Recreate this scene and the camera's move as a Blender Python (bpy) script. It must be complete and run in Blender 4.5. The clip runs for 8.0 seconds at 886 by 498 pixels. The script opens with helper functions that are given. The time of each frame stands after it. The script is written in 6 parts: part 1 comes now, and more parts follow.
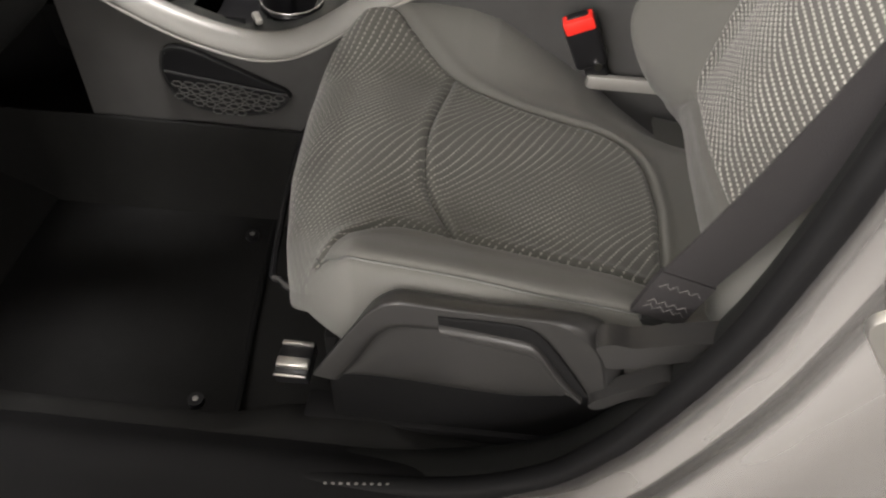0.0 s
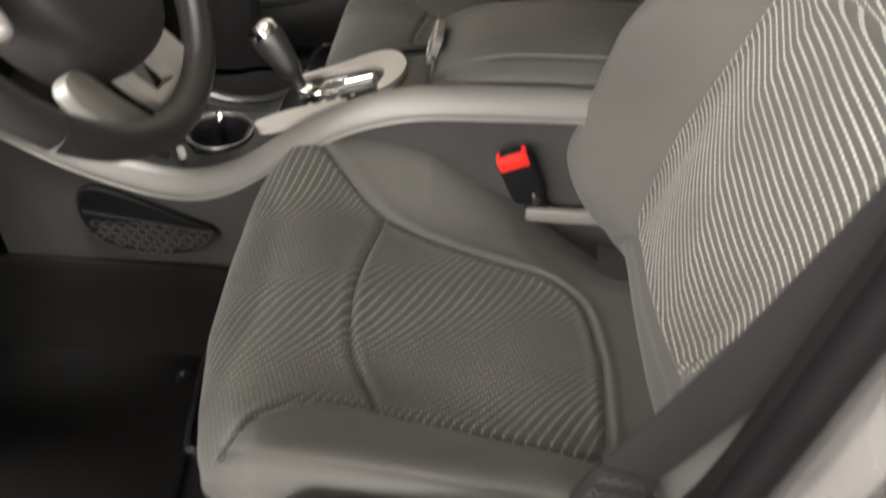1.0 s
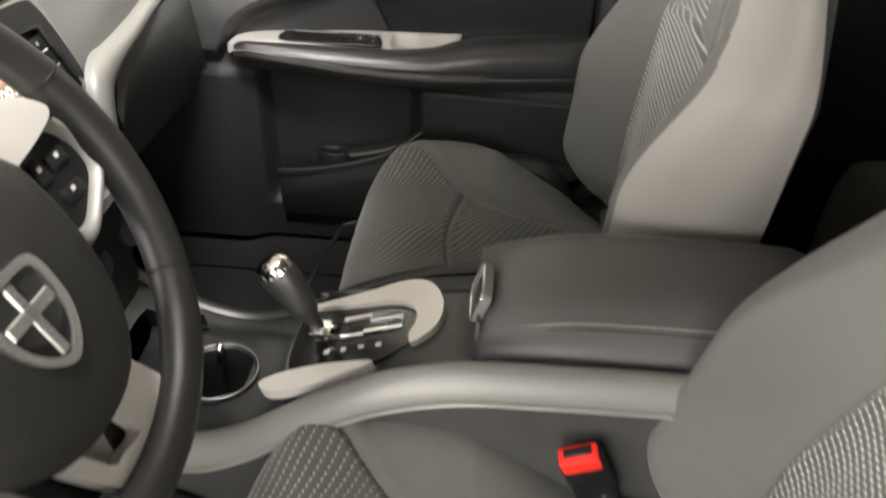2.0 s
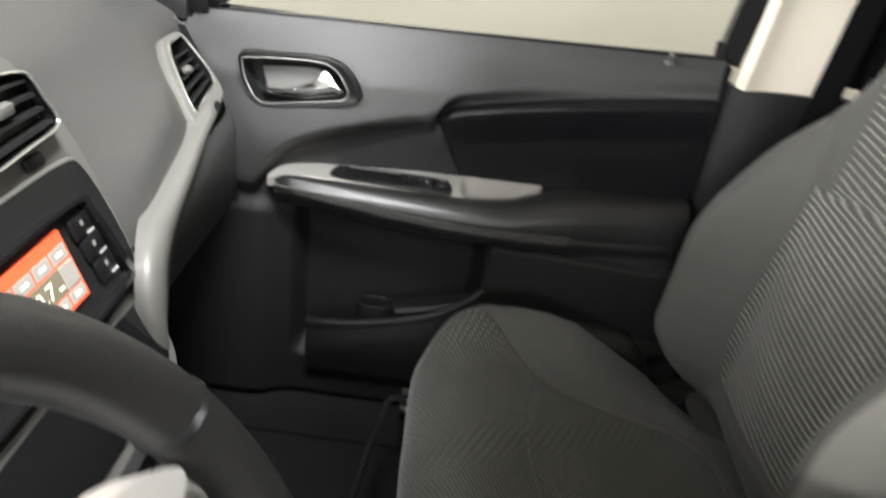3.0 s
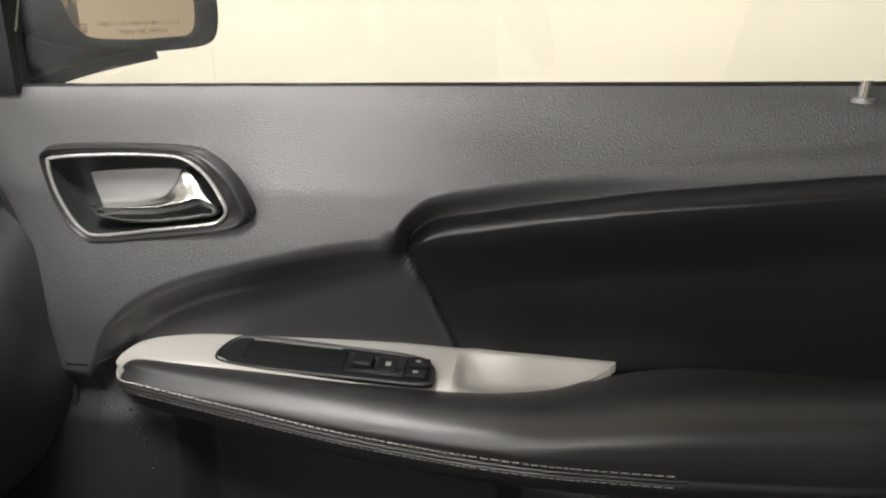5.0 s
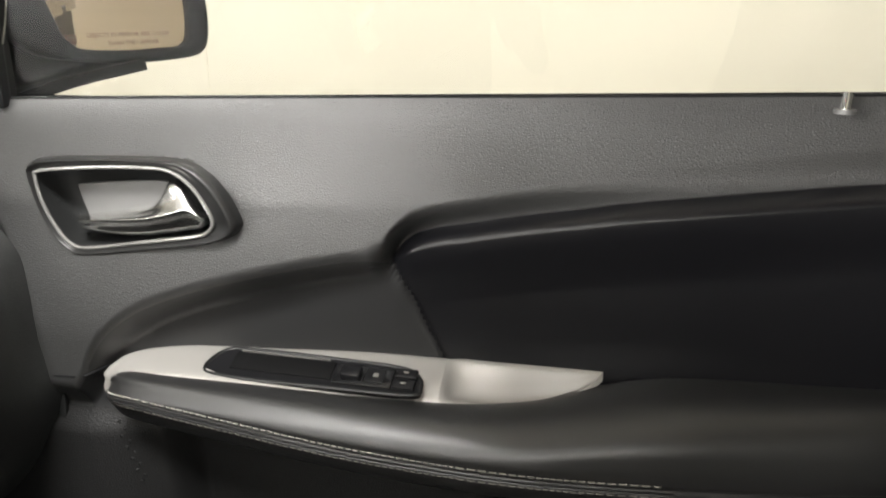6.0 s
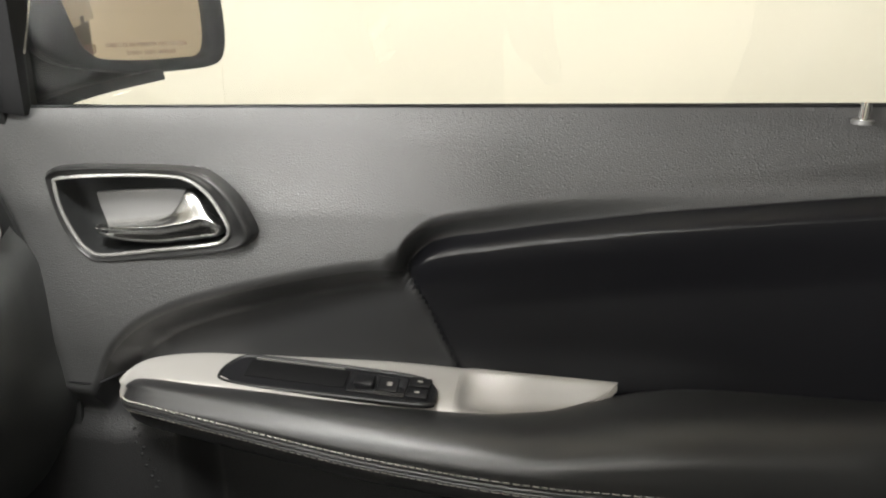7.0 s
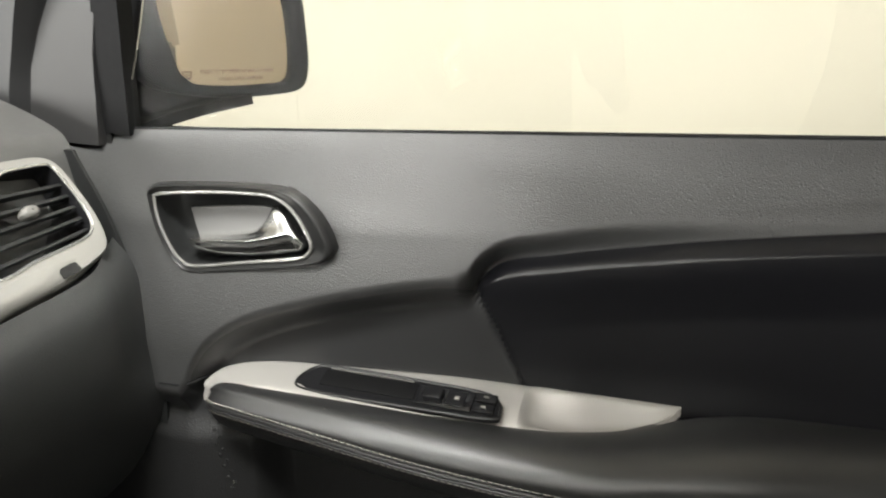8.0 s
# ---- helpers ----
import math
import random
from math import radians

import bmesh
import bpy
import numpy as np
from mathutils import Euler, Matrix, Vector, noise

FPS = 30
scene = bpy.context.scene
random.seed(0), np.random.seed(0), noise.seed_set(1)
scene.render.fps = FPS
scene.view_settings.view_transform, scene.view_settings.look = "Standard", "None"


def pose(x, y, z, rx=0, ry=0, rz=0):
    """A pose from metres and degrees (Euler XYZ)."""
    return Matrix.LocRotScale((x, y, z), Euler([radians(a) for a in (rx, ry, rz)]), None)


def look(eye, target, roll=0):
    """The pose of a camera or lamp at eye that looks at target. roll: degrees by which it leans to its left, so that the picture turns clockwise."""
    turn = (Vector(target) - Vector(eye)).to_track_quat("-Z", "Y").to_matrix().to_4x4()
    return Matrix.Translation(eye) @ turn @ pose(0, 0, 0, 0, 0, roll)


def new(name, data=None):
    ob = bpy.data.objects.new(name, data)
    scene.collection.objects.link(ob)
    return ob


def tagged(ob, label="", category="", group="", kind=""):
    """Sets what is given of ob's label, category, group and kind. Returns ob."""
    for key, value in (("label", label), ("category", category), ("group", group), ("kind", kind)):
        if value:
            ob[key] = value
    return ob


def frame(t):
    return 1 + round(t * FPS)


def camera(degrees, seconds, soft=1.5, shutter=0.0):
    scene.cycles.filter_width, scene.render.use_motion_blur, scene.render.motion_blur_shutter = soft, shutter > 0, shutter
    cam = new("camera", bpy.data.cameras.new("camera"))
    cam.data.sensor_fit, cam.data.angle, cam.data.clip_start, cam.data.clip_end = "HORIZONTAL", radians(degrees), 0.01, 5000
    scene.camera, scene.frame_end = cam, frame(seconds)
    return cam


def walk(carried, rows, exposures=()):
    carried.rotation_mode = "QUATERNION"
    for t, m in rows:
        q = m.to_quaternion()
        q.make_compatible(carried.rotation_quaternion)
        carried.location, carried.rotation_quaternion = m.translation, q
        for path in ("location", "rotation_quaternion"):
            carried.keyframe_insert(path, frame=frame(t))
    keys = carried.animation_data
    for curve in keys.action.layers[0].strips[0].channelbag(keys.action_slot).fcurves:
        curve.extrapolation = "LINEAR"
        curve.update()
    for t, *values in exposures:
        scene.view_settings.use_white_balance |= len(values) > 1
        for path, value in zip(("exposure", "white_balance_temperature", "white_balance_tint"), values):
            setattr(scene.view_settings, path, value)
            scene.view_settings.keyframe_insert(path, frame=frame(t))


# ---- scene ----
cam = camera(62.5, 8.0, 2.1, 0.4)

PATH = [
    (0, (-1.06, -0.038, 0.921), (0.297, 0.055, -0.545), 2.6),
    (0.5, (-1.044, -0.05, 0.923), (0.329, -0.041, -0.531), 3.0),
    (0.7, (-1.0, -0.061, 0.939), (0.388, -0.048, -0.501), 3.0),
    (1, (-0.939, -0.082, 0.952), (0.549, -0.038, -0.383), 2.3),
    (1.2, (-0.867, -0.097, 0.989), (0.636, -0.018, -0.328), 1.5),
    (1.4, (-0.821, -0.098, 0.991), (0.742, 0.001, -0.252), 1.3),
    (1.5, (-0.79, -0.094, 0.995), (0.786, 0.01, -0.232), 1.1),
    (1.7, (-0.73, -0.072, 1.0), (0.872, 0.052, -0.192), 0.8),
    (2.8, (-0.469, 0.137, 1.037), (1.237, 0.128, -0.007), 7.3),
    (3, (-0.404, 0.198, 1.005), (1.349, 0.173, 0.042), 8.5),
    (3.2, (-0.304, 0.25, 0.933), (1.523, 0.275, 0.12), 10.7),
    (3.5, (-0.113, 0.241, 0.854), (1.733, 0.541, 0.146), 9.1),
    (3.7, (-0.021, 0.15, 0.841), (1.755, 0.689, 0.095), 3.3),
    (4, (0.086, 0.064, 0.854), (1.756, 0.726, -0.027), -2.9),
    (4.2, (0.103, 0.072, 0.837), (1.828, 0.622, -0.013), -1.5),
    (4.5, (0.12, 0.065, 0.845), (1.909, 0.541, 0.089), -0.0),
    (5, (0.137, 0.071, 0.834), (1.982, 0.449, 0.159), 1.0),
    (5.2, (0.14, 0.058, 0.848), (1.983, 0.433, 0.167), 0.8),
    (6.5, (0.139, 0.065, 0.835), (1.993, 0.442, 0.188), 0.8),
    (7, (0.138, 0.065, 0.839), (1.99, 0.47, 0.202), 0.8),
    (7.5, (0.111, 0.066, 0.842), (1.957, 0.546, 0.238), 0.8),
    (8, (0.11, 0.066, 0.844), (1.938, 0.639, 0.267), 1.0),
]
EXPOSURE = [(0, 0.12, 6570, 13), (0.6, 0.13, 6570, 13), (1.7, 0.3, 6570, 12), (2.8, -0.18, 6150, 9), (3.0, -0.18, 6150, 9), (3.5, -0.08, 6250, 11), (4.0, 0.35, 6380, 12), (4.7, 0.05, 6450, 11), (7, 0.07, 6390, 8), (8, 0.06, 6380, 7)]
walk(cam, [(t, look(eye, target, roll)) for t, eye, target, roll in PATH], EXPOSURE)


# ---- world, lamps ----
world = bpy.data.worlds.new("studio")
scene.world = world
world.use_nodes = True
world.node_tree.nodes["Background"].inputs[0].default_value = (1.0, 0.95, 0.86, 1)
world.node_tree.nodes["Background"].inputs[1].default_value = 0.04


def area(name, size_x, size_y, power, eye, target, color=(1.0, 0.94, 0.84)):
    lamp = bpy.data.lights.new(name, "AREA")
    lamp.shape, lamp.size, lamp.size_y, lamp.energy, lamp.color = "RECTANGLE", size_x, size_y, power, color
    ob = new(name, lamp)
    ob.matrix_world = look(eye, target)
    return tagged(ob, kind="structure")


# unseen free-standing area lights, added to brighten seats, wheel and door
area("unseen_side_fill_1", 1.8, 0.9, 100, (-2.9, 1.0, 1.1), (0.0, 0.0, 0.7), (1.0, 0.96, 0.91))
area("unseen_side_fill_2", 1.8, 0.9, 225, (-2.05, 2.65, 1.4), (-0.2, -0.3, 0.65), (1.0, 0.965, 0.92))
area("unseen_side_fill_3", 0.9, 0.6, 26, (-2.6, -1.05, 1.05), (0.5, 0.4, 0.7), (1.0, 0.965, 0.92))
area("ceiling_lamp_1", 1.2, 0.5, 52, (-2.4, 1.2, 2.9), (0.2, 0.2, 0.6), (1.0, 0.97, 0.93))
# unseen lamp added above the roof to brighten dash and door front
area("unseen_windscreen_fill", 0.5, 0.30, 92, (-0.40, 0.14, 2.2), (0.6, 0.40, 0.6), (1.0, 0.97, 0.93))
area("ceiling_lamp_3", 7.0, 0.8, 36, (2.2, -0.8, 2.9), (2.4, -0.9, 0.0), (1.0, 0.955, 0.84))


# ---- materials ----
def mat(name, color, rough=0.5, metal=0.0, grain=0.0, grain_scale=400.0, vary=0.12, vary_scale=9.0, cells=False, coat=0.0, spec=0.5, sheen=0.0):
    m = bpy.data.materials.new(name)
    m.use_nodes = True
    nt = m.node_tree
    b = nt.nodes["Principled BSDF"]
    b.inputs["Roughness"].default_value = rough
    b.inputs["Metallic"].default_value = metal
    b.inputs["Coat Weight"].default_value = coat
    b.inputs["Specular IOR Level"].default_value = spec
    b.inputs["Sheen Weight"].default_value = sheen
    co = nt.nodes.new("ShaderNodeTexCoord")
    n1 = nt.nodes.new("ShaderNodeTexNoise")
    n1.inputs["Scale"].default_value, n1.inputs["Detail"].default_value = vary_scale, 5
    nt.links.new(co.outputs["Object"], n1.inputs["Vector"])
    mix = nt.nodes.new("ShaderNodeMix")
    mix.data_type = "RGBA"
    c = Vector(color)
    mix.inputs[6].default_value = (*(c * (1 - vary)), 1)
    mix.inputs[7].default_value = (*(c * (1 + vary)), 1)
    nt.links.new(n1.outputs["Fac"], mix.inputs[0])
    nt.links.new(mix.outputs[2], b.inputs["Base Color"])
    rr = nt.nodes.new("ShaderNodeMapRange")
    rr.inputs["To Min"].default_value, rr.inputs["To Max"].default_value = max(0.02, rough - 0.08 * vary * 6), min(1, rough + 0.08 * vary * 6)
    n2 = nt.nodes.new("ShaderNodeTexNoise")
    n2.inputs["Scale"].default_value, n2.inputs["Detail"].default_value = vary_scale * 6, 4
    nt.links.new(co.outputs["Object"], n2.inputs["Vector"])
    nt.links.new(n2.outputs["Fac"], rr.inputs["Value"])
    nt.links.new(rr.outputs["Result"], b.inputs["Roughness"])
    if grain:
        if cells:
            g = nt.nodes.new("ShaderNodeTexVoronoi")
            g.feature = "DISTANCE_TO_EDGE"
            out = g.outputs["Distance"]
        else:
            g = nt.nodes.new("ShaderNodeTexNoise")
            g.inputs["Detail"].default_value = 2
            out = g.outputs["Fac"]
        g.inputs["Scale"].default_value = grain_scale
        nt.links.new(co.outputs["Object"], g.inputs["Vector"])
        bump = nt.nodes.new("ShaderNodeBump")
        bump.inputs["Strength"].default_value, bump.inputs["Distance"].default_value = grain, 0.001
        nt.links.new(out, bump.inputs["Height"])
        nt.links.new(bump.outputs["Normal"], b.inputs["Normal"])
    return m


def fabric(name, base, dash, mode):
    """Woven seat fabric: dark ground with bowed rows of short pale dashes. mode: 'seat' rows run aslant, 'back' rows run up."""
    m = bpy.data.materials.new(name)
    m.use_nodes = True
    nt = m.node_tree
    b = nt.nodes["Principled BSDF"]
    b.inputs["Roughness"].default_value, b.inputs["Sheen Weight"].default_value = 0.85, 0.25
    b.inputs["Specular IOR Level"].default_value = 0.2
    co = nt.nodes.new("ShaderNodeTexCoord")
    sep = nt.nodes.new("ShaderNodeSeparateXYZ")
    nt.links.new(co.outputs["Object"], sep.inputs[0])

    def op(kind, a, c=None):
        n = nt.nodes.new("ShaderNodeMath")
        n.operation = kind
        for i, v in enumerate((a, c)):
            if v is None:
                continue
            if isinstance(v, (int, float)):
                n.inputs[i].default_value = v
            else:
                nt.links.new(v, n.inputs[i])
        return n.outputs[0]
    x, y, z = sep.outputs
    if mode == "seat":
        bow = op("MULTIPLY", op("SINE", op("ADD", op("MULTIPLY", x, 26.0), op("MULTIPLY", y, 9.0))), 0.014)
        across = op("ADD", op("ADD", op("MULTIPLY", y, 0.74), op("MULTIPLY", x, 0.67)), bow)
        along = op("SUBTRACT", op("MULTIPLY", x, 0.74), op("MULTIPLY", y, 0.67))
        pitch, run = 0.0078, 0.0054
    else:
        # rows across the back that climb towards the inner side, bent along a wandering line
        inb = op("SUBTRACT", 0.365, op("ABSOLUTE", x))
        bend = op("MINIMUM", op("MAXIMUM", op("SUBTRACT", op("MULTIPLY", op("SUBTRACT", z, 0.436), 0.6), 0.05), -0.05), 0.05)
        side_ = op("SUBTRACT", inb, bend)
        climb = op("ADD", op("MULTIPLY", op("MAXIMUM", side_, 0.0), 0.40), op("MULTIPLY", op("MINIMUM", side_, 0.0), 0.14))
        # on the passenger back the rows lie almost level
        level = op("MULTIPLY", op("SUBTRACT", x, 0.365), op("MULTIPLY", op("GREATER_THAN", x, 0.0), 0.08))
        climb = op("ADD", op("MULTIPLY", climb, op("LESS_THAN", x, 0.0)), level)
        across = op("SUBTRACT", z, climb)
        along = op("ADD", x, op("MULTIPLY", z, 0.2))
        pitch, run = 0.0096, 0.0072
    row = op("DIVIDE", across, pitch)
    stripe = op("ABSOLUTE", op("SUBTRACT", op("FRACT", row), 0.5))
    cell = op("DIVIDE", along, run)
    stagger = op("MULTIPLY", op("FLOOR", row), 0.5 if mode == "seat" else 0.08)
    dashes = op("ABSOLUTE", op("SUBTRACT", op("FRACT", op("ADD", cell, stagger)), 0.5))
    on = op("MULTIPLY", op("LESS_THAN", stripe, 0.11 if mode == "seat" else 0.15), op("LESS_THAN", dashes, 0.31 if mode == "seat" else 0.34))
    fade = nt.nodes.new("ShaderNodeTexNoise")
    fade.inputs["Scale"].default_value = 9.0
    nt.links.new(co.outputs["Object"], fade.inputs["Vector"])
    fm = nt.nodes.new("ShaderNodeMapRange")
    fm.inputs["From Min"].default_value, fm.inputs["From Max"].default_value = 0.3, 0.65
    fm.inputs["To Min"].default_value, fm.inputs["To Max"].default_value = (0.35, 0.95) if mode == "seat" else (0.55, 1.0)
    nt.links.new(fade.outputs["Fac"], fm.inputs["Value"])
    rib = op("MULTIPLY", op("ADD", op("SINE", op("MULTIPLY", row, 6.2832)), 1.0), 0.5)
    ground = nt.nodes.new("ShaderNodeMix")
    ground.data_type = "RGBA"
    ground.inputs[6].default_value = (*(Vector(base) * 0.95), 1)
    ground.inputs[7].default_value = (*(Vector(base) * 1.05), 1)
    nt.links.new(rib, ground.inputs[0])
    mix = nt.nodes.new("ShaderNodeMix")
    mix.data_type = "RGBA"
    mix.inputs[7].default_value = (*dash, 1)
    nt.links.new(ground.outputs[2], mix.inputs[6])
    nt.links.new(op("MULTIPLY", on, fm.outputs["Result"]), mix.inputs[0])
    nt.links.new(mix.outputs[2], b.inputs["Base Color"])
    weave = nt.nodes.new("ShaderNodeTexNoise")
    weave.inputs["Scale"].default_value = 900
    nt.links.new(co.outputs["Object"], weave.inputs["Vector"])
    bump = nt.nodes.new("ShaderNodeBump")
    bump.inputs["Strength"].default_value, bump.inputs["Distance"].default_value = 0.16, 0.0006
    nt.links.new(op("ADD", op("MULTIPLY", on, 1.2), op("ADD", op("MULTIPLY", rib, 0.3), op("MULTIPLY", weave.outputs["Fac"], 0.6))), bump.inputs["Height"])
    nt.links.new(bump.outputs["Normal"], b.inputs["Normal"])
    return m


COVER = mat("seat_cloth", (0.098, 0.097, 0.089), 0.8, grain=0.35, grain_scale=1300, vary=0.08, sheen=0.15, spec=0.25)
SEAT_FAB = fabric("striped_seat_cloth", (0.060, 0.060, 0.053), (0.26, 0.255, 0.23), "seat")
BACK_FAB = fabric("striped_back_cloth", (0.072, 0.071, 0.064), (0.50, 0.49, 0.445), "back")
VINYL = mat("dark_soft_vinyl", (0.084, 0.083, 0.080), 0.46, grain=0.5, grain_scale=420, cells=True, vary=0.06)
FLANK = mat("smooth_beige_grey", (0.235, 0.222, 0.205), 0.6, grain=0.2, grain_scale=700, vary=0.05, spec=0.3)
GRIP = mat("pale_satin_grip", (0.40, 0.385, 0.36), 0.36, metal=0.3, vary=0.03)
VINYL_UP = mat("grained_door_vinyl", (0.042, 0.042, 0.0416), 0.37, grain=0.55, grain_scale=480, cells=True, vary=0.06, spec=0.56)
LEATHER = mat("black_leather", (0.021, 0.0207, 0.0207), 0.37, grain=0.14, grain_scale=600, cells=True, vary=0.08, spec=0.95)
INSERT = mat("black_insert", (0.0060, 0.0060, 0.0074), 0.31, grain=0.12, grain_scale=900, vary=0.06, spec=0.42)
HARD = mat("dark_hard_plastic", (0.015, 0.0155, 0.0155), 0.5, grain=0.35, grain_scale=700, vary=0.08, spec=0.3)
SHIELD = mat("grey_hard_plastic", (0.018, 0.0176, 0.0172), 0.36, grain=0.12, grain_scale=900, vary=0.06, spec=0.55)
BLACK = mat("black_plastic", (0.010, 0.010, 0.011), 0.35, vary=0.1, spec=0.3)
GLOSS = mat("gloss_black", (0.012, 0.012, 0.013), 0.15, vary=0.1, coat=0.3)
SILVER = mat("satin_silver_paint", (0.25, 0.243, 0.226), 0.45, metal=0.28, vary=0.03)
TRIMGREY = mat("grey_satin_trim", (0.20, 0.196, 0.185), 0.45, metal=0.25, vary=0.03)
PALE = mat("pale_satin_silver", (0.62, 0.60, 0.56), 0.33, metal=0.3, vary=0.03)
RIM = mat("rim_leather", (0.021, 0.0205, 0.020), 0.42, grain=0.2, grain_scale=600, cells=True, vary=0.08)
HUB = mat("hub_vinyl", (0.021, 0.021, 0.020), 0.5, grain=0.4, grain_scale=420, cells=True, vary=0.06)
STACK = mat("grey_stack_plastic", (0.16, 0.155, 0.145), 0.42, grain=0.15, grain_scale=900, vary=0.05)
CHROME = mat("chrome", (0.82, 0.82, 0.80), 0.08, metal=1.0, vary=0.03)
STEEL = mat("zinc_steel", (0.5, 0.49, 0.46), 0.32, metal=0.9, vary=0.12, vary_scale=40)
PAINT = mat("silver_car_paint", (0.27, 0.262, 0.252), 0.24, metal=0.7, vary=0.03, coat=0.5)
RUBBER = mat("black_rubber", (0.006, 0.006, 0.0063), 0.7, vary=0.15, vary_scale=30, spec=0.12)
CARPET = mat("black_carpet", (0.012, 0.012, 0.0117), 0.95, grain=1.0, grain_scale=900, vary=0.3, vary_scale=14, spec=0.1)
MATTING = mat("black_floor_mat", (0.0075, 0.0075, 0.0075), 0.95, grain=1.0, grain_scale=700, vary=0.3, vary_scale=20, spec=0.1)
WEBBING = mat("belt_webbing", (0.016, 0.0148, 0.0155), 0.6, grain=0.4, grain_scale=900, vary=0.06)
RED = mat("red_button", (0.85, 0.03, 0.02), 0.4, vary=0.05)
BEIGE = mat("beige_pillar_trim", (0.78, 0.71, 0.60), 0.6, grain=0.2, grain_scale=800, vary=0.04)
GREYTRIM = mat("grey_pillar_trim", (0.045, 0.045, 0.046), 0.6, grain=0.2, grain_scale=800, vary=0.04)
SAIL = mat("grey_sail_trim", (0.022, 0.0215, 0.0215), 0.6, grain=0.2, grain_scale=800, vary=0.05)
WALL = mat("cream_wall_paint", (0.62, 0.585, 0.485), 0.8, grain=0.1, grain_scale=60, vary=0.03, vary_scale=1.5)
CONCRETE = mat("grey_floor_paint", (0.12, 0.117, 0.11), 0.45, grain=0.2, grain_scale=40, vary=0.12, vary_scale=3)
BOARD = mat("pale_ceiling_paint", (0.55, 0.54, 0.51), 0.8, grain=0.1, grain_scale=60, vary=0.06, vary_scale=1.5)
TINT = mat("dark_tinted_glass", (0.012, 0.013, 0.013), 0.05, vary=0.0)
FLOCK = mat("grey_flocked_lining", (0.052, 0.0515, 0.0505), 0.9, grain=0.3, grain_scale=900, vary=0.15, vary_scale=20, spec=0.1)
PRINT = mat("pale_print", (0.62, 0.62, 0.60), 0.6, vary=0.03)
THREAD = mat("grey_thread", (0.26, 0.25, 0.225), 0.8, vary=0.1)
DARKTRIM = mat("dark_green_grey_trim", (0.013, 0.0135, 0.013), 0.6, grain=0.3, grain_scale=900, vary=0.15, vary_scale=12, spec=0.1)
BEAD = mat("satin_bead", (0.30, 0.295, 0.285), 0.25, metal=0.6, vary=0.03)
BEZEL = mat("smooth_bezel_plastic", (0.012, 0.012, 0.012), 0.38, grain=0.1, grain_scale=900, vary=0.05)
LEVER = mat("bright_chrome", (0.88, 0.88, 0.86), 0.24, metal=1.0, vary=0.03)
SATIN = mat("satin_chrome", (0.70, 0.70, 0.685), 0.18, metal=0.85, vary=0.04)
DECK = mat("smooth_black_deck", (0.020, 0.021, 0.0205), 0.34, grain=0.1, grain_scale=900, vary=0.06, spec=0.4)
DASHLOW = mat("dark_dash_plastic", (0.075, 0.075, 0.072), 0.45, grain=0.3, grain_scale=700, vary=0.06)
LOWER = mat("grained_lower_plastic", (0.0135, 0.0135, 0.0135), 0.5, grain=0.6, grain_scale=420, cells=True, vary=0.06, spec=0.3)
# smooth vinyl; the down-facing hollow's shade is put into its darker colour
SCOOPED = mat("smooth_shaded_vinyl", (0.024, 0.024, 0.0245), 0.42, grain=0.15, grain_scale=800, vary=0.05, spec=0.35)
DASHSIDE = mat("grained_dash_plastic", (0.045, 0.046, 0.045), 0.5, grain=0.4, grain_scale=460, cells=True, vary=0.06, spec=0.35)
PLATE = mat("satin_grey_plate", (0.17, 0.168, 0.165), 0.4, metal=0.3, vary=0.06, vary_scale=40)

GLASS = bpy.data.materials.new("window_glass")
GLASS.use_nodes = True
gb = GLASS.node_tree.nodes["Principled BSDF"]
gb.inputs["Transmission Weight"].default_value, gb.inputs["Roughness"].default_value = 1.0, 0.0
gb.inputs["Base Color"].default_value, gb.inputs["IOR"].default_value = (0.98, 0.99, 0.97, 1), 1.45


def glow(name, color, power):
    m = bpy.data.materials.new(name)
    m.use_nodes = True
    b = m.node_tree.nodes["Principled BSDF"]
    b.inputs["Base Color"].default_value = (*color, 1)
    b.inputs["Roughness"].default_value = 0.2
    b.inputs["Emission Color"].default_value = (*color, 1)
    b.inputs["Emission Strength"].default_value = power
    return m


SCREEN_RED = glow("screen_red", (1.0, 0.13, 0.05), 0.7)
SCREEN_PALE = glow("screen_pale", (0.36, 0.34, 0.30), 0.45)
SCREEN_DARK = glow("screen_dark", (0.20, 0.175, 0.12), 0.5)
SCREEN_TEXT = glow("screen_text", (1.0, 0.95, 0.75), 1.2)


# ---- mesh helpers ----
def smoothstep(a, b, v):
    t = np.clip((v - a) / (b - a), 0, 1)
    return t * t * (3 - 2 * t)


def spline(pts, n, closed=False):
    """Catmull-Rom through points, n steps a span."""
    p = np.array(pts, float)
    k = len(p)
    out = []
    for i in range(k if closed else k - 1):
        if closed:
            a, b, c, d = (p[(i + j) % k] for j in (-1, 0, 1, 2))
        else:
            b, c = p[i], p[i + 1]
            a = p[i - 1] if i else 2 * b - c
            d = p[i + 2] if i + 2 < k else 2 * c - b
        t = (np.arange(n) / n)[:, None]
        out.append(0.5 * (2 * b + (c - a) * t + (2 * a - 5 * b + 4 * c - d) * t * t + (3 * b - a - 3 * c + d) * t ** 3))
    out = np.concatenate(out)
    return out if closed else np.vstack([out, p[-1]])


def mesh(name, verts, faces):
    me = bpy.data.meshes.new(name)
    me.from_pydata([tuple(map(float, v)) for v in verts], [], [tuple(map(int, f)) for f in faces])
    me.validate()
    return me


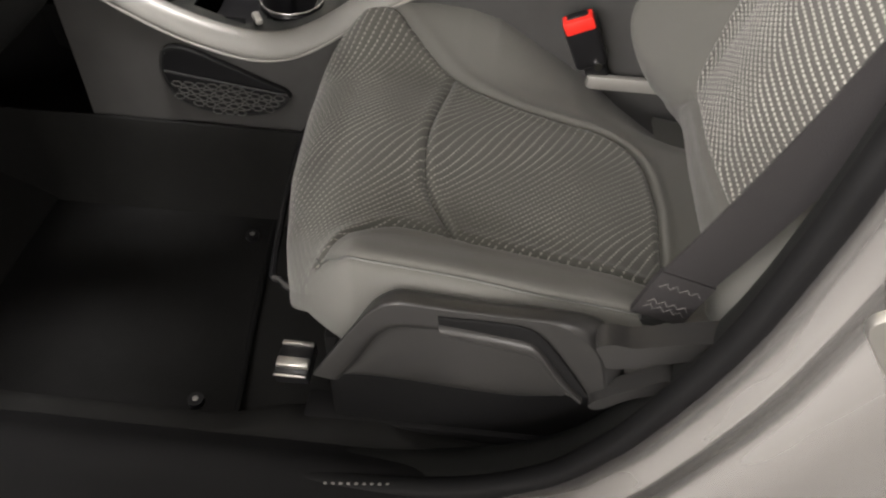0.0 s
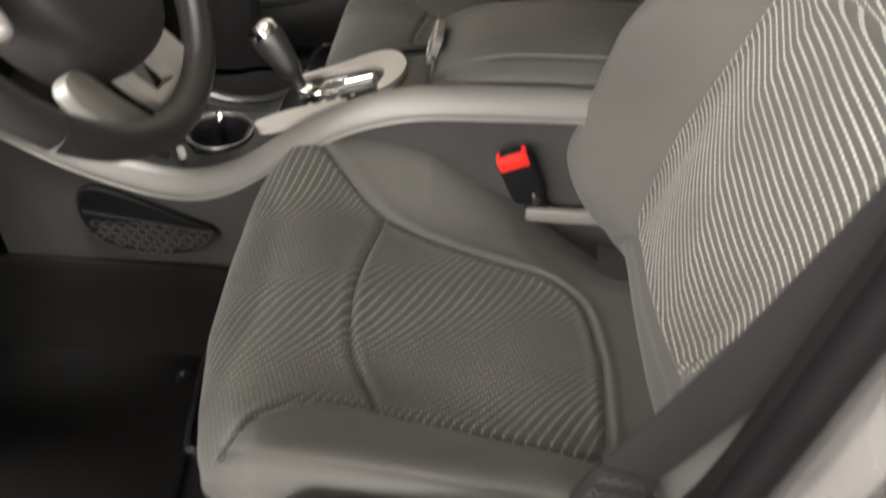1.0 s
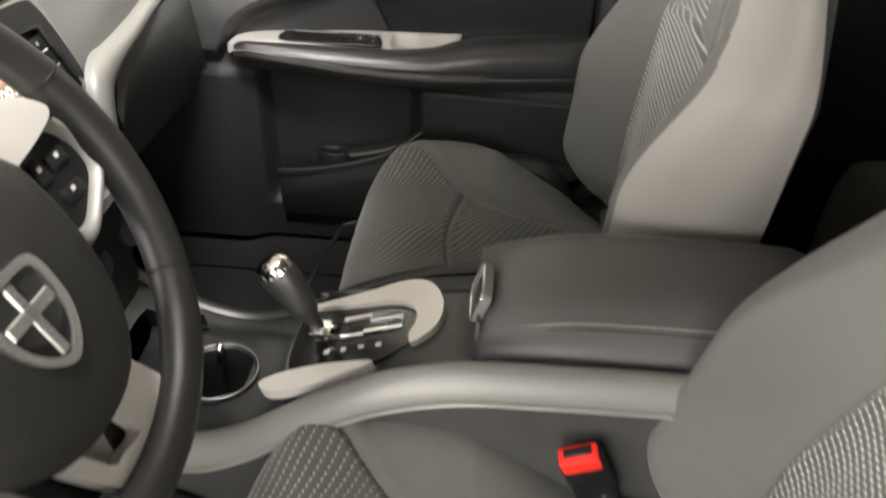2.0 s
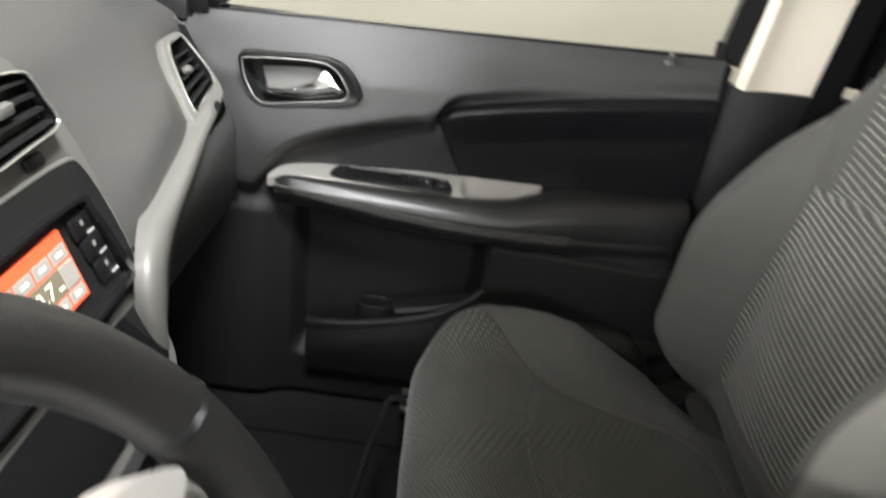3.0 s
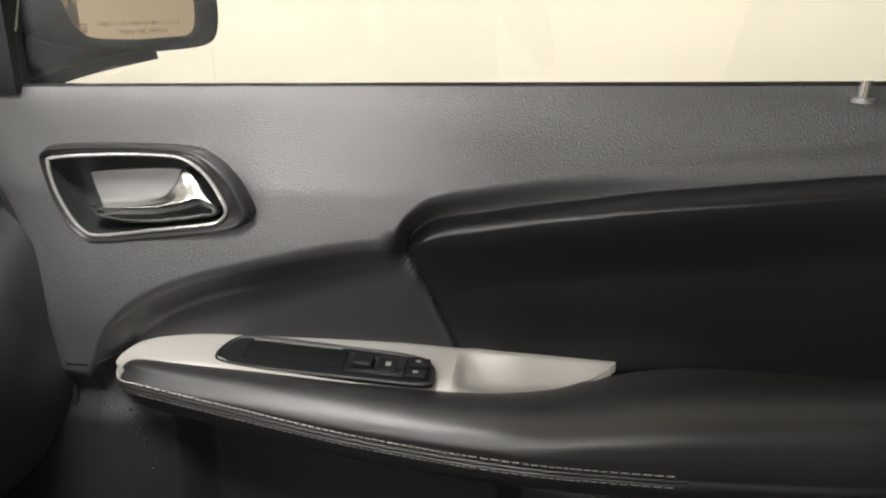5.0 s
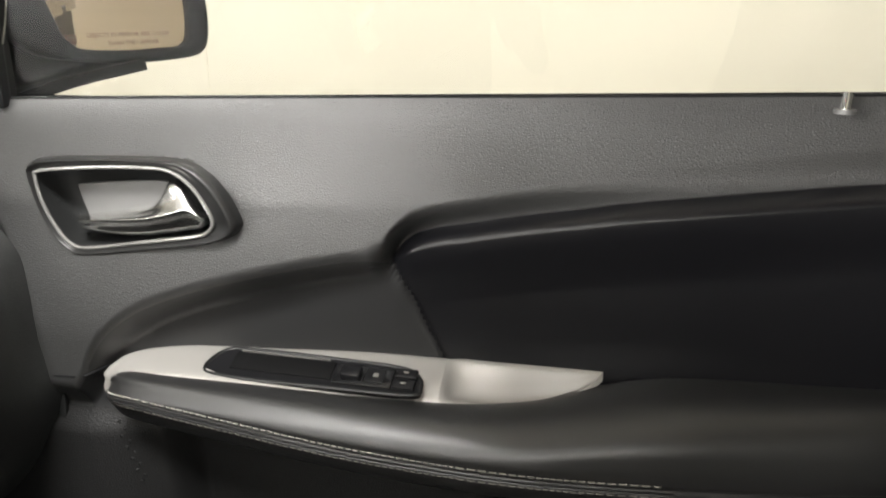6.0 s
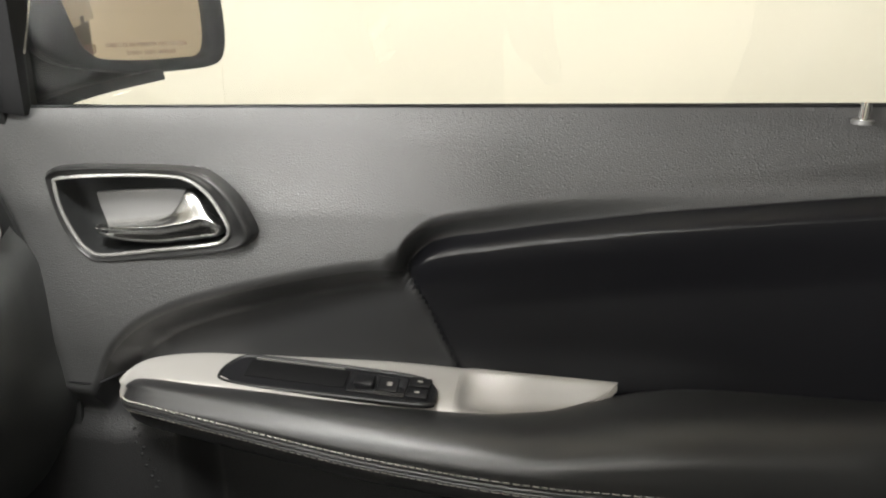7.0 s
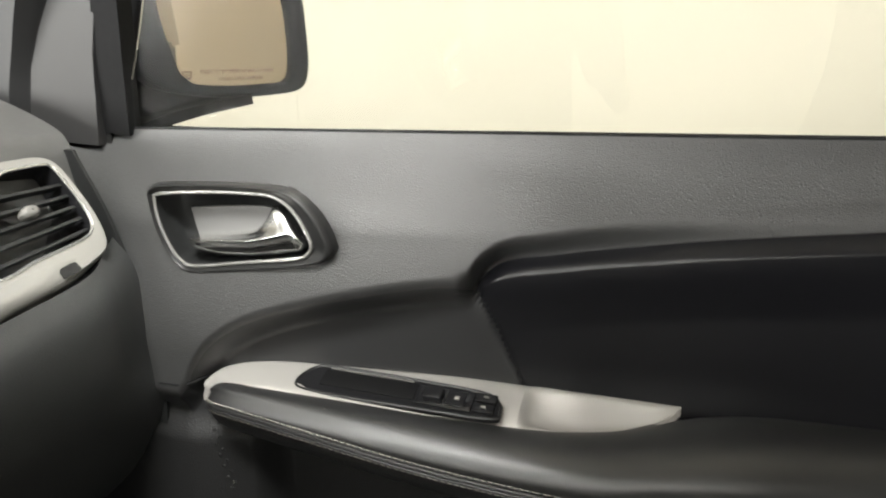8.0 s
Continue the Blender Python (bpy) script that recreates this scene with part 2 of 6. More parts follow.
def part(name, data, material, parent=None, label="", smooth=True, angle=40):
    """One mesh object from a bmesh or a mesh, under a thing or a part."""
    if isinstance(data, bmesh.types.BMesh):
        me = bpy.data.meshes.new(name)
        bmesh.ops.recalc_face_normals(data, faces=data.faces[:])
        data.to_mesh(me)
        data.free()
    else:
        me = data
    me.materials.append(material)
    if smooth:
        me.polygons.foreach_set("use_smooth", [True] * len(me.polygons))
        me.set_sharp_from_angle(angle=radians(angle))
    ob = new(name, me)
    if parent:
        ob.parent = parent
        if parent.type == "EMPTY":
            ob.matrix_parent_inverse = Matrix.Translation(parent.location).inverted()
    return tagged(ob, label=label)


def thing(name, label, category, at=(0, 0, 0), group="", kind=""):
    ob = new(name)
    ob.empty_display_size = 0.05
    ob.location = at
    return tagged(ob, label, category, group, kind)


def grid_faces(nu, nv, wrap=False):
    f = []
    for j in range(nv - 1):
        for i in range(nu if wrap else nu - 1):
            a, b = j * nu + i, j * nu + (i + 1) % nu
            f.append((a, b, b + nu, a + nu))
    return f


def skin(name, rows, nu=6, nv=6, wrap=False, caps=False, thick=0.0):
    """A smooth surface through a net of points (rows of equal length). wrap: rows are closed rings. caps: the first and last ring are filled. thick: metres to the back."""
    net = np.array(rows, float)
    a = np.stack([spline(r, nu, wrap) for r in net])
    b = np.stack([spline(a[:, i], nv) for i in range(a.shape[1])], 1) if len(net) > 2 else np.stack([a[0] + (a[1] - a[0]) * t for t in np.linspace(0, 1, nv + 1)])
    h, w = b.shape[:2]
    bm = bmesh.new()
    vs = [bm.verts.new(v) for v in b.reshape(-1, 3)]
    for f in grid_faces(w, h, wrap):
        try:
            bm.faces.new([vs[i] for i in f])
        except ValueError:
            pass
    if caps:
        bm.faces.new(vs[:w][::-1])
        bm.faces.new(vs[-w:])
    bmesh.ops.remove_doubles(bm, verts=bm.verts[:], dist=1e-5)
    bmesh.ops.recalc_face_normals(bm, faces=bm.faces[:])
    if thick:
        bmesh.ops.solidify(bm, geom=bm.faces[:], thickness=thick)
    return bm


def rbox(sx, sy, sz, r=0.004, seg=2, m=None):
    bm = bmesh.new()
    bmesh.ops.create_cube(bm, size=1, matrix=Matrix.Diagonal((sx, sy, sz, 1)))
    if r:
        bmesh.ops.bevel(bm, geom=bm.edges[:], offset=r, segments=seg, affect="EDGES", profile=0.5)
    if m is not None:
        bm.transform(m)
    return bm


def prism(pts, depth, r=0.0, m=None, seg=2):
    """A flat shape in x, y, raised along z by depth; its upper rim rounded by r."""
    bm = bmesh.new()
    lo = [bm.verts.new((p[0], p[1], 0)) for p in pts]
    hi = [bm.verts.new((p[0], p[1], depth)) for p in pts]
    n = len(pts)
    bm.faces.new(lo[::-1])
    bm.faces.new(hi)
    for i in range(n):
        bm.faces.new((lo[i], lo[(i + 1) % n], hi[(i + 1) % n], hi[i]))
    if r:
        rim = [e for e in bm.edges if e.verts[0].co.z == depth and e.verts[1].co.z == depth]
        bmesh.ops.bevel(bm, geom=rim, offset=r, segments=seg, affect="EDGES", profile=0.5)
    if m is not None:
        bm.transform(m)
    return bm


def sweep(path, profile, closed=False, up=(0, 0, 1), ring=True, caps=True, scale=None):
    """A profile (side, up) carried along a path."""
    p = np.array(path, float)
    n = len(p)
    tang = np.roll(p, -1, 0) - np.roll(p, 1, 0) if closed else np.gradient(p, axis=0)
    bm = bmesh.new()
    rows = []
    for i in range(n):
        t = Vector(tang[i]).normalized()
        s = t.cross(Vector(up))
        s = s.normalized() if s.length > 1e-6 else Vector((1, 0, 0))
        u = s.cross(t)
        k = scale[i] if scale is not None else 1
        rows.append([bm.verts.new(Vector(p[i]) + s * (a * k) + u * (b * k)) for a, b in profile])
    w = len(profile)
    for j in range(n if closed else n - 1):
        for i in range(w if ring else w - 1):
            r0, r1 = rows[j], rows[(j + 1) % n]
            bm.faces.new((r0[i], r0[(i + 1) % w], r1[(i + 1) % w], r1[i]))
    if caps and not closed and ring:
        bm.faces.new(rows[0][::-1])
        bm.faces.new(rows[-1])
    bmesh.ops.recalc_face_normals(bm, faces=bm.faces[:])
    return bm


def circle(r, n=12, ry=None):
    return [(r * math.cos(2 * math.pi * i / n), (ry or r) * math.sin(2 * math.pi * i / n)) for i in range(n)]


def tube(path, r, n=10, closed=False, up=(0, 0, 1)):
    return sweep(path, circle(r, n), closed, up)


def frame_ring(outer, inner, depth, m=None, r=0.0):
    """A flat frame between two outlines of equal length, raised along z."""
    bm = bmesh.new()
    n = len(outer)
    rings = [[bm.verts.new((p[0], p[1], z)) for p in o] for o, z in ((outer, 0), (outer, depth), (inner, depth), (inner, 0))]
    for k in range(4):
        a, b = rings[k], rings[(k + 1) % 4]
        for i in range(n):
            bm.faces.new((a[i], a[(i + 1) % n], b[(i + 1) % n], b[i]))
    if r:
        rim = [e for e in bm.edges if e.verts[0].co.z == depth and e.verts[1].co.z == depth and abs((e.verts[0].co - e.verts[1].co).length) > 0 and len(e.link_faces) == 2 and abs(e.link_faces[0].normal.dot(e.link_faces[1].normal)) < 0.5]
        bm.normal_update()
        rim = [e for e in bm.edges if e.verts[0].co.z == depth and e.verts[1].co.z == depth and e.calc_face_angle(0) > 1]
        bmesh.ops.bevel(bm, geom=rim, offset=r, segments=2, affect="EDGES", profile=0.5)
    if m is not None:
        bm.transform(m)
    return bm


def near(points, line):
    """The distance of each 2D point to a polyline."""
    p, q = np.asarray(points, float), np.asarray(line, float)
    best = np.full(len(p), 9.0)
    for a, b in zip(q[:-1], q[1:]):
        d = b - a
        t = np.clip(((p - a) @ d) / max(d @ d, 1e-12), 0, 1)
        best = np.minimum(best, np.hypot(*(p - a - t[:, None] * d).T))
    return best


def inside(points, poly):
    p, q = np.asarray(points, float), np.asarray(poly, float)
    res = np.zeros(len(p), bool)
    for a, b in zip(q, np.roll(q, -1, 0)):
        c = (a[1] > p[:, 1]) != (b[1] > p[:, 1])
        with np.errstate(divide="ignore", invalid="ignore"):
            xx = (b[0] - a[0]) * (p[:, 1] - a[1]) / (b[1] - a[1]) + a[0]
        res ^= c & (p[:, 0] < xx)
    return res


def snap(uv, lines, tol):
    """2D points within tol of a line are pulled onto it, so that a seam runs smooth."""
    uv = np.array(uv, float)
    best = np.full(len(uv), tol)
    out = uv.copy()
    for ln in lines:
        q = np.asarray(ln, float)
        for a, b in zip(q[:-1], q[1:]):
            d = b - a
            t = np.clip(((uv - a) @ d) / max(d @ d, 1e-12), 0, 1)
            c = a + t[:, None] * d
            r = np.hypot(*(uv - c).T)
            m = r < best
            out[m], best[m] = c[m], r[m]
    return out


def split(name, verts, faces, region, regions, parent):
    """Faces sorted by region into parts: regions maps a number to (name, material, label)."""
    faces = np.asarray(faces)
    made = []
    for k, (nm, material, label) in regions.items():
        f = faces[region == k]
        if not len(f):
            continue
        used, inv = np.unique(f, return_inverse=True)
        made.append(part(nm, mesh(nm, verts[used], inv.reshape(f.shape)), material, parent, label, angle=75))
    return made


# the door's inner side as a plane to build on: right = rearwards, up, out of the panel
def on_door(x):
    return Matrix(((0, 0, -1, x), (-1, 0, 0, 0), (0, 1, 0, 0), (0, 0, 0, 1)))


def yz(pts):
    return [(-y, z) for y, z in pts]


# ---- the room round the car ----
def slab(name, a, b, material, label):
    c, s = (Vector(a) + Vector(b)) / 2, Vector(b) - Vector(a)
    ob = part(name, rbox(*s, 0, m=Matrix.Translation(c)), material, None, label, smooth=False)
    return tagged(ob, label, name.split("_")[0], kind="structure")


GROUND = -0.34
slab("ground", (-6, -6, GROUND - 0.2), (6, 6, GROUND), CONCRETE, "grey painted concrete floor of the photo bay")
slab("wall_east", (3.0, -6, GROUND), (3.2, 6, 3.0), WALL, "cream painted wall of the photo bay")
slab("wall_west", (-4.2, -6, GROUND), (-4.0, 6, 3.0), WALL, "cream painted wall of the photo bay")
slab("wall_north", (-4.0, 5.0, GROUND), (3.0, 5.2, 3.0), WALL, "cream painted wall of the photo bay")
slab("wall_south", (-4.0, -5.2, GROUND), (3.0, -5.0, 3.0), WALL, "cream painted wall of the photo bay")
slab("ceiling", (-4.2, -5.2, 3.0), (3.2, 5.2, 3.2), BOARD, "pale ceiling of the photo bay")
for k, yy in enumerate((-1.15, 0.25, 1.65)):
    slab("trim_%d" % (k + 1), (2.997, yy - 0.003, GROUND), (2.9995, yy + 0.003, 3.0), WALL, "narrow joint strip between wall boards")


# ---- car body shell ----
def strip_shell(name, rows, material, label, thick=0.03, nu=6, nv=5):
    ob = part(name, skin(name, rows, nu, nv, thick=thick), material, None, label)
    return tagged(ob, label, name.split("_")[0], kind="structure")


# cabin floor
floor = part("floor", rbox(1.42, 3.2, 0.04, 0.0, m=Matrix.Translation((0, -0.5, -0.022))), CARPET, None, "black carpet of the cabin floor")
tagged(floor, "black carpet of the cabin floor", "floor", kind="structure")
strip_shell("bulkhead", [[(-0.72, 1.12, z0), (0, 1.14, z0), (0.72, 1.12, z0)] for z0 in (-0.02, 0.3, 0.78)][:], CARPET, "black carpeted bulkhead under the dash")
strip_shell("toeboard", [[(-0.7, 0.72, -0.01), (0, 0.72, -0.01), (0.7, 0.72, -0.01)], [(-0.7, 0.9, 0.09), (0, 0.9, 0.09), (0.7, 0.9, 0.09)], [(-0.7, 1.08, 0.32), (0, 1.08, 0.32), (0.7, 1.08, 0.32)]], CARPET, "black carpeted sloping toe board")
# roof
strip_shell("roof", [[(-0.56, y, z - 0.03), (-0.3, y, z), (0.3, y, z), (0.56, y, z - 0.03)] for y, z in ((0.22, 1.225), (0.0, 1.265), (-0.8, 1.29), (-1.7, 1.24), (-2.1, 1.15))], BEIGE, "beige cloth headliner under the roof", 0.04)
strip_shell("roof_skin", [[(-0.60, y, z - 0.05), (-0.3, y, z), (0.3, y, z), (0.60, y, z - 0.05)] for y, z in ((0.20, 1.28), (0.0, 1.32), (-0.8, 1.345), (-1.7, 1.30), (-2.1, 1.21))], PAINT, "silver painted roof of the car", 0.006)
tint3 = part("window_tailgate", rbox(1.35, 0.006, 0.42, 0.0, m=Matrix.Translation((0, -2.14, 0.98)) @ Matrix.Rotation(0.35, 4, "X")), TINT, None, smooth=False)
tagged(tint3, "dark tinted tailgate glass", "window", kind="structure")
for sx, nm in ((-1, "west"), (1, "east")):
    strip_shell("kick_panel_" + nm, [[(sx * 0.735, 0.61, z), (sx * 0.74, 0.85, z), (sx * 0.73, 1.15, z)] for z in (-0.02, 0.35, 0.745)], CARPET, "black carpeted kick panel", 0.02)
# rear closure with hatch below the glass
strip_shell("hatch", [[(-0.7, y, z), (0, y - 0.05, z), (0.7, y, z)] for y, z in ((-2.15, -0.02), (-2.2, 0.4), (-2.15, 0.8))], GREYTRIM, "dark grey lining of the tailgate")
for sx, nm in ((-1, "west"), (1, "east")):
    # rear side lining and pillars
    strip_shell("lining_" + nm, [[(sx * 0.74, -0.42, z), (sx * 0.75, -1.2, z), (sx * 0.72, -2.15, z)] for z in (-0.02, 0.4, 0.78)], HARD, "dark plastic lining of the rear side")
    strip_shell("rail_" + nm, [[(sx * x, y, z) for x, z in ((0.56, 1.19), (0.63, 1.17), (0.68, 1.10))] for y in (0.36, -0.3, -1.2, -2.0)], BEIGE, "beige roof side rail above the doors")
    strip_shell("rear_pillar_" + nm, [[(sx * 0.74, -1.22, 0.76), (sx * 0.72, -1.22, 0.95), (sx * 0.66, -1.24, 1.18)], [(sx * 0.74, -1.34, 0.76), (sx * 0.72, -1.34, 0.95), (sx * 0.66, -1.36, 1.18)]], BEIGE, "beige rear pillar trim")
    # tinted rear side glass
    tint = part("window_" + nm, rbox(0.006, 0.86, 0.42, 0.0, m=Matrix.Translation((sx * 0.725, -0.80, 0.965)) @ Matrix.Rotation(-0.12 * sx, 4, "Y")), TINT, None, smooth=False)
    tagged(tint, "dark tinted rear side glass", "window", kind="structure")
    tint2 = part("window_rear_" + nm, rbox(0.006, 0.80, 0.40, 0.0, m=Matrix.Translation((sx * 0.715, -1.74, 0.955)) @ Matrix.Rotation(-0.12 * sx, 4, "Y")), TINT, None, smooth=False)
    tagged(tint2, "dark tinted rear quarter glass", "window", kind="structure")
    # windscreen pillar
    path = spline([(sx * 0.735, 0.745, 0.725), (sx * 0.718, 0.712, 0.83), (sx * 0.69, 0.64, 0.95), (sx * 0.64, 0.48, 1.12), (sx * 0.58, 0.28, 1.22)], 6)
    ob = part("pillar_a_" + nm, sweep(path, [(-0.03, -0.025), (0.02, -0.03), (0.032, 0.0), (0.015, 0.03), (-0.03, 0.025)]), GREYTRIM, None)
    tagged(ob, "grey trim of the windscreen pillar", "pillar", kind="structure")
# bonnet scuttle under the windscreen
strip_shell("scuttle", [[(-0.75, y, z), (0, y + 0.05, z + 0.02), (0.75, y, z)] for y, z in ((1.06, 0.735), (1.3, 0.72), (1.9, 0.62))], PAINT, "silver bonnet in front of the windscreen", 0.02)

# passenger side centre pillar
pil = thing("pillar_b_east", "centre pillar with beige upper trim and black lower trim", "pillar", (0.74, -0.3, 0), kind="structure")



upper = skin("t", [[(0.70, -0.215 - 0.30 * (z - 0.74) * 0.25, z), (0.715, -0.25 - 0.07 * (z - 0.74), z), (0.725, -0.30 - 0.07 * (z - 0.74), z), (0.73, -0.36 - 0.07 * (z - 0.74), z)] for z in (0.745, 0.85, 1.0, 1.17)], 5, 5, thick=0.02)
part("upper_trim", upper, BEIGE, pil, "beige upper pillar trim")
lower = skin("t", [[(0.735, -0.205, z), (0.722, -0.235, z), (0.715, -0.29, z), (0.735, -0.40, z)] for z in (0.40, 0.5, 0.62, 0.744)], 5, 5, thick=0.02)
part("lower_trim", lower, HARD, pil, "black lower pillar trim")
part("painted_base", skin("t", [[(0.742, -0.19, z), (0.735, -0.23, z - 0.01), (0.728, -0.30, z - 0.015), (0.738, -0.42, z - 0.02)] for z in (0.06, 0.17, 0.28, 0.41)], 5, 5, thick=0.01), PAINT, pil, "silver painted pillar base")
part("base_lip", sweep(spline([(0.722, -0.20, 0.175), (0.712, -0.28, 0.165), (0.712, -0.42, 0.16)], 5), [(-0.012, -0.005), (0.012, -0.005), (0.010, 0.006), (-0.010, 0.006)]), PAINT, pil)
jamb = sweep(spline([(0.735, -0.195, 0.80), (0.735, -0.203, 0.6), (0.735, -0.2, 0.42), (0.735, -0.165, 0.2), (0.735, -0.10, 0.10), (0.735, 0.05, 0.065), (0.735, 0.4, 0.06)], 8), circle(0.014, 8), up=(1, 0, 0))
part("door_seal", jamb, RUBBER, pil, "black rubber door seal")
sill_e = skin("t", [[(0.62, y, 0.005), (0.655, y, 0.05), (0.70, y, 0.062), (0.76, y, 0.045)] for y in (0.75, 0.3, -0.1, -0.5)], 4, 4, thick=0.02)
tagged(part("sill_east", sill_e, CARPET, None), "dark plastic door sill", "sill", kind="structure")

hump = skin("t", [[(-0.535 - k, y, 0.0), (-0.552 - k, y, 0.045), (-0.585 - k, y, 0.062), (-0.625, y, 0.06), (-0.64, y, 0.04)] for y, k in ((0.95, 0.035), (0.4, 0.035), (0.27, 0.03), (0.2, 0.01), (0.09, 0.0), (0.06, 0.0), (0.03, 0.02), (-0.05, 0.035), (-0.2, 0.035))], 4, 4)
tagged(part("carpet_sill", hump, CARPET, None), "black carpet swelling up to the door sill", "carpet", kind="structure")
# driver side: door opening of the open door, from the sill up the centre pillar
curve = spline([(0.95, 0.07), (0.5, 0.072), (0.15, 0.078), (-0.02, 0.094), (-0.129, 0.15), (-0.185, 0.225), (-0.219, 0.299), (-0.259, 0.428), (-0.278, 0.554), (-0.287, 0.66), (-0.30, 0.80), (-0.315, 1.0), (-0.325, 1.16)], 6)
tg = np.gradient(curve, axis=0)
nrm = np.stack([tg[:, 1], -tg[:, 0]], 1)
nrm /= np.linalg.norm(nrm, axis=1)[:, None]
if nrm[0][1] > 0:
    nrm = -nrm


def opening(prof):
    """A skin along the door opening; prof: (x, metres away from the opening's middle)."""
    rows = []
    for x, d in prof:
        q = curve + nrm * d
        rows.append([(x, a, b) for a, b in q])
    net = np.array(rows)
    h, w = net.shape[:2]
    bm = bmesh.new()
    vs = [bm.verts.new(v) for v in net.reshape(-1, 3)]
    for f in grid_faces(w, h):
        bm.faces.new([vs[i] for i in f])
    return bm


frame_w = thing("door_opening_west", "silver painted door opening with black rubber seal and dark inner trim", "door frame", (-0.7, 0, 0), kind="structure")


def prof_curve(pts, n=5):
    return [tuple(p) for p in spline(pts, n)]


part("inner_trim", opening(prof_curve([(-0.60, 0.055), (-0.612, 0.03), (-0.632, 0.012), (-0.655, 0.004), (-0.672, 0.004)])), DARKTRIM, frame_w, "dark plastic inner trim")
part("rubber_seal", opening(prof_curve([(-0.668, 0.012), (-0.667, -0.004), (-0.678, -0.010), (-0.690, -0.006), (-0.692, 0.012)])), RUBBER, frame_w, "black rubber seal")
part("painted_flange", opening(prof_curve([(-0.690, 0.008), (-0.705, 0.005), (-0.722, 0.014), (-0.730, 0.020), (-0.745, 0.018), (-0.760, 0.026), (-0.775, 0.045), (-0.79, 0.085), (-0.798, 0.12), (-0.815, 0.128), (-0.832, 0.135), (-0.842, 0.16), (-0.845, 0.22), (-0.84, 0.30)])), PAINT, frame_w, "silver painted flange")
# sill plate with a row of small raised marks
plate = skin("t", [[(-0.595, y, 0.012), (-0.61, y, 0.05), (-0.635, y, 0.070), (-0.66, y, 0.086), (-0.70, y, 0.088), (-0.755, y, 0.084), (-0.775, y, 0.05)] for y in (0.95, 0.4, 0.1, -0.035)], 4, 4, thick=0.01)
part("sill_plate", plate, RUBBER, frame_w, "dark ribbed plastic sill plate")
for i in range(14):
    part("rib", rbox(0.0022, 0.0035, 0.002, 0.0, m=Matrix.Translation((-0.6885 + 0.00085 * i, 0.115 - i * 0.0092, 0.0935))), STACK, frame_w, smooth=False)

# door latch striker on the pillar
S_AT = (-0.79, -0.31, 0.60)
strk = thing("door_striker", "zinc door latch striker bolted to the silver pillar", "striker", S_AT)
plate_o = spline([(-0.325, 0.645), (-0.300, 0.642), (-0.292, 0.62), (-0.296, 0.585), (-0.305, 0.555), (-0.33, 0.55), (-0.345, 0.575), (-0.345, 0.62)], 4, True)
part("base_plate", prism([(a, b) for a, b in plate_o], 0.006, 0.002, Matrix(((0, 0, -1, -0.792), (1, 0, 0, 0), (0, 1, 0, 0), (0, 0, 0, 1)))), STEEL, strk, "flat zinc base plate")
loop = spline([(-0.796, -0.312, 0.622), (-0.802, -0.285, 0.626), (-0.806, -0.262, 0.627), (-0.806, -0.251, 0.620), (-0.805, -0.262, 0.603), (-0.803, -0.280, 0.578), (-0.802, -0.292, 0.567), (-0.798, -0.312, 0.568)], 5)
part("loop", sweep(loop, [(-0.005, -0.0035), (0.005, -0.0035), (0.006, 0.0), (0.005, 0.0035), (-0.005, 0.0035), (-0.006, 0.0)], up=(-1, 0, 0)), STEEL, strk, "bent steel loop")
part("loop_bar", tube(spline([(-0.803, -0.276, 0.588), (-0.803, -0.294, 0.592), (-0.800, -0.312, 0.596)], 4), 0.0045, 8, up=(1, 0, 0)), STEEL, strk)
for yy_, zz in ((-0.320, 0.626), (-0.325, 0.572)):
    part("bolt", prism(circle(0.010, 14), 0.005, 0.002, Matrix(((0, 0, -1, -0.797), (1, 0, 0, yy_), (0, 1, 0, zz), (0, 0, 0, 1)))), STEEL, strk, "domed bolt head")
    part("bolt_socket", prism(circle(0.004, 6), 0.0012, 0, Matrix(((0, 0, -1, -0.8018), (1, 0, 0, yy_), (0, 1, 0, zz), (0, 0, 0, 1)))), BLACK, strk, smooth=False)

# the driver door stands open ahead of the seat
odoor = thing("driver_door", "silver driver door standing wide open with a dark inner panel", "car door", (-0.80, 0.98, 0.10))
OD = Matrix(((-0.906, -0.423, 0, -0.80), (-0.423, 0.906, 0, 0.98), (0, 0, 1, 0), (0, 0, 0, 1)))
part("outer_skin", skin("t", [[OD @ Vector((u, 0.05 + b, z)) for z, b in ((0.08, -0.01), (0.30, 0.03), (0.55, 0.035), (0.745, 0.0))] for u in (0.03, 0.4, 0.8, 1.12)], 4, 4, thick=0.004), PAINT, odoor, "silver painted outer skin")
part("inner_panel", skin("t", [[OD @ Vector((u, -0.03 - b, z)) for z, b in ((0.08, 0.0), (0.30, 0.01), (0.47, 0.0), (0.52, 0.05), (0.56, 0.01), (0.75, 0.0))] for u in (0.06, 0.4, 0.8, 1.08)], 4, 4, thick=0.01), HARD, odoor, "dark plastic inner panel")
part("window_frame", sweep([OD @ Vector(p) for p in spline([(0.10, 0.01, 0.75), (0.22, 0.0, 0.92), (0.45, -0.03, 1.10), (0.70, -0.05, 1.16), (1.05, -0.05, 1.15), (1.10, -0.02, 0.95), (1.10, 0.01, 0.75)], 5)], [(-0.02, -0.012), (0.02, -0.012), (0.02, 0.012), (-0.02, 0.012)]), BLACK, odoor, "black window frame")


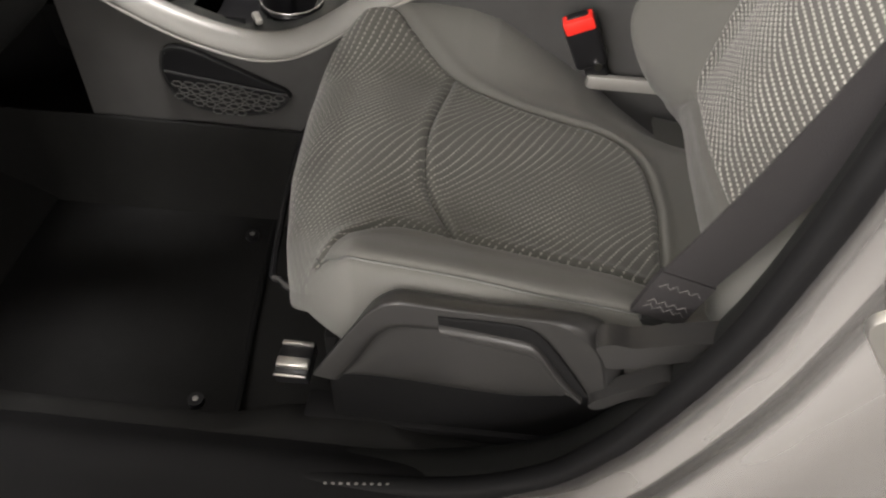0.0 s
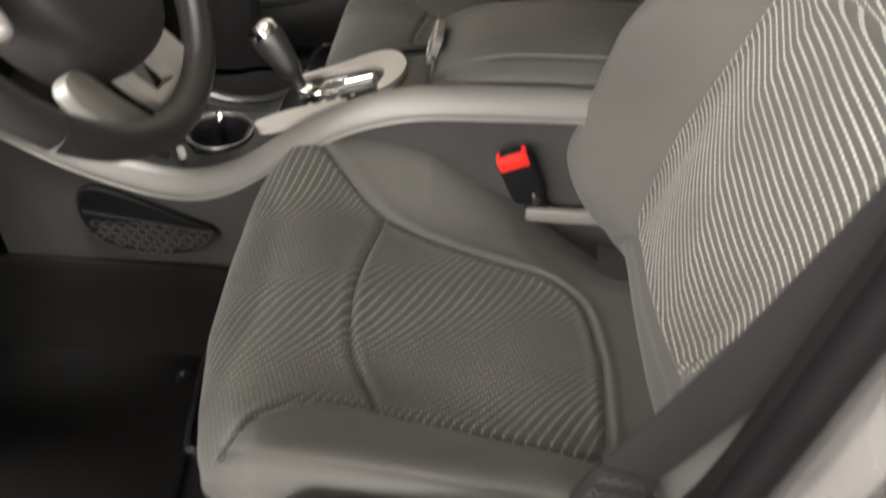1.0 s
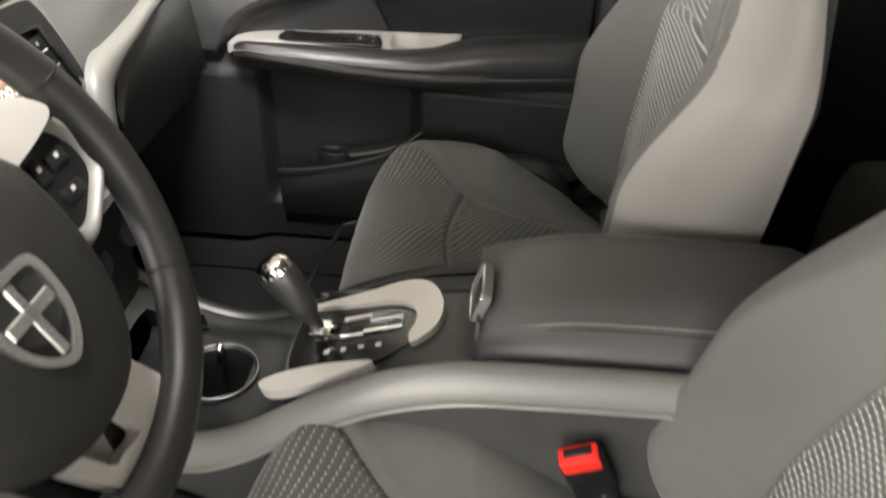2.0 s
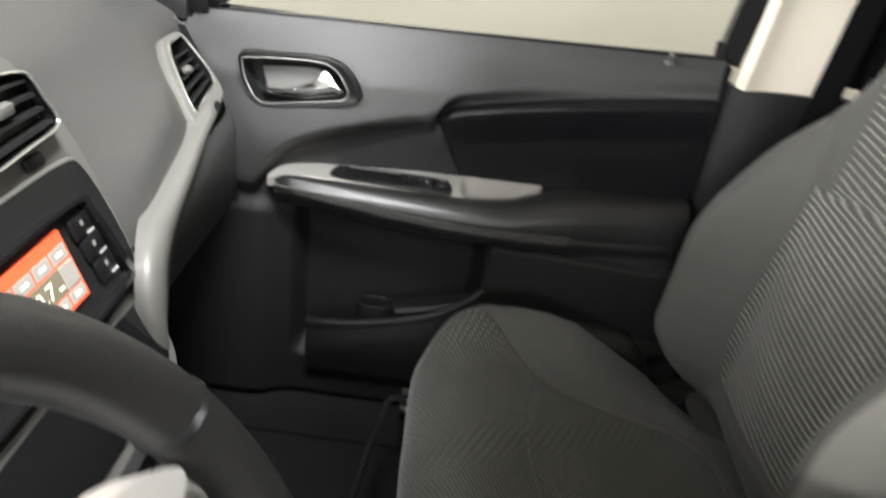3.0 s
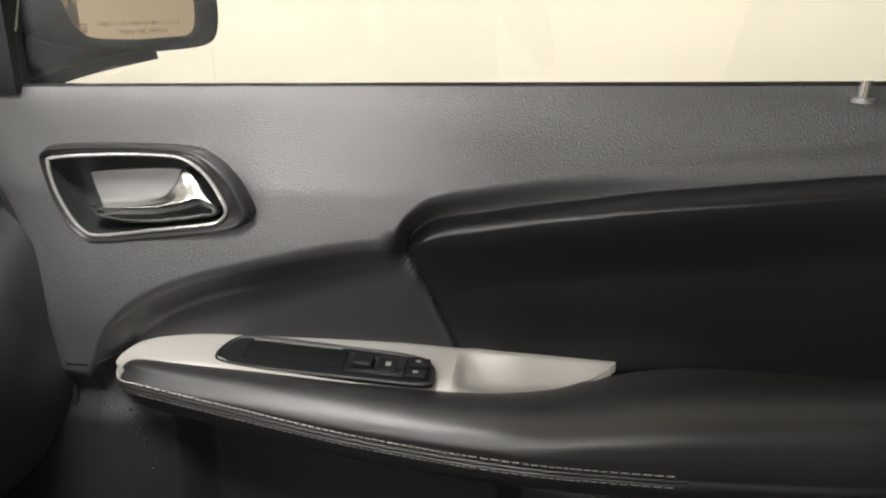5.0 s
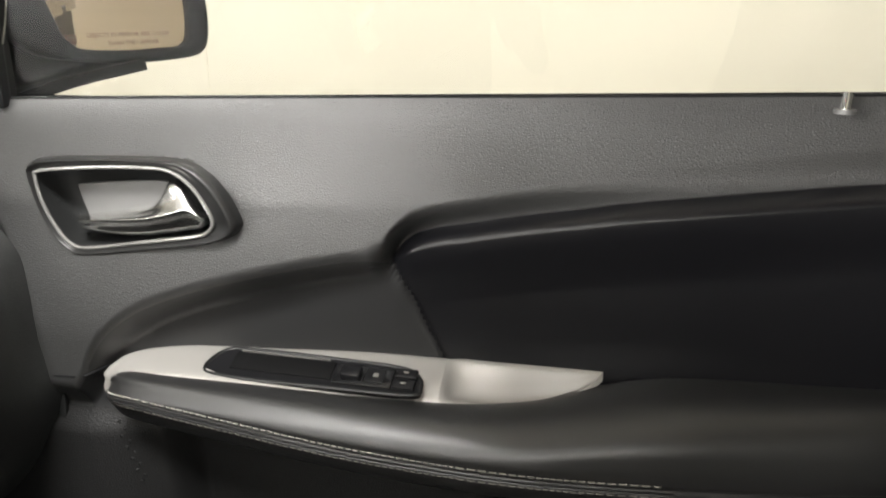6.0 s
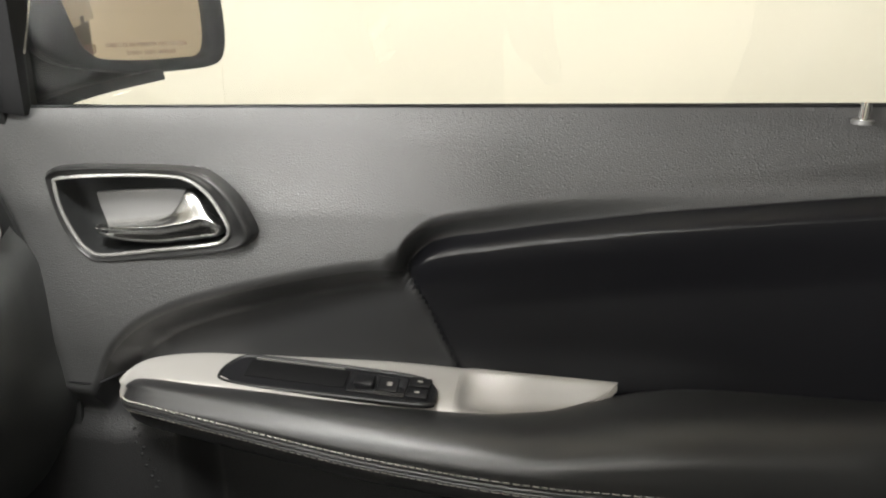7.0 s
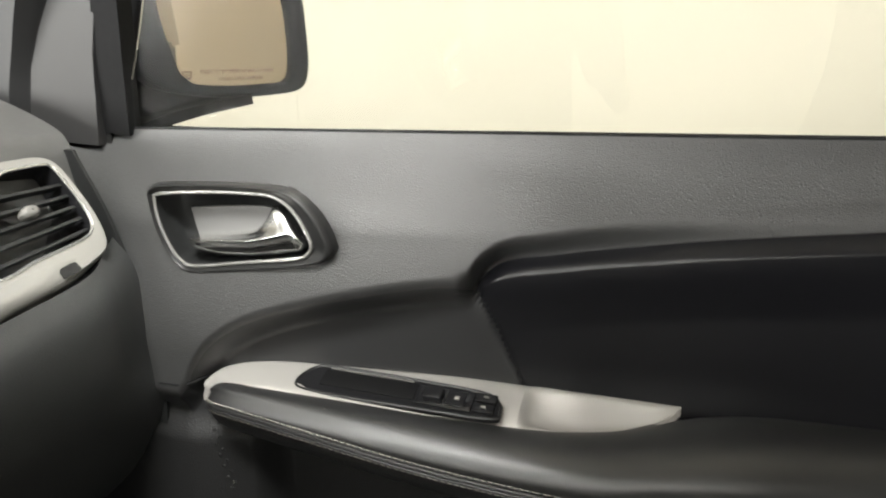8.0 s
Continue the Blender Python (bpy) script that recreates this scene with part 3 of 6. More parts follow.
# ---- seats ----
def seat(name, cx, s, dy, dz, lean, wing, label, group, shift=(0.0, 0.0, 0.0), skew=1.0):
    """A front seat. cx: its middle; s: +1 where the inboard side lies towards +x, -1 where towards -x; wing: how far one side of the back stands out;
    shift: the cushion's own offset; skew: how far its front slants back on one side."""
    T = thing(name, label, "seat", (cx, -0.05 + dy, 0.03), group)

    def put(v, k=s):
        v = np.asarray(v, float)
        return np.stack([cx + k * v[:, 0], v[:, 1] + dy, v[:, 2] + dz], 1)

    # cushion: rings across the seat, carried from the back to the rounded front
    W0, yf = 0.258, 0.208
    ys = np.concatenate([np.linspace(-0.33, 0.10, 130), np.linspace(0.10, 0.17, 26)[1:], yf - 0.038 * (1 - np.sin(np.linspace(0, math.pi / 2, 16)[1:]))])
    inner = spline([(0.232, 0.150), (0.215, 0.105), (0.185, 0.072), (0.143, 0.014), (0.112, -0.06), (0.09, -0.12), (0.068, -0.185), (0.03, -0.232), (-0.05, -0.247)], 5)
    outer = spline([(-0.222, 0.118), (-0.203, 0.109), (-0.172, 0.096), (-0.146, 0.062), (-0.141, 0.025), (-0.146, -0.012), (-0.160, -0.10), (-0.174, -0.18), (-0.170, -0.235), (-0.05, -0.247)], 5)
    cross = spline([(0.143, 0.014), (0.07, 0.030), (0.0, 0.036), (-0.08, 0.024), (-0.146, -0.012)], 6)
    piping = spline([(-0.205, 0.128), (-0.228, 0.11), (-0.243, 0.075), (-0.244, 0.0), (-0.243, -0.12), (-0.240, -0.25)], 6)
    rows = []
    for y in ys:
        rc = 0.11
        W = W0 - (0.82 * (rc - math.sqrt(max(rc * rc - (y - yf + rc) ** 2, 0))) if y > yf - rc else 0)
        ri = 0.05
        WI = W0 - 0.006 - (0.8 * (ri - math.sqrt(max(ri * ri - (y - yf + ri) ** 2, 0))) if y > yf - ri else 0)
        n = 141
        a = np.sin(np.linspace(-1, 1, n) * math.pi / 2 * 0.86) / math.sin(math.pi / 2 * 0.86)
        a = np.where(a < 0, a * W, a * WI)
        r = np.where(a < 0, 0.018, 0.040)
        z = 0.338 + 0.016 * math.exp(-((y - 0.10) / 0.12) ** 2) - 0.03 * smoothstep(-0.16, -0.32, y)
        z = z + 0.006 * (1 - (a / 0.15) ** 2).clip(0, 1)
        fade = 1 - smoothstep(0.10, 0.20, y) * 0.8
        bo = np.exp(-((a + 0.238) / np.where(a > -0.238, 0.058, 0.04)) ** 2) * (0.058 - 0.024 * smoothstep(0.0, -0.20, y)) * fade
        # the inner bolster: high in the middle, falling away to the rear
        crest = np.interp(-y, [-0.21, -0.17, -0.14, -0.10, -0.05, 0.0, 0.04, 0.08, 0.12, 0.16, 0.22, 0.30], [0.352, 0.378, 0.396, 0.406, 0.413, 0.415, 0.408, 0.386, 0.363, 0.338, 0.300, 0.265])
        up_in = crest - 0.344
        bi = up_in * (np.exp(-((a - 0.222) / 0.060) ** 2) if up_in > 0 else smoothstep(0.07, 0.215, a))
        z = z + bo + bi
        if y > yf - 0.075:
            z = z - (0.075 - math.sqrt(max(0.075 ** 2 - (y - yf + 0.075) ** 2, 0))) * 0.9
        edge = np.clip((np.abs(a) - (W - r)) / r, 0, 1)
        z = z - (r - r * np.sqrt(np.clip(1 - edge ** 2, 0, 1))) * 1.15
        if y > 0.0:
            lag = np.interp(a, [-0.258, -0.218, -0.185, -0.127, -0.03, 0.11], [0.060, 0.047, 0.038, 0.022, 0.004, -0.006]) * skew * float(smoothstep(0.02, 0.20, y))
        else:
            lag = a * 0
        zl, zr = z[0], z[-1]
        zb = min(0.235 + 0.055 * float(smoothstep(0.0, 0.15, y)), min(zl, zr) - 0.012)
        side = np.linspace(0.04, 1, 9)[::-1]
        left = [(-W - 0.006 * math.sin(math.pi * t), y - lag[0], zl + (zb - zl) * t) for t in side]
        right = [(WI + 0.006 * math.sin(math.pi * t), y - lag[-1], zr + (zb - zr) * t) for t in side[::-1]]
        rows.append(np.array(left + [(p, y - k, q) for p, k, q in zip(a, lag, z)] + right))
    V = np.array(rows)
    h, w = V.shape[:2]
    flat = V.reshape(-1, 3)
    top = np.tile(np.concatenate([np.zeros(9), np.ones(141), np.zeros(9)]), h).astype(bool)
    flat[top, :2] = snap(flat[top, :2], (inner, outer, cross), 0.0026)
    d = np.full(len(flat), 9.0)
    for ln in (inner, outer, cross):
        d = np.minimum(d, near(flat[:, :2], ln))
    flat[:, 2] -= np.where(top, 0.0025 * np.exp(-(near(flat[:, :2], piping) / 0.004) ** 2), 0)
    flat[:, 2] -= np.where(top, 0.0070 * np.exp(-(d / 0.0038) ** 2) - 0.0022 * np.exp(-((d - 0.010) / 0.007) ** 2), 0)
    # soft creases
    flat[:, 2] += np.where(top, 0.0012 * np.array([noise.noise((p[0] * 14, p[1] * 14, 1.3)) for p in flat]), 0)
    tops = flat[top]
    cord = np.array([tops[np.argmin(np.hypot(*(tops[:, :2] - q).T))] for q in piping[1:-1:2]])
    cord[:, 2] += 0.0012
    part("piping", tube(spline(put(cord, 1) + np.array(shift), 3), 0.0012, 6), DASHLOW, T, "dark seam cord")
    F = np.array(grid_faces(w, h))
    mid = flat[F].mean(1)
    ft = top[F].all(1)
    rear_poly = [tuple(p) for p in np.vstack([cross, outer[25:], inner[15:][::-1]])]
    front_poly = [tuple(p) for p in np.vstack([cross[::-1], inner[:16][::-1], [(0.245, 0.22), (-0.245, 0.22)], outer[:26]])]
    reg = np.zeros(len(F), int)
    reg[ft & inside(mid[:, :2], front_poly)] = 1
    reg[ft & inside(mid[:, :2], rear_poly)] = 2
    wv = put(flat, 1) + np.array(shift)
    cap = list(range((h - 1) * w, h * w))
    split("cushion", wv, F, reg, {0: ("cushion", COVER, "plain grey cloth cushion with side bolsters"), 1: ("front_panel", SEAT_FAB, "dark cloth with pale dashes"), 2: ("seat_panel", SEAT_FAB, "dark cloth with pale dashes")}, T)
    used = wv[cap]
    part("cushion_nose", mesh("cushion_nose", used, [list(range(w))]), COVER, T)

    # backrest: rings across, carried up the reclined back
    A = math.radians(lean)
    up, nf = np.array([0, -math.sin(A), math.cos(A)]), np.array([0, math.cos(A), math.sin(A)])
    base = np.array([0, -0.283, 0.30])
    top_w = 0.70
    ws = np.concatenate([np.linspace(-0.03, 0.64, 150), top_w - 0.06 * (1 - np.sin(np.linspace(0, math.pi / 2, 16)[1:]))])
    edge_in = spline([(0.115, 0.072), (0.146, 0.083), (0.162, 0.130), (0.167, 0.190), (0.158, 0.258), (0.150, 0.308), (0.140, 0.36), (0.136, 0.405), (0.143, 0.435), (0.158, 0.465), (0.160, 0.52), (0.122, 0.64)], 6)
    edge_out = spline([(-0.108, 0.088), (-0.138, 0.15), (-0.160, 0.22), (-0.168, 0.30), (-0.160, 0.415), (-0.150, 0.50), (-0.125, 0.64)], 6)
    low = spline([(0.215, 0.0), (0.160, 0.035), (0.115, 0.072), (0.0, 0.082), (-0.108, 0.088), (-0.15, 0.082), (-0.20, 0.075)], 4)
    high = spline([(0.136, 0.405), (0.09, 0.414), (0.035, 0.427), (-0.06, 0.434), (-0.160, 0.415)], 6)
    rows = []
    for q in ws:
        W = 0.262 - 0.115 * smoothstep(0.40, 0.59, q) - 0.01 * smoothstep(0.1, -0.03, q)
        n = 141
        a = np.sin(np.linspace(-1, 1, n) * math.pi / 2 * 0.9) / math.sin(math.pi / 2 * 0.9) * W
        a = np.where(a < 0, a * 0.985, a)
        amp = 0.100 * smoothstep(-0.04, 0.12, q) * (1 - smoothstep(0.26, 0.51, q) * 0.95)
        pos = float(np.interp(q, [0.07, 0.13, 0.19, 0.26, 0.36, 0.41, 0.46], [0.140, 0.160, 0.165, 0.156, 0.139, 0.135, 0.15]))
        lift = np.where(a < 0, smoothstep(0.162, 0.225 - 0.05 * smoothstep(0.38, 0.58, q), -a), smoothstep(pos, pos + 0.062, a))
        nn = amp * lift * np.where(a < 0, wing, 1.0) + 0.012 * math.exp(-((q - 0.16) / 0.12) ** 2) * (1 - (a / 0.12) ** 2).clip(0, 1)
        r = 0.055
        e = np.clip((np.abs(a) - (np.where(a < 0, -a.min(), W) - r)) / r, 0, 1)
        nn = nn - (r - r * np.sqrt(np.clip(1 - e ** 2, 0, 1))) * 1.3
        if q > top_w - 0.07:
            nn = nn - (0.07 - math.sqrt(max(0.0049 - (q - top_w + 0.07) ** 2, 0))) * 0.9
        if q < 0.05:
            nn = nn - 0.03 * (1 - q / 0.05) ** 2 if q > -0.03 else nn
        side = np.linspace(0.05, 1, 8)[::-1]
        nb = -0.095
        left = [(a[0] - 0.004 * math.sin(math.pi * t), nn[0] + (nb - nn[0]) * t, q) for t in side]
        right = [(W + 0.004 * math.sin(math.pi * t), nn[-1] + (nb - nn[-1]) * t, q) for t in side[::-1]]
        rows.append(np.array(left + [(p, k, q) for p, k in zip(a, nn)] + right))
    V = np.array(rows)
    h, w = V.shape[:2]
    flat = V.reshape(-1, 3)
    top = np.tile(np.concatenate([np.zeros(8), np.ones(141), np.zeros(8)]), h).astype(bool)
    uv = flat[:, [0, 2]]
    uv[top] = snap(uv[top], (edge_in, edge_out, low, high), 0.0026)
    flat[:, [0, 2]] = uv
    d = np.full(len(flat), 9.0)
    for ln in (edge_in, edge_out, low, high):
        d = np.minimum(d, near(uv, ln))
    flat[:, 1] -= np.where(top, 0.005 * np.exp(-(d / 0.0045) ** 2) - 0.002 * np.exp(-((d - 0.010) / 0.007) ** 2), 0)
    flat[:, 1] += np.where(top, 0.0012 * np.array([noise.noise((p[0] * 12, p[2] * 12, 5.3)) for p in flat]), 0)
    F = np.array(grid_faces(w, h))
    mid = uv[F].mean(1)
    ft = top[F].all(1)
    k = 25
    main = [tuple(p) for p in np.vstack([edge_in[:43], high[1:-1], edge_out[:k][::-1], low[8:17][::-1][1:-1]])]
    crown = [tuple(p) for p in np.vstack([edge_in[42:], [(0.10, 0.72), (-0.10, 0.72)], edge_out[k - 1:][::-1], high[::-1][1:-1]])]
    reg = np.zeros(len(F), int)
    reg[ft & inside(mid, main)] = 1
    reg[ft & inside(mid, crown) & ((cx < 0) | (np.abs(mid[:, 0]) < 0.088))] = 2
    # one side of the passenger back is paler than the cover cloth
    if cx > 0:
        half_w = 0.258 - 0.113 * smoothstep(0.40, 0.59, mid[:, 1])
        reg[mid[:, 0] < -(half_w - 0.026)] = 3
    P = base + np.outer(flat[:, 2], up) + np.outer(flat[:, 1], nf)
    P[:, 0] = flat[:, 0]
    wv = put(P, 1)
    split("backrest", wv, F, reg, {0: ("backrest", COVER, "plain grey cloth backrest with side bolsters"), 1: ("back_panel", BACK_FAB, "grey cloth with pale stripes"), 2: ("shoulder_panel", BACK_FAB, "grey cloth with pale stripes"), 3: ("side_panel", FLANK, "smooth beige-grey side of the backrest")}, T)
    back = [(-0.245, -0.093, -0.02), (0.245, -0.093, -0.02), (0.262, -0.097, 0.42), (0.15, -0.097, 0.61), (0.14, -0.11, 0.685), (-0.14, -0.11, 0.685), (-0.15, -0.097, 0.61), (-0.262, -0.097, 0.42)]
    bp_ = put([tuple(base + up * c + nf * b + np.array([a, 0, 0])) for a, b, c in back])
    part("back_shell", mesh("back_shell", bp_, [list(range(8))]), HARD, T, "dark plastic rear of the backrest")

    def at(a, q, n0):
        return put([tuple(base + up * q + nf * n0 + np.array([a, 0, 0]))])[0]
    # headrest on two posts
    ring = []
    for q, ww, dep in ((0.74, 0.085, 0.035), (0.76, 0.115, 0.05), (0.83, 0.13, 0.058), (0.90, 0.12, 0.05), (0.925, 0.09, 0.03)):
        ring.append([at(ww * math.cos(t), q, 0.01 + dep * math.sin(t)) for t in np.linspace(0, 2 * math.pi, 13)[:-1]])
    hr = part("headrest", skin("t", ring, 3, 3, True, True), COVER, T, "padded grey cloth headrest")
    for a in (-0.06, 0.06):
        part("post", tube([at(a, 0.64, -0.03), at(a, 0.77, 0.0)], 0.006, 10, up=(1, 0, 0)), CHROME, hr, "chrome post")

    # plastic shield on the outboard side, with recline lever
    X = -0.266
    M = Matrix(((-s, 0, 0, cx + s * X), (0, 1, 0, dy + shift[1]), (0, 0, 1, dz + 2.5 * shift[2]), (0, 0, 0, 1))) @ Matrix(((0, 0, 1, 0), (1, 0, 0, 0), (0, 1, 0, 0), (0, 0, 0, 1)))
    c_out = [(0.128, 0.262), (0.104, 0.308), (0.083, 0.347), (0.062, 0.389), (0.038, 0.411), (0.006, 0.410), (-0.045, 0.406), (-0.100, 0.406), (-0.142, 0.403), (-0.168, 0.385), (-0.190, 0.345), (-0.200, 0.29)]
    c_ridge = [(0.122, 0.260), (0.098, 0.308), (0.077, 0.345), (0.055, 0.380), (0.032, 0.394), (-0.002, 0.3935), (-0.048, 0.391), (-0.095, 0.390), (-0.122, 0.386), (-0.144, 0.370), (-0.166, 0.342), (-0.180, 0.29)]
    c_low = [(0.099, 0.250), (0.078, 0.290), (0.063, 0.322), (0.048, 0.346), (0.028, 0.357), (-0.004, 0.358), (-0.045, 0.362), (-0.085, 0.362), (-0.110, 0.350), (-0.127, 0.326), (-0.146, 0.298), (-0.160, 0.272)]
    c_in = [(0.093, 0.250), (0.073, 0.286), (0.058, 0.316), (0.044, 0.338), (0.026, 0.349), (-0.004, 0.350), (-0.045, 0.353), (-0.082, 0.352), (-0.104, 0.341), (-0.120, 0.318), (-0.139, 0.290), (-0.152, 0.268)]
    c_mid = [(0.092, 0.249), (0.066, 0.264), (0.050, 0.280), (0.036, 0.292), (0.020, 0.300), (-0.006, 0.302), (-0.042, 0.302), (-0.076, 0.300), (-0.098, 0.292), (-0.114, 0.282), (-0.132, 0.268), (-0.146, 0.256)]
    c_bot = [(0.090, 0.247), (0.064, 0.2465), (0.046, 0.246), (0.032, 0.245), (0.016, 0.244), (-0.008, 0.241), (-0.040, 0.238), (-0.070, 0.236), (-0.092, 0.236), (-0.110, 0.238), (-0.128, 0.242), (-0.142, 0.246)]
    c_tuck = [(p, q - 0.006) for p, q in c_bot]
    rows = [[M @ Vector((p, q, hgt)) for p, q in line] for line, hgt in (([(p, q - 0.06) for p, q in c_out], -0.030), ([(p - 0.004, q - 0.022) for p, q in c_out], -0.006), ([(p * 0.6 + a_ * 0.4 - 0.001, q * 0.6 + (b_ - 0.022) * 0.4 + 0.002) for (p, q), (a_, b_) in zip(c_ridge, c_out)], 0.009), (c_ridge, 0.0145), ([(0.85 * a_[0] + 0.15 * b_[0], 0.85 * a_[1] + 0.15 * b_[1]) for a_, b_ in zip(c_ridge, c_low)], 0.0155), (c_low, 0.0125), (c_in, 0.0045), (c_mid, 0.0040), (c_bot, 0.000), (c_tuck, -0.02))]
    sh = part("side_shield", skin("t", rows, 4, 4), SHIELD, T, "satin dark grey plastic side shield with a raised arch", angle=50)
    part("shield_back", prism(spline([(0.11, 0.25), (0.07, 0.33), (0.03, 0.375), (-0.10, 0.375), (-0.16, 0.34), (-0.19, 0.28), (-0.15, 0.255), (0.05, 0.255)], 3, True), 0.006, 0.0, M @ Matrix.Translation((0, 0, -0.026))), RUBBER, T, "black inner side plate")
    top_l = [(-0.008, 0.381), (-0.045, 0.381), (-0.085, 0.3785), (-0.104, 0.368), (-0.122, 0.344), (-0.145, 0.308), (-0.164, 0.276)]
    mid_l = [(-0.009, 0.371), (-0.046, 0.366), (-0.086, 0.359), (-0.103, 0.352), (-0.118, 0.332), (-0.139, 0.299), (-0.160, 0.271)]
    bot_l = [(-0.012, 0.359), (-0.048, 0.351), (-0.089, 0.342), (-0.104, 0.337), (-0.118, 0.317), (-0.137, 0.287), (-0.157, 0.266)]
    rows = [[M @ Vector((p, q, hgt)) for p, q in line] for line, hgt in ((mid_l, 0.008), (mid_l, 0.0175), ([(0.5 * a_[0] + 0.5 * b_[0], 0.5 * a_[1] + 0.5 * b_[1]) for a_, b_ in zip(mid_l, bot_l)], 0.0225), (bot_l, 0.0185), (bot_l, 0.002))]
    # the recess's shade above the lever is put in as a black strip
    part("lever_shade_strip", skin("t", [[M @ Vector((p, q, hgt)) for p, q in line] for line, hgt in ((top_l, 0.0135), (top_l, 0.0168), (mid_l, 0.0168))], 2, 4), RUBBER, T, "black strip for the shaded gap above the recline lever")
    part("recline_lever", skin("t", rows, 4, 4, caps=False), SHIELD, T, "dark grey recline lever", angle=50)
    arm = spline([(-0.156, 0.372), (-0.164, 0.355), (-0.175, 0.341), (-0.215, 0.355), (-0.275, 0.378), (-0.279, 0.392), (-0.268, 0.399), (-0.225, 0.388), (-0.190, 0.377), (-0.170, 0.379)], 4, True)
    part("hinge_cover", prism(arm, 0.025, 0.008, M @ Matrix.Translation((0, 0, 0.001)), 3), SHIELD, T, "dark grey hinge cover")
    low_lever = spline([(-0.166, 0.270), (-0.172, 0.284), (-0.205, 0.312), (-0.232, 0.331), (-0.244, 0.316), (-0.205, 0.292), (-0.178, 0.268)], 4, True)
    part("height_lever", prism(low_lever, 0.02, 0.006, M @ Matrix.Translation((0, 0, 0.006)), 3), SHIELD, T, "black height lever")
    # seat rails, front bracket and towel bar
    for a in (-0.20, 0.20):
        x = cx + s * a
        part("rail", rbox(0.045, 0.50, 0.035, 0.006, m=Matrix.Translation((x, -0.08 + dy, 0.045))), RUBBER, T, "black steel seat rail")
        part("riser", rbox(0.03, 0.40, 0.18, 0.01, m=Matrix.Translation((x, -0.07 + dy, 0.145 + dz))), RUBBER, T)
    bx = cx + s * -0.205
    bk = part("bracket", rbox(0.052, 0.042, 0.024, 0.004, m=Matrix.Translation((bx + 0.006 * s, 0.172 + dy, 0.155))), BLACK, T, "dark rail bracket")
    for off, wx, hz in ((0.024, 0.006, 0.004), (-0.006, 0.014, 0.009), (-0.024, 0.003, 0.003)):
        part("bracket_bar", rbox(wx, 0.040, hz, 0.0012, 2, Matrix.Translation((bx + off * s, 0.172 + dy, 0.168))), STEEL, bk, "bright zinc bar")
    bar = spline([(cx - s * 0.15, 0.10 + dy, 0.215), (cx - s * 0.148, 0.165 + dy, 0.225), (cx - s * 0.132, 0.200 + dy, 0.228), (cx - s * 0.10, 0.216 + dy, 0.228), (cx + s * 0.14, 0.238 + dy, 0.228), (cx + s * 0.165, 0.21 + dy, 0.225), (cx + s * 0.165, 0.10 + dy, 0.215)], 5)
    part("slide_bar", tube(bar, 0.005, 8), GLOSS, T, "bent black slide bar")
    return T


seat("bucket_seat", -0.365, 1, 0.0, 0.0, 13.5, 0.5, "grey cloth driver seat with dashed pattern, before the steering wheel", "front seats")
seat("bucket_seat", 0.365, -1, 0.025, -0.025, 3.5, 0.92, "grey cloth passenger seat with dashed pattern, beside the console", "front seats", (-0.012, -0.030, -0.016), 0.3)

# rear bench
bench = thing("rear_bench", "dark grey cloth rear bench behind the front seats", "bench", (0, -1.0, 0))
part("bench_seat", skin("t", [[(x, -0.72, 0.02), (x, -0.72, 0.30), (x, -0.80, 0.36), (x, -1.15, 0.33), (x, -1.22, 0.02)] for x in (-0.66, -0.3, 0.3, 0.66)], 5, 4), COVER, bench)
part("bench_back", skin("t", [[(x, -1.12, 0.30), (x, -1.20, 0.55), (x, -1.30, 0.86), (x, -1.36, 0.88), (x, -1.40, 0.80), (x, -1.30, 0.05)] for x in (-0.66, -0.3, 0.3, 0.66)], 5, 4), COVER, bench)

# driver seat belt: webbing from the pillar down to the anchor, with a sewn sleeve
belt = thing("seat_belt", "dark grey seat belt hanging beside the driver seat side", "seat belt", (-0.62, -0.25, 0.33))


def ribbon(path, wide, thick=0.0016, side=(0, 1, 0)):
    """A flat strap along a path; side: the way its width lies."""
    p = np.array(path)
    bm = bmesh.new()
    rings = []
    sd = np.array(side, float) if np.ndim(side) == 1 else np.array(side, float)
    for i in range(len(p)):
        v = sd if sd.ndim == 1 else sd[i]
        t = Vector(np.gradient(p, axis=0)[i]).normalized()
        u = Vector(v)
        u = (u - t * u.dot(t)).normalized()
        n = t.cross(u)
        wd = wide if np.isscalar(wide) else wide[i]
        rings.append([bm.verts.new(Vector(p[i]) + u * a * wd + n * b) for a, b in ((-0.5, -thick), (-0.25, -thick), (0, -thick), (0.25, -thick), (0.5, -thick), (0.5, thick), (0, thick), (-0.5, thick))])
    for j in range(len(rings) - 1):
        for i in range(8):
            bm.faces.new((rings[j][i], rings[j][(i + 1) % 8], rings[j + 1][(i + 1) % 8], rings[j + 1][i]))
    bm.faces.new(rings[0][::-1])
    bm.faces.new(rings[-1])
    return bm


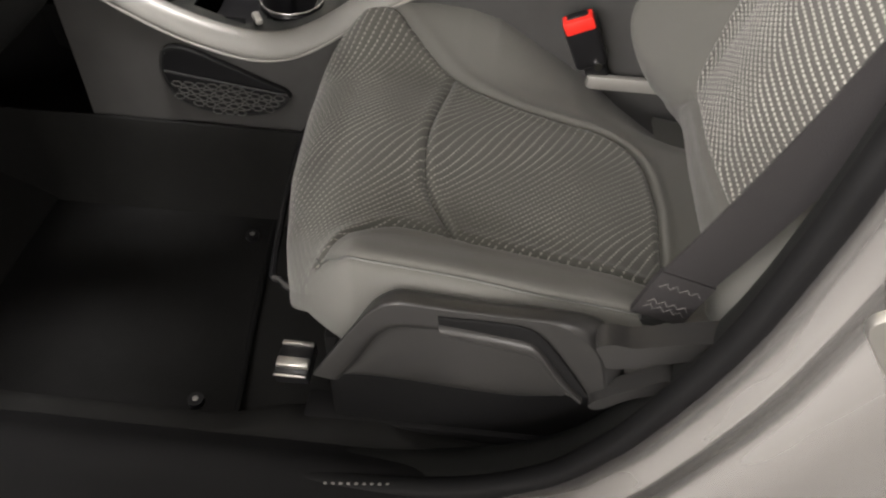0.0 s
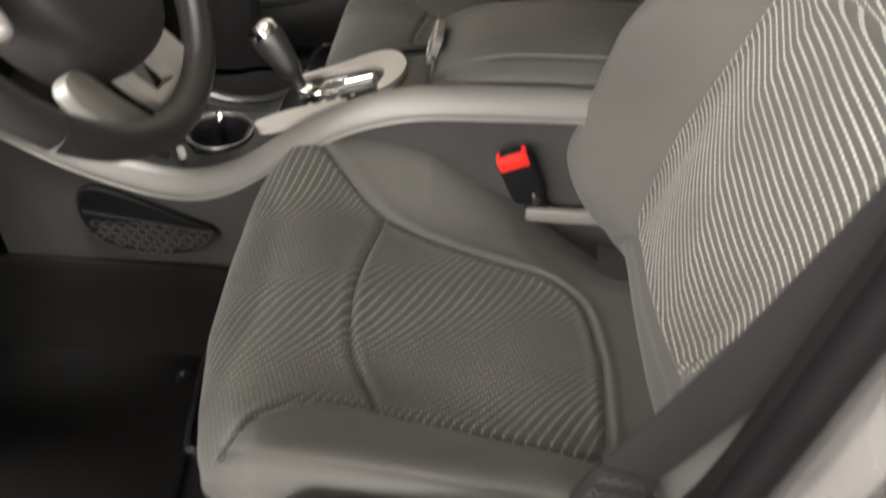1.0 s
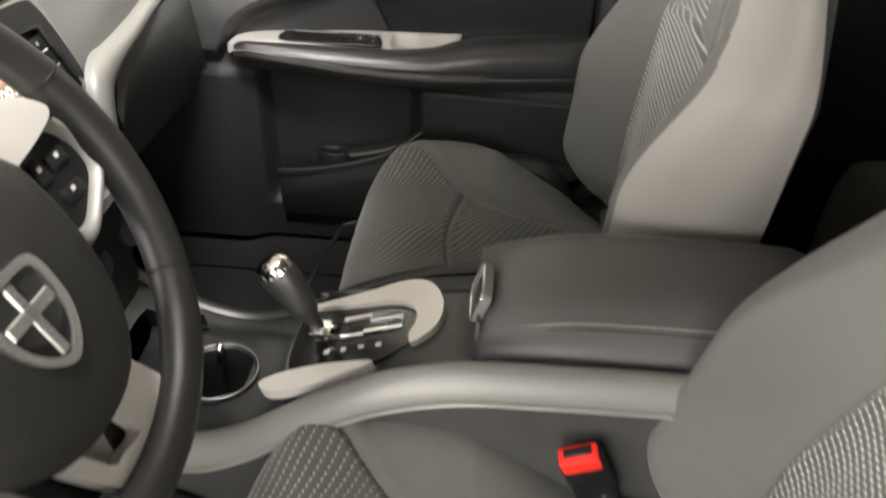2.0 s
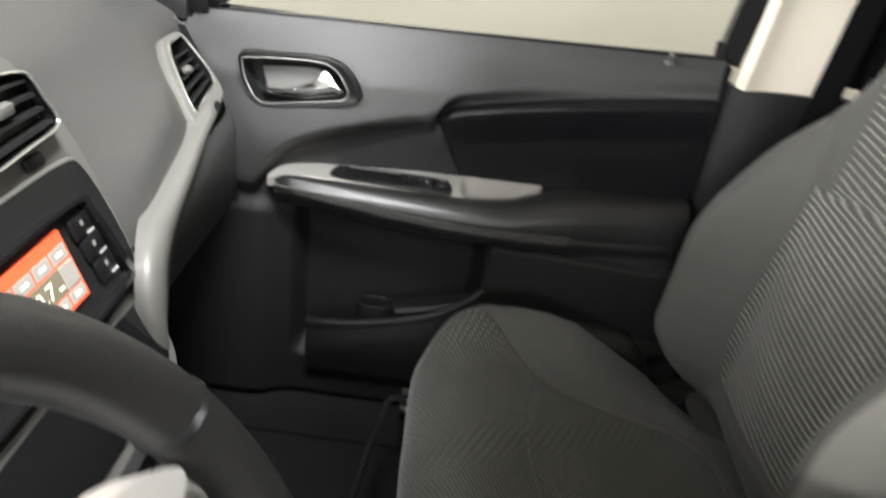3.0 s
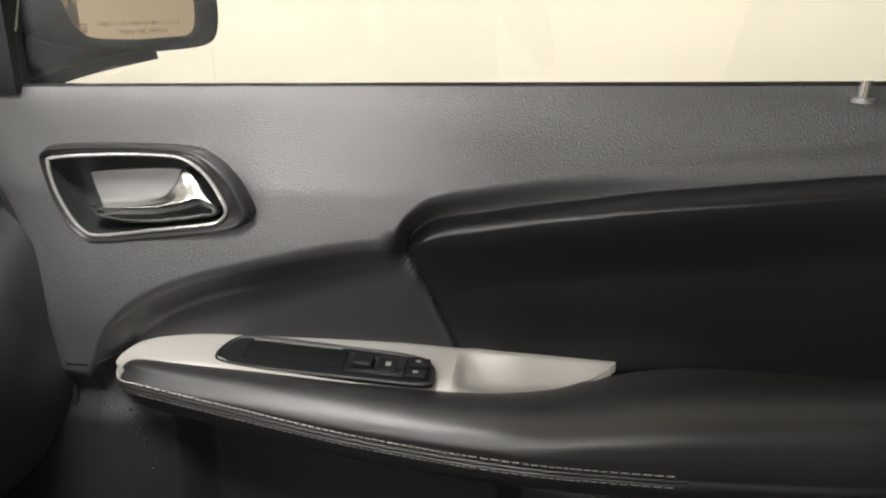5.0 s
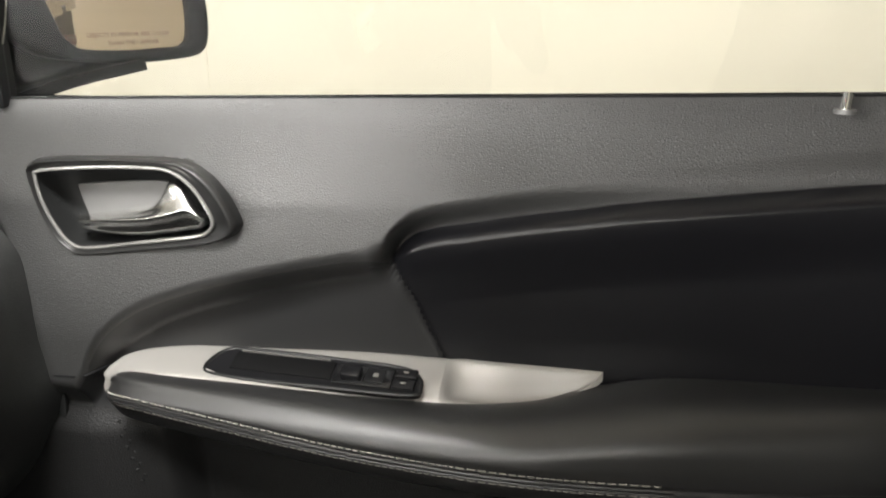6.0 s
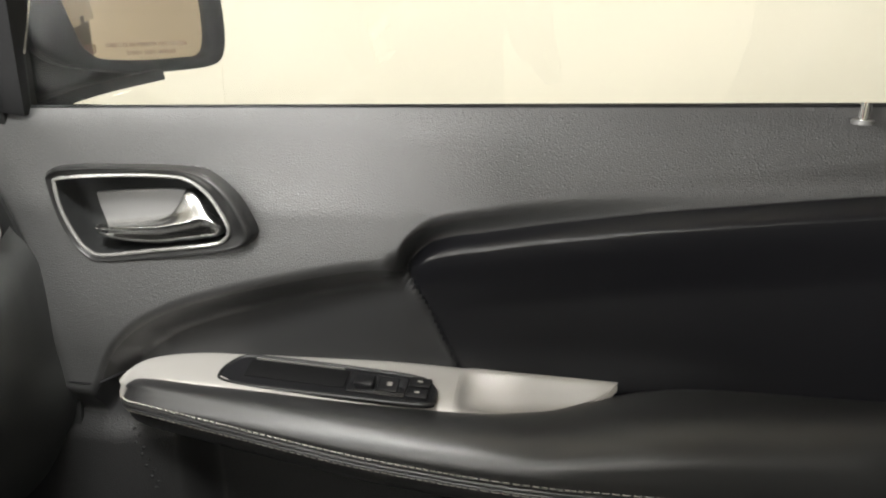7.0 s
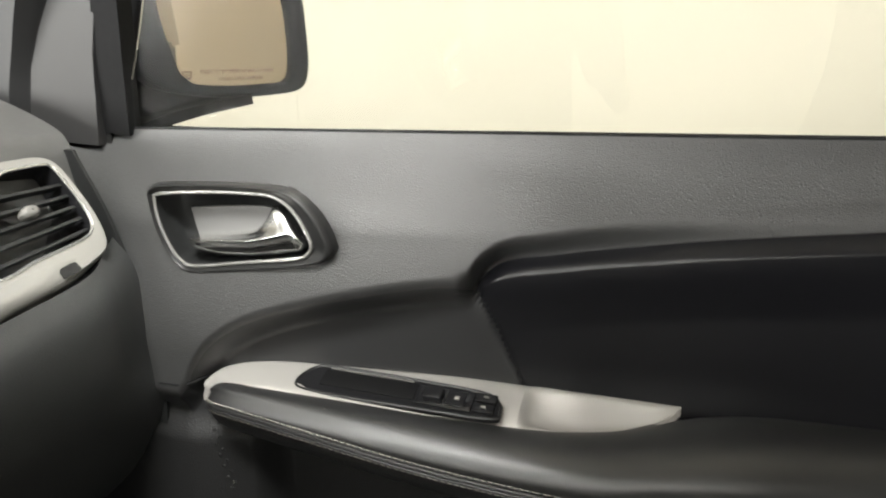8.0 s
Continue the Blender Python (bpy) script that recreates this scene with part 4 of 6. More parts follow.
wpath = spline([(-0.604, -0.215, 0.355), (-0.609, -0.229, 0.42), (-0.616, -0.245, 0.475), (-0.624, -0.268, 0.555), (-0.634, -0.295, 0.66), (-0.645, -0.322, 0.80), (-0.655, -0.345, 1.05)], 8)
part("webbing", ribbon(wpath, 0.050, side=(0.05, 0.96, 0.28)), WEBBING, belt, "dark grey woven webbing")
part("sleeve", ribbon(wpath[1:10], 0.053, 0.0035, side=(0.05, 0.96, 0.28)), WEBBING, belt, "sewn double sleeve")
for k in (0, 1, 4):
    c = Vector(wpath[3 + k])
    run = Vector((-0.0046, 0.0, 0.0)) + c
    pts = [run + Vector((0.0, 0.96, 0.28)) * (-0.021 + 0.00525 * i) + Vector((0, -0.2, 0.98)) * (0.006 * ((i % 2) - 0.5)) for i in range(9)]
    part("stitching", tube(pts, 0.00030, 5), STACK, belt, "pale zigzag stitching")
part("anchor", rbox(0.03, 0.06, 0.05, 0.008, m=Matrix.Translation((-0.600, -0.218, 0.335)) @ Matrix.Rotation(0.4, 4, "X")), HARD, belt, "black plastic anchor cover")

pbelt = thing("seat_belt", "black seat belt hanging beside the passenger centre pillar", "seat belt", (0.70, -0.3, 0.3))
ppath = spline([(0.685, -0.385, 1.10), (0.690, -0.365, 0.92), (0.692, -0.345, 0.70), (0.698, -0.32, 0.45), (0.698, -0.30, 0.20)], 6)
part("webbing", ribbon(ppath, 0.047, side=(-0.2, 1, 0)), MATTING, pbelt, "black woven webbing")
part("guide", rbox(0.02, 0.07, 0.035, 0.006, m=Matrix.Translation((0.685, -0.385, 1.09))), BLACK, pbelt, "black belt guide")

# belt buckle between seat and console
def buckle(name, at, s, label):
    B = thing(name, label, "belt buckle", at)
    M = Matrix.Translation(at) @ Matrix.Rotation(math.radians(-24), 4, "X") @ Matrix.Rotation(math.radians(-6 * s), 4, "Y")
    part("housing", rbox(0.026, 0.044, 0.078, 0.006, 3, M @ Matrix.Translation((0, 0, 0.042))), BLACK, B, "black plastic buckle housing")
    part("release_button", rbox(0.021, 0.040, 0.020, 0.003, 2, M @ Matrix.Translation((-0.0035 * s, 0, 0.0745))), RED, B, "bright red release button")
    part("slot", rbox(0.010, 0.028, 0.003, 0.001, 1, M @ Matrix.Translation((-0.002 * s, 0, 0.0855))), BLACK, B)
    part("stalk", rbox(0.008, 0.030, 0.05, 0.003, 2, M @ Matrix.Translation((0, -0.002, -0.012))), BLACK, B)
    part("rivet", prism(circle(0.006, 14), 0.005, 0.002, M @ Matrix.Translation((-0.012 * s, -0.008, 0.006)) @ Matrix.Rotation(-math.pi / 2 * s, 4, "Y")), CHROME, B, "bright rivet")
    part("anchor_bar", rbox(0.012, 0.13, 0.022, 0.004, 2, Matrix.Translation((at[0] - 0.002, at[1] - 0.06, at[2] - 0.026))), SILVER, B, "pale steel anchor bar")
    return B


buckle("driver_buckle", (-0.165, -0.173, 0.359), 1, "black seat belt buckle with red button beside the console")


# ---- centre console ----
con = thing("centre_console", "dark plastic centre console with a silver side trim between the seats", "console", (0, 0, 0))
TRIM = spline([(0.60, 0.47), (0.55, 0.425), (0.49, 0.386), (0.42, 0.352), (0.345, 0.330), (0.285, 0.329), (0.225, 0.352), (0.14, 0.410), (0.06, 0.455), (-0.02, 0.477), (-0.12, 0.483), (-0.24, 0.486), (-0.45, 0.487)], 6)
def drop(y):
    """How much lower the console's passenger edge lies."""
    return float(np.interp(-y, [-0.50, -0.42, -0.32, -0.14, -0.06, 0.0, 0.4], [0.0, 0.018, 0.030, 0.050, 0.062, 0.066, 0.066]))


for sx, nm in ((-1, "driver"), (1, "passenger")):
    SIDE = [(y, z - (drop(y) if sx > 0 else 0.0)) for y, z in TRIM]
    rows = []
    for x, dz, dyy in ((0.118, 0.012, 0), (0.126, 0.0165, 0), (0.137, 0.013, 0), (0.146, 0.002, 0), (0.151, -0.012, 0), (0.148, -0.0165, 0), (0.138, -0.015, 0)):
        rows.append([(sx * x, y, z + dz) for y, z in SIDE])
    bm = skin("t", rows, 1, 3)
    part("side_trim", bm, TRIMGREY if sx < 0 else DECK, con, "satin silver side trim" if sx < 0 else "smooth dark side trim")
    # bright lower edge
    part("edge_trim", tube([(sx * 0.1505, y, z - 0.0175) for y, z in SIDE], 0.0022, 6), SILVER if sx < 0 else HARD, con, "pale lower edge" if sx < 0 else "dark lower edge")
    wall = [[(sx * x, y, z0 + (z - 0.017 - z0) * k) for y, z in SIDE] for x, k, z0 in ((0.146, 1.0, 0.0), (0.146, 0.9, 0.0), (0.150, 0.6, 0.0), (0.156, 0.35, 0.0), (0.165, 0.0, 0.0))]
    part("side_wall", skin("t", wall, 1, 3), FLOCK if sx < 0 else HARD, con, "grey lined console side")
    foot = skin("t", [[(sx * 0.158, y, 0.188), (sx * 0.168, y, 0.182), (sx * 0.175, y, 0.09), (sx * 0.19, y, 0.0)] for y in (0.85, 0.5, 0.2, -0.5)], 4, 3)
    part("carpet_side", foot, CARPET, con, "black carpet side of the tunnel")
deck_z = lambda y: float(np.interp(y, TRIM[::-1, 0], TRIM[::-1, 1])) + 0.002
# the deck has openings for the cup wells; it is built in strips round them
ny = 60
yy = np.linspace(0.56, -0.45, ny)
xx = np.linspace(-0.119, 0.119, 33)
verts, faces = [], []
for j, y in enumerate(yy):
    z = deck_z(y)
    for i, x in enumerate(xx):
        lift = 0.010 * (abs(x) / 0.119) ** 6
        zz = z - 0.004 - 0.030 * float(smoothstep(0.27, 0.19, y) * smoothstep(-0.06, -0.02, y) * smoothstep(0.117, 0.09, abs(x)))
        verts.append((x, y, zz + lift - drop(y) * float(smoothstep(0.05, 0.119, x))))
cups = [(-0.016, 0.290, 0.046)]
for f in grid_faces(33, ny):
    c = np.mean([verts[i] for i in f], 0)
    if any(math.hypot(c[0] - a, c[1] - b) < r for a, b, r in cups) or (abs(c[0]) < 0.085 and 0.345 < c[1] < 0.43):
        continue
    faces.append(f)
part("deck", mesh("deck", verts, faces), DECK, con, "smooth black console top")
for a, b, r in cups:
    z = deck_z(b)
    prof = [(r + 0.005, 0.001), (r + 0.003, 0.006), (r - 0.001, 0.004), (r - 0.004, -0.01), (r - 0.006, -0.075), (0.0, -0.078)]
    rows = [[(a + q * math.cos(t), b + q * math.sin(t), z + w) for t in np.linspace(0, 2 * math.pi, 25)[:-1]] for q, w in prof]
    part("cup_well", skin("t", rows, 1, 1, True), BLACK, con, "black cup well")
    part("cup_ring", tube([(a + (r + 0.003) * math.cos(t), b + (r + 0.003) * math.sin(t), z + 0.008) for t in np.linspace(0, 2 * math.pi, 33)[:-1]], 0.0014, 8, True), BEAD, con, "satin metal ring")
tray = skin("t", [[(-0.085, y, 0.338), (-0.08, y, 0.29), (0.08, y, 0.29), (0.085, y, 0.338)] for y in (0.345, 0.36, 0.42, 0.43)], 3, 2)
part("tray", tray, BLACK, con, "black coin tray")

# gear selector: silver surround, black gate plate, chrome gate, lever
GZ = 0.407
GM = Matrix.Translation((0.0, 0.10, GZ)) @ Matrix.Rotation(-0.30, 4, "X")
surround_o = spline([(-0.100, 0.085), (-0.092, 0.02), (-0.070, -0.055), (-0.035, -0.088), (0.0, -0.094), (0.035, -0.088), (0.070, -0.055), (0.092, 0.02), (0.100, 0.085), (0.085, 0.075), (0.04, 0.10), (-0.04, 0.10), (-0.085, 0.075)], 4, True)
surround_i = spline([(-0.094, 0.072), (-0.072, 0.018), (-0.050, -0.035), (-0.028, -0.060), (0.0, -0.064), (0.028, -0.060), (0.050, -0.035), (0.072, 0.018), (0.094, 0.072), (0.082, 0.067), (0.04, 0.09), (-0.04, 0.09), (-0.082, 0.067)], 4, True)
part("gear_pod", prism(surround_o * 0.985, 0.045, 0.0, GM @ Matrix.Translation((0, 0, -0.044))), VINYL, con, "dark pod under the gear surround")
hook = spline([(0.058, 0.078), (0.068, 0.01), (0.079, -0.045), (0.064, -0.080), (0.022, -0.098), (-0.018, -0.092), (-0.042, -0.066), (-0.026, -0.060), (-0.006, -0.066), (0.020, -0.062), (0.040, -0.034), (0.046, 0.02), (0.052, 0.076)], 4, True)
part("gear_surround", prism(hook, 0.013, 0.005, GM, 3), PALE, con, "satin silver gear surround")
blade = spline([(-0.090, 0.103), (-0.079, 0.068), (-0.077, 0.02), (-0.083, -0.030), (-0.098, 0.010), (-0.109, 0.055), (-0.106, 0.092)], 4, True)
part("gear_blade", prism(blade, 0.014, 0.005, GM @ Matrix.Translation((0, 0, 0.016)), 3), PALE, con, "satin silver blade beside the gear gate")
part("cup_clip", rbox(0.012, 0.008, 0.03, 0.003, 2, Matrix.Translation((0.018, 0.300, 0.335)) @ Matrix.Rotation(0.3, 4, "Y")), CHROME, con, "bright cup clip")
part("tray_divider", rbox(0.03, 0.012, 0.01, 0.004, 2, Matrix.Translation((-0.080, 0.328, 0.337)) @ Matrix.Rotation(0.5, 4, "Z")), SILVER, con, "silver tray divider")
part("gate_plate", prism(surround_i * 1.02, 0.046, 0.002, GM @ Matrix.Translation((0, 0, -0.04))), GLOSS, con, "black gear gate plate")
gate = [(-0.006, 0.062), (0.012, 0.062), (0.012, 0.03), (0.022, 0.03), (0.022, -0.006), (0.012, -0.006), (0.012, -0.048), (-0.006, -0.048), (-0.006, 0.0), (-0.010, 0.0), (-0.010, 0.03), (-0.006, 0.03)]
gpath = [(GM @ Vector((x, y, 0.008))) for x, y in gate]
part("gate_edge", tube(gpath, 0.0040, 8, True), CHROME, con, "chrome zigzag gate edge")
for i in range(4):
    part("gear_mark", rbox(0.006, 0.0065, 0.001, 0.0, m=GM @ Matrix.Translation((-0.030, 0.045 - i * 0.022, 0.0065))), PRINT, con, smooth=False)
lever = thing("gear_lever", "black gear lever with chrome cap on the console", "gear lever", (0.0, 0.165, 0.41))
b0, b1 = Vector((0.0, 0.158, 0.408)), Vector((0.008, 0.215, 0.500))
axis = (b1 - b0).normalized()
ringz = []
sideways = axis.cross(Vector((1, 0, 0))).normalized()
for k, rx, ry in ((0.0, 0.008, 0.007), (0.18, 0.010, 0.010), (0.30, 0.016, 0.017), (0.55, 0.019, 0.022), (0.8, 0.020, 0.024), (0.92, 0.017, 0.021), (0.97, 0.012, 0.014)):
    c = b0 + (b1 - b0) * k
    ringz.append([c + Vector((1, 0, 0)) * (rx * math.cos(t)) + sideways * (ry * math.sin(t)) for t in np.linspace(0, 2 * math.pi, 15)[:-1]])
part("knob", skin("t", ringz, 2, 3, True, True), LEATHER, lever, "black leather knob")
capr = []
for k, rx, ry in ((0.86, 0.0195, 0.0235), (0.95, 0.0180, 0.0215), (1.01, 0.012, 0.014), (1.03, 0.004, 0.005)):
    c = b0 + (b1 - b0) * k
    capr.append([c + Vector((1, 0, 0)) * (rx * math.cos(t)) + sideways * (ry * math.sin(t)) for t in np.linspace(0, 2 * math.pi, 15)[:-1]])
part("cap", skin("t", capr, 2, 3, True, True), CHROME, lever, "chrome cap")
part("stem", tube([b0 - axis * 0.03, b0 + axis * 0.035], 0.007, 12, up=(1, 0, 0)), CHROME, lever, "chrome stem")
part("collar", rbox(0.03, 0.028, 0.012, 0.004, 2, Matrix.Translation(b0)), CHROME, lever)

# armrest box
arm = thing("armrest_box", "dark grey padded armrest box with a front latch on the console", "armrest", (0.0, -0.2, 0.48))
rows = []
for y, half, zt, zb in ((-0.030, 0.070, 0.490, 0.474), (-0.038, 0.082, 0.502, 0.470), (-0.060, 0.087, 0.517, 0.468), (-0.11, 0.090, 0.533, 0.468), (-0.20, 0.092, 0.541, 0.468), (-0.32, 0.092, 0.542, 0.468), (-0.40, 0.09, 0.538, 0.468), (-0.43, 0.08, 0.51, 0.47)):
    m_ = (zt + zb) / 2
    rows.append([(-half - 0.006, y, zb + 0.002), (-half - 0.016, y, m_ - 0.016), (-half - 0.012, y, m_ - 0.002), (-half + 0.004, y, zt - 0.022), (-half + 0.016, y, zt - 0.014), (-half * 0.55, y, zt - 0.003), (0, y, zt + 0.001), (half * 0.55, y, zt - 0.003), (half - 0.016, y, zt - 0.014), (half - 0.004, y, zt - 0.022), (half + 0.012, y, m_ - 0.002), (half + 0.016, y, m_ - 0.016), (half + 0.006, y, zb + 0.002)])
lid = part("lid", skin("t", rows, 4, 5, False, False), VINYL, arm, "dark soft padded lid")
part("lid_front", skin("t", [[(x, -0.0345, z) for x in (-0.070, -0.03, 0.03, 0.070)] for z in (0.474, 0.487, 0.500)], 2, 2, thick=0.004), VINYL, arm)
for sx in (-1, 1):
    for dz in (0.0, 0.0045):
        ln = spline([(sx * (0.0775 - dz), -0.05, 0.490 + dz), (sx * (0.0835 - dz), -0.09, 0.5055 + dz), (sx * (0.0865 - dz), -0.15, 0.517 + dz), (sx * (0.0885 - dz), -0.30, 0.5205 + dz), (sx * (0.087 - dz), -0.40, 0.517 + dz)], 8)
        part("stitch_line", tube(ln, 0.0009, 5), THREAD if dz else BLACK, lid, "row of grey stitching")
LM = Matrix(((1, 0, 0, -0.022), (0, -0.30, -0.954, -0.043), (0, 0.954, -0.30, 0.502), (0, 0, 0, 1)))
latch_o = spline([(-0.030, -0.020), (0.030, -0.022), (0.035, 0.0), (0.030, 0.018), (0.0, 0.021), (-0.030, 0.018), (-0.034, 0.0)], 4, True)
part("latch_surround", frame_ring([tuple(p) for p in latch_o], [tuple(p * 0.84) for p in latch_o], 0.010, LM @ Matrix.Translation((0, 0, -0.014))), STACK, lid, "grey latch surround")
part("latch_edge", tube([LM @ Vector((p[0] * 0.93, p[1] * 0.93, -0.0145)) for p in latch_o], 0.0012, 6, True), SATIN, lid, "bright latch edge")
part("latch", prism([tuple(p * 0.85) for p in latch_o], 0.004, 0.001, LM @ Matrix.Translation((0, 0, -0.010))), BLACK, lid, "black latch tab")
part("lower_box", rbox(0.20, 0.42, 0.05, 0.006, 2, Matrix.Translation((0, -0.25, 0.455))), BLACK, arm, "black lower box")

# net pocket in the console side by the footwell
net = thing("net_pocket", "black storage pocket with an elastic mesh net in the console side", "pocket", (-0.15, 0.36, 0.21))
oval = spline([(0.452, 0.318), (0.463, 0.275), (0.445, 0.232), (0.40, 0.214), (0.35, 0.211), (0.30, 0.222), (0.272, 0.245), (0.272, 0.262), (0.30, 0.275), (0.36, 0.302), (0.42, 0.325)], 4, True)
NM = Matrix(((0, 0, -1, -0.1515), (1, 0, 0, 0), (0, 1, 0, 0), (0, 0, 0, 1)))
cxy = oval.mean(0)
part("rim", frame_ring(oval, cxy + (oval - cxy) * 0.955, 0.009, NM, 0.003), HARD, net, "dark pocket rim")
part("pocket_back", prism(oval, 0.005, 0, NM), BLACK, net, "black pocket")
# hexagonal net over the lower half
for j in range(5):
    for i in range(11):
        cy, cz = 0.276 + i * 0.0185 + (j % 2) * 0.00925, 0.217 + j * 0.0112
        lim = 0.255 + (cy - 0.27) * 0.13
        if cz > lim or not inside([(cy, cz)], cxy + (oval - cxy) * 0.93)[0]:
            continue
        ring = [(cy + 0.0095 * math.cos(a), cz + 0.0062 * math.sin(a)) for a in np.linspace(0, 2 * math.pi, 7)[:-1]]
        rin = [(cy + 0.0072 * math.cos(a), cz + 0.0044 * math.sin(a)) for a in np.linspace(0, 2 * math.pi, 7)[:-1]]
        part("mesh_cell", frame_ring(ring, rin, 0.0016, NM @ Matrix.Translation((0, 0, 0.0075))), DASHLOW, net, smooth=False)
part("net_hem", tube([(-0.1605, 0.272 + k * 0.0115, 0.258 + k * 0.0016) for k in range(17)], 0.0022, 6), HARD, net, "elastic hem")

# driver floor mat with two fixing knobs
fm = thing("floor_mat", "black carpet floor mat with two fixing knobs in the driver footwell", "floor mat", (-0.4, 0.55, 0.0))
mo = spline([(-0.180, 0.320), (-0.180, 0.40), (-0.18, 0.60), (-0.2, 0.74), (-0.4, 0.80), (-0.58, 0.76), (-0.595, 0.60), (-0.585, 0.40), (-0.575, 0.285), (-0.56, 0.275), (-0.4, 0.296), (-0.2, 0.316)], 4, True)
part("carpet", prism(mo, 0.012, 0.004), MATTING, fm, "black carpet pile")
part("binding", tube([(a, b, 0.009) for a, b in mo], 0.005, 8, True), RUBBER, fm, "black bound edge")
for a, b in ((-0.235, 0.343), (-0.556, 0.333)):
    part("knob", prism(circle(0.011, 16), 0.010, 0.004, Matrix.Translation((a, b, 0.012))), BLACK, fm, "black fixing knob")
    part("knob_hole", prism(circle(0.004, 12), 0.002, 0.0, Matrix.Translation((a, b, 0.0215))), STEEL, fm)


# ---- passenger door ----
DOOR_AT = (0.74, 0.2, 0.06)
door = thing("passenger_door", "closed front passenger door with black vinyl panel, padded armrest and silver grip trim", "car door", DOOR_AT)


def belt_z(y):
    return 0.742 + (0.59 - y) * 0.0435 + 0.017 * smoothstep(0.60, 0.70, y)


GROOVE = spline([(0.2195, 0.624), (0.217, 0.632), (0.209, 0.641), (0.197, 0.650), (0.179, 0.656), (0.155, 0.661), (0.110, 0.671), (0.067, 0.679), (0.025, 0.687), (-0.073, 0.702), (-0.135, 0.711), (-0.23, 0.722)], 5)
SCOOP = spline([(0.496, 0.500), (0.486, 0.515), (0.480, 0.530), (0.463, 0.555), (0.435, 0.577), (0.400, 0.593), (0.356, 0.607), (0.289, 0.624), (0.249, 0.632), (0.2195, 0.634)], 5)
SEAM = spline([(0.2195, 0.628), (0.217, 0.622), (0.202, 0.595), (0.189, 0.567), (0.175, 0.541), (0.168, 0.52)], 4)


def door_x(Y, Z):
    """How far out the door panel lies at (y, z); smaller is nearer to the cabin's middle."""
    h = belt_z(Y) - Z
    f = smoothstep(-0.05, 0.45, Y)
    rear = 0.718 - 0.027 * smoothstep(0.012, 0.13, h)
    fore = 0.724 - 0.052 * smoothstep(-0.01, 0.085, h) - 0.036 * smoothstep(0.05, 0.20, h)
    x = rear * (1 - f) + fore * f
    # the rear field: the upper panel curls under along the groove, below it a padded roll that fades out
    gz = np.interp(Y, GROOVE[::-1, 0], GROOVE[::-1, 1])
    d = gz - Z
    sy = np.interp(-Z, -SEAM[:, 1], SEAM[:, 0])
    behind = smoothstep(0.003, -0.003, Y - sy)
    tip = smoothstep(0.0, 0.035, 0.246 - Y)
    valley = 0.706
    curl = x + (valley - x) * smoothstep(-0.026, -0.0008, d) * tip
    e = smoothstep(0.222, 0.196, Y)
    pad = 0.6975 * (1 - e) + e * (valley - 0.0150 * np.sin(np.clip(d / 0.0125, 0, 1) * math.pi / 2) + 0.009 * smoothstep(0.0115, 0.07, d))
    # the hollow above the grip
    sz = np.interp(Y, SCOOP[::-1, 0], SCOOP[::-1, 1])
    sd = sz - Z
    floor_x = np.interp(Y, [0.17, 0.24, 0.34, 0.40, 0.44, 0.47, 0.50], [0.6985, 0.697, 0.692, 0.686, 0.678, 0.666, 0.658])
    hollow = x + (floor_x - x) * smoothstep(-0.010, 0.030, sd)
    over = smoothstep(0.215, 0.235, Y)
    back_x = np.where(d > 0, pad, curl)
    back_x = back_x * behind + (back_x * (1 - over) + hollow * over) * (1 - behind)
    x = np.where(Y > 0.235, hollow, back_x)
    x = x + 0.0035 * np.exp(-(near(np.stack([Y.ravel(), Z.ravel()], 1), SEAM).reshape(Y.shape) / 0.0016) ** 2)
    # lower half: a deep field with a bin below it
    lowm = smoothstep(0.475, 0.445, Z)
    field = 0.668 + 0.035 * smoothstep(0.44, 0.41, Y) * smoothstep(0.105, 0.135, Y) * smoothstep(0.15, 0.19, Z)
    side = 0.022 * smoothstep(0.43, 0.50, Y)
    lowx = field - side
    lowx = lowx - 0.012 * smoothstep(0.448, 0.436, Z + 0.034 * (0.12 - Y)) * smoothstep(0.125, 0.10, Y)
    x = x * (1 - lowm) + lowx * lowm
    return x


ny, nlow, nup = 350, 220, 100
Yv = np.linspace(0.690, -0.200, ny)
edge_y = np.concatenate([GROOVE[::-1, 0], SCOOP[::-1, 0][2:]])
edge_z = np.concatenate([GROOVE[::-1, 1], SCOOP[::-1, 1][2:]])
order = np.argsort(edge_y)
Ev = np.interp(Yv, edge_y[order], edge_z[order]) - 0.002 + 0.003 * smoothstep(0.235, 0.205, Yv)
lower_rows = [0.075 + (Ev - 0.075) * t for t in 1 - (1 - np.linspace(0, 1, nlow)) ** 1.7]
upper_rows = [Ev + (belt_z(Yv) - Ev) * t for t in np.linspace(0, 1, nup)[1:] ** 1.3]
Zg = np.array(lower_rows + upper_rows)
Yg = np.repeat(Yv[None], len(Zg), 0)
Xg = door_x(Yg, Zg)
V = np.stack([Xg, Yg, Zg], -1).reshape(-1, 3)
F = np.array(grid_faces(ny, len(Zg)))
mid = V[F].mean(1)
BEZ = spline([(0.517, 0.689), (0.510, 0.695), (0.456, 0.701), (0.412, 0.703), (0.391, 0.701), (0.375, 0.691), (0.364, 0.676), (0.358, 0.662), (0.362, 0.653), (0.376, 0.647), (0.432, 0.637), (0.479, 0.629), (0.494, 0.633), (0.504, 0.645), (0.514, 0.667)], 4, True)
BX = 0.658
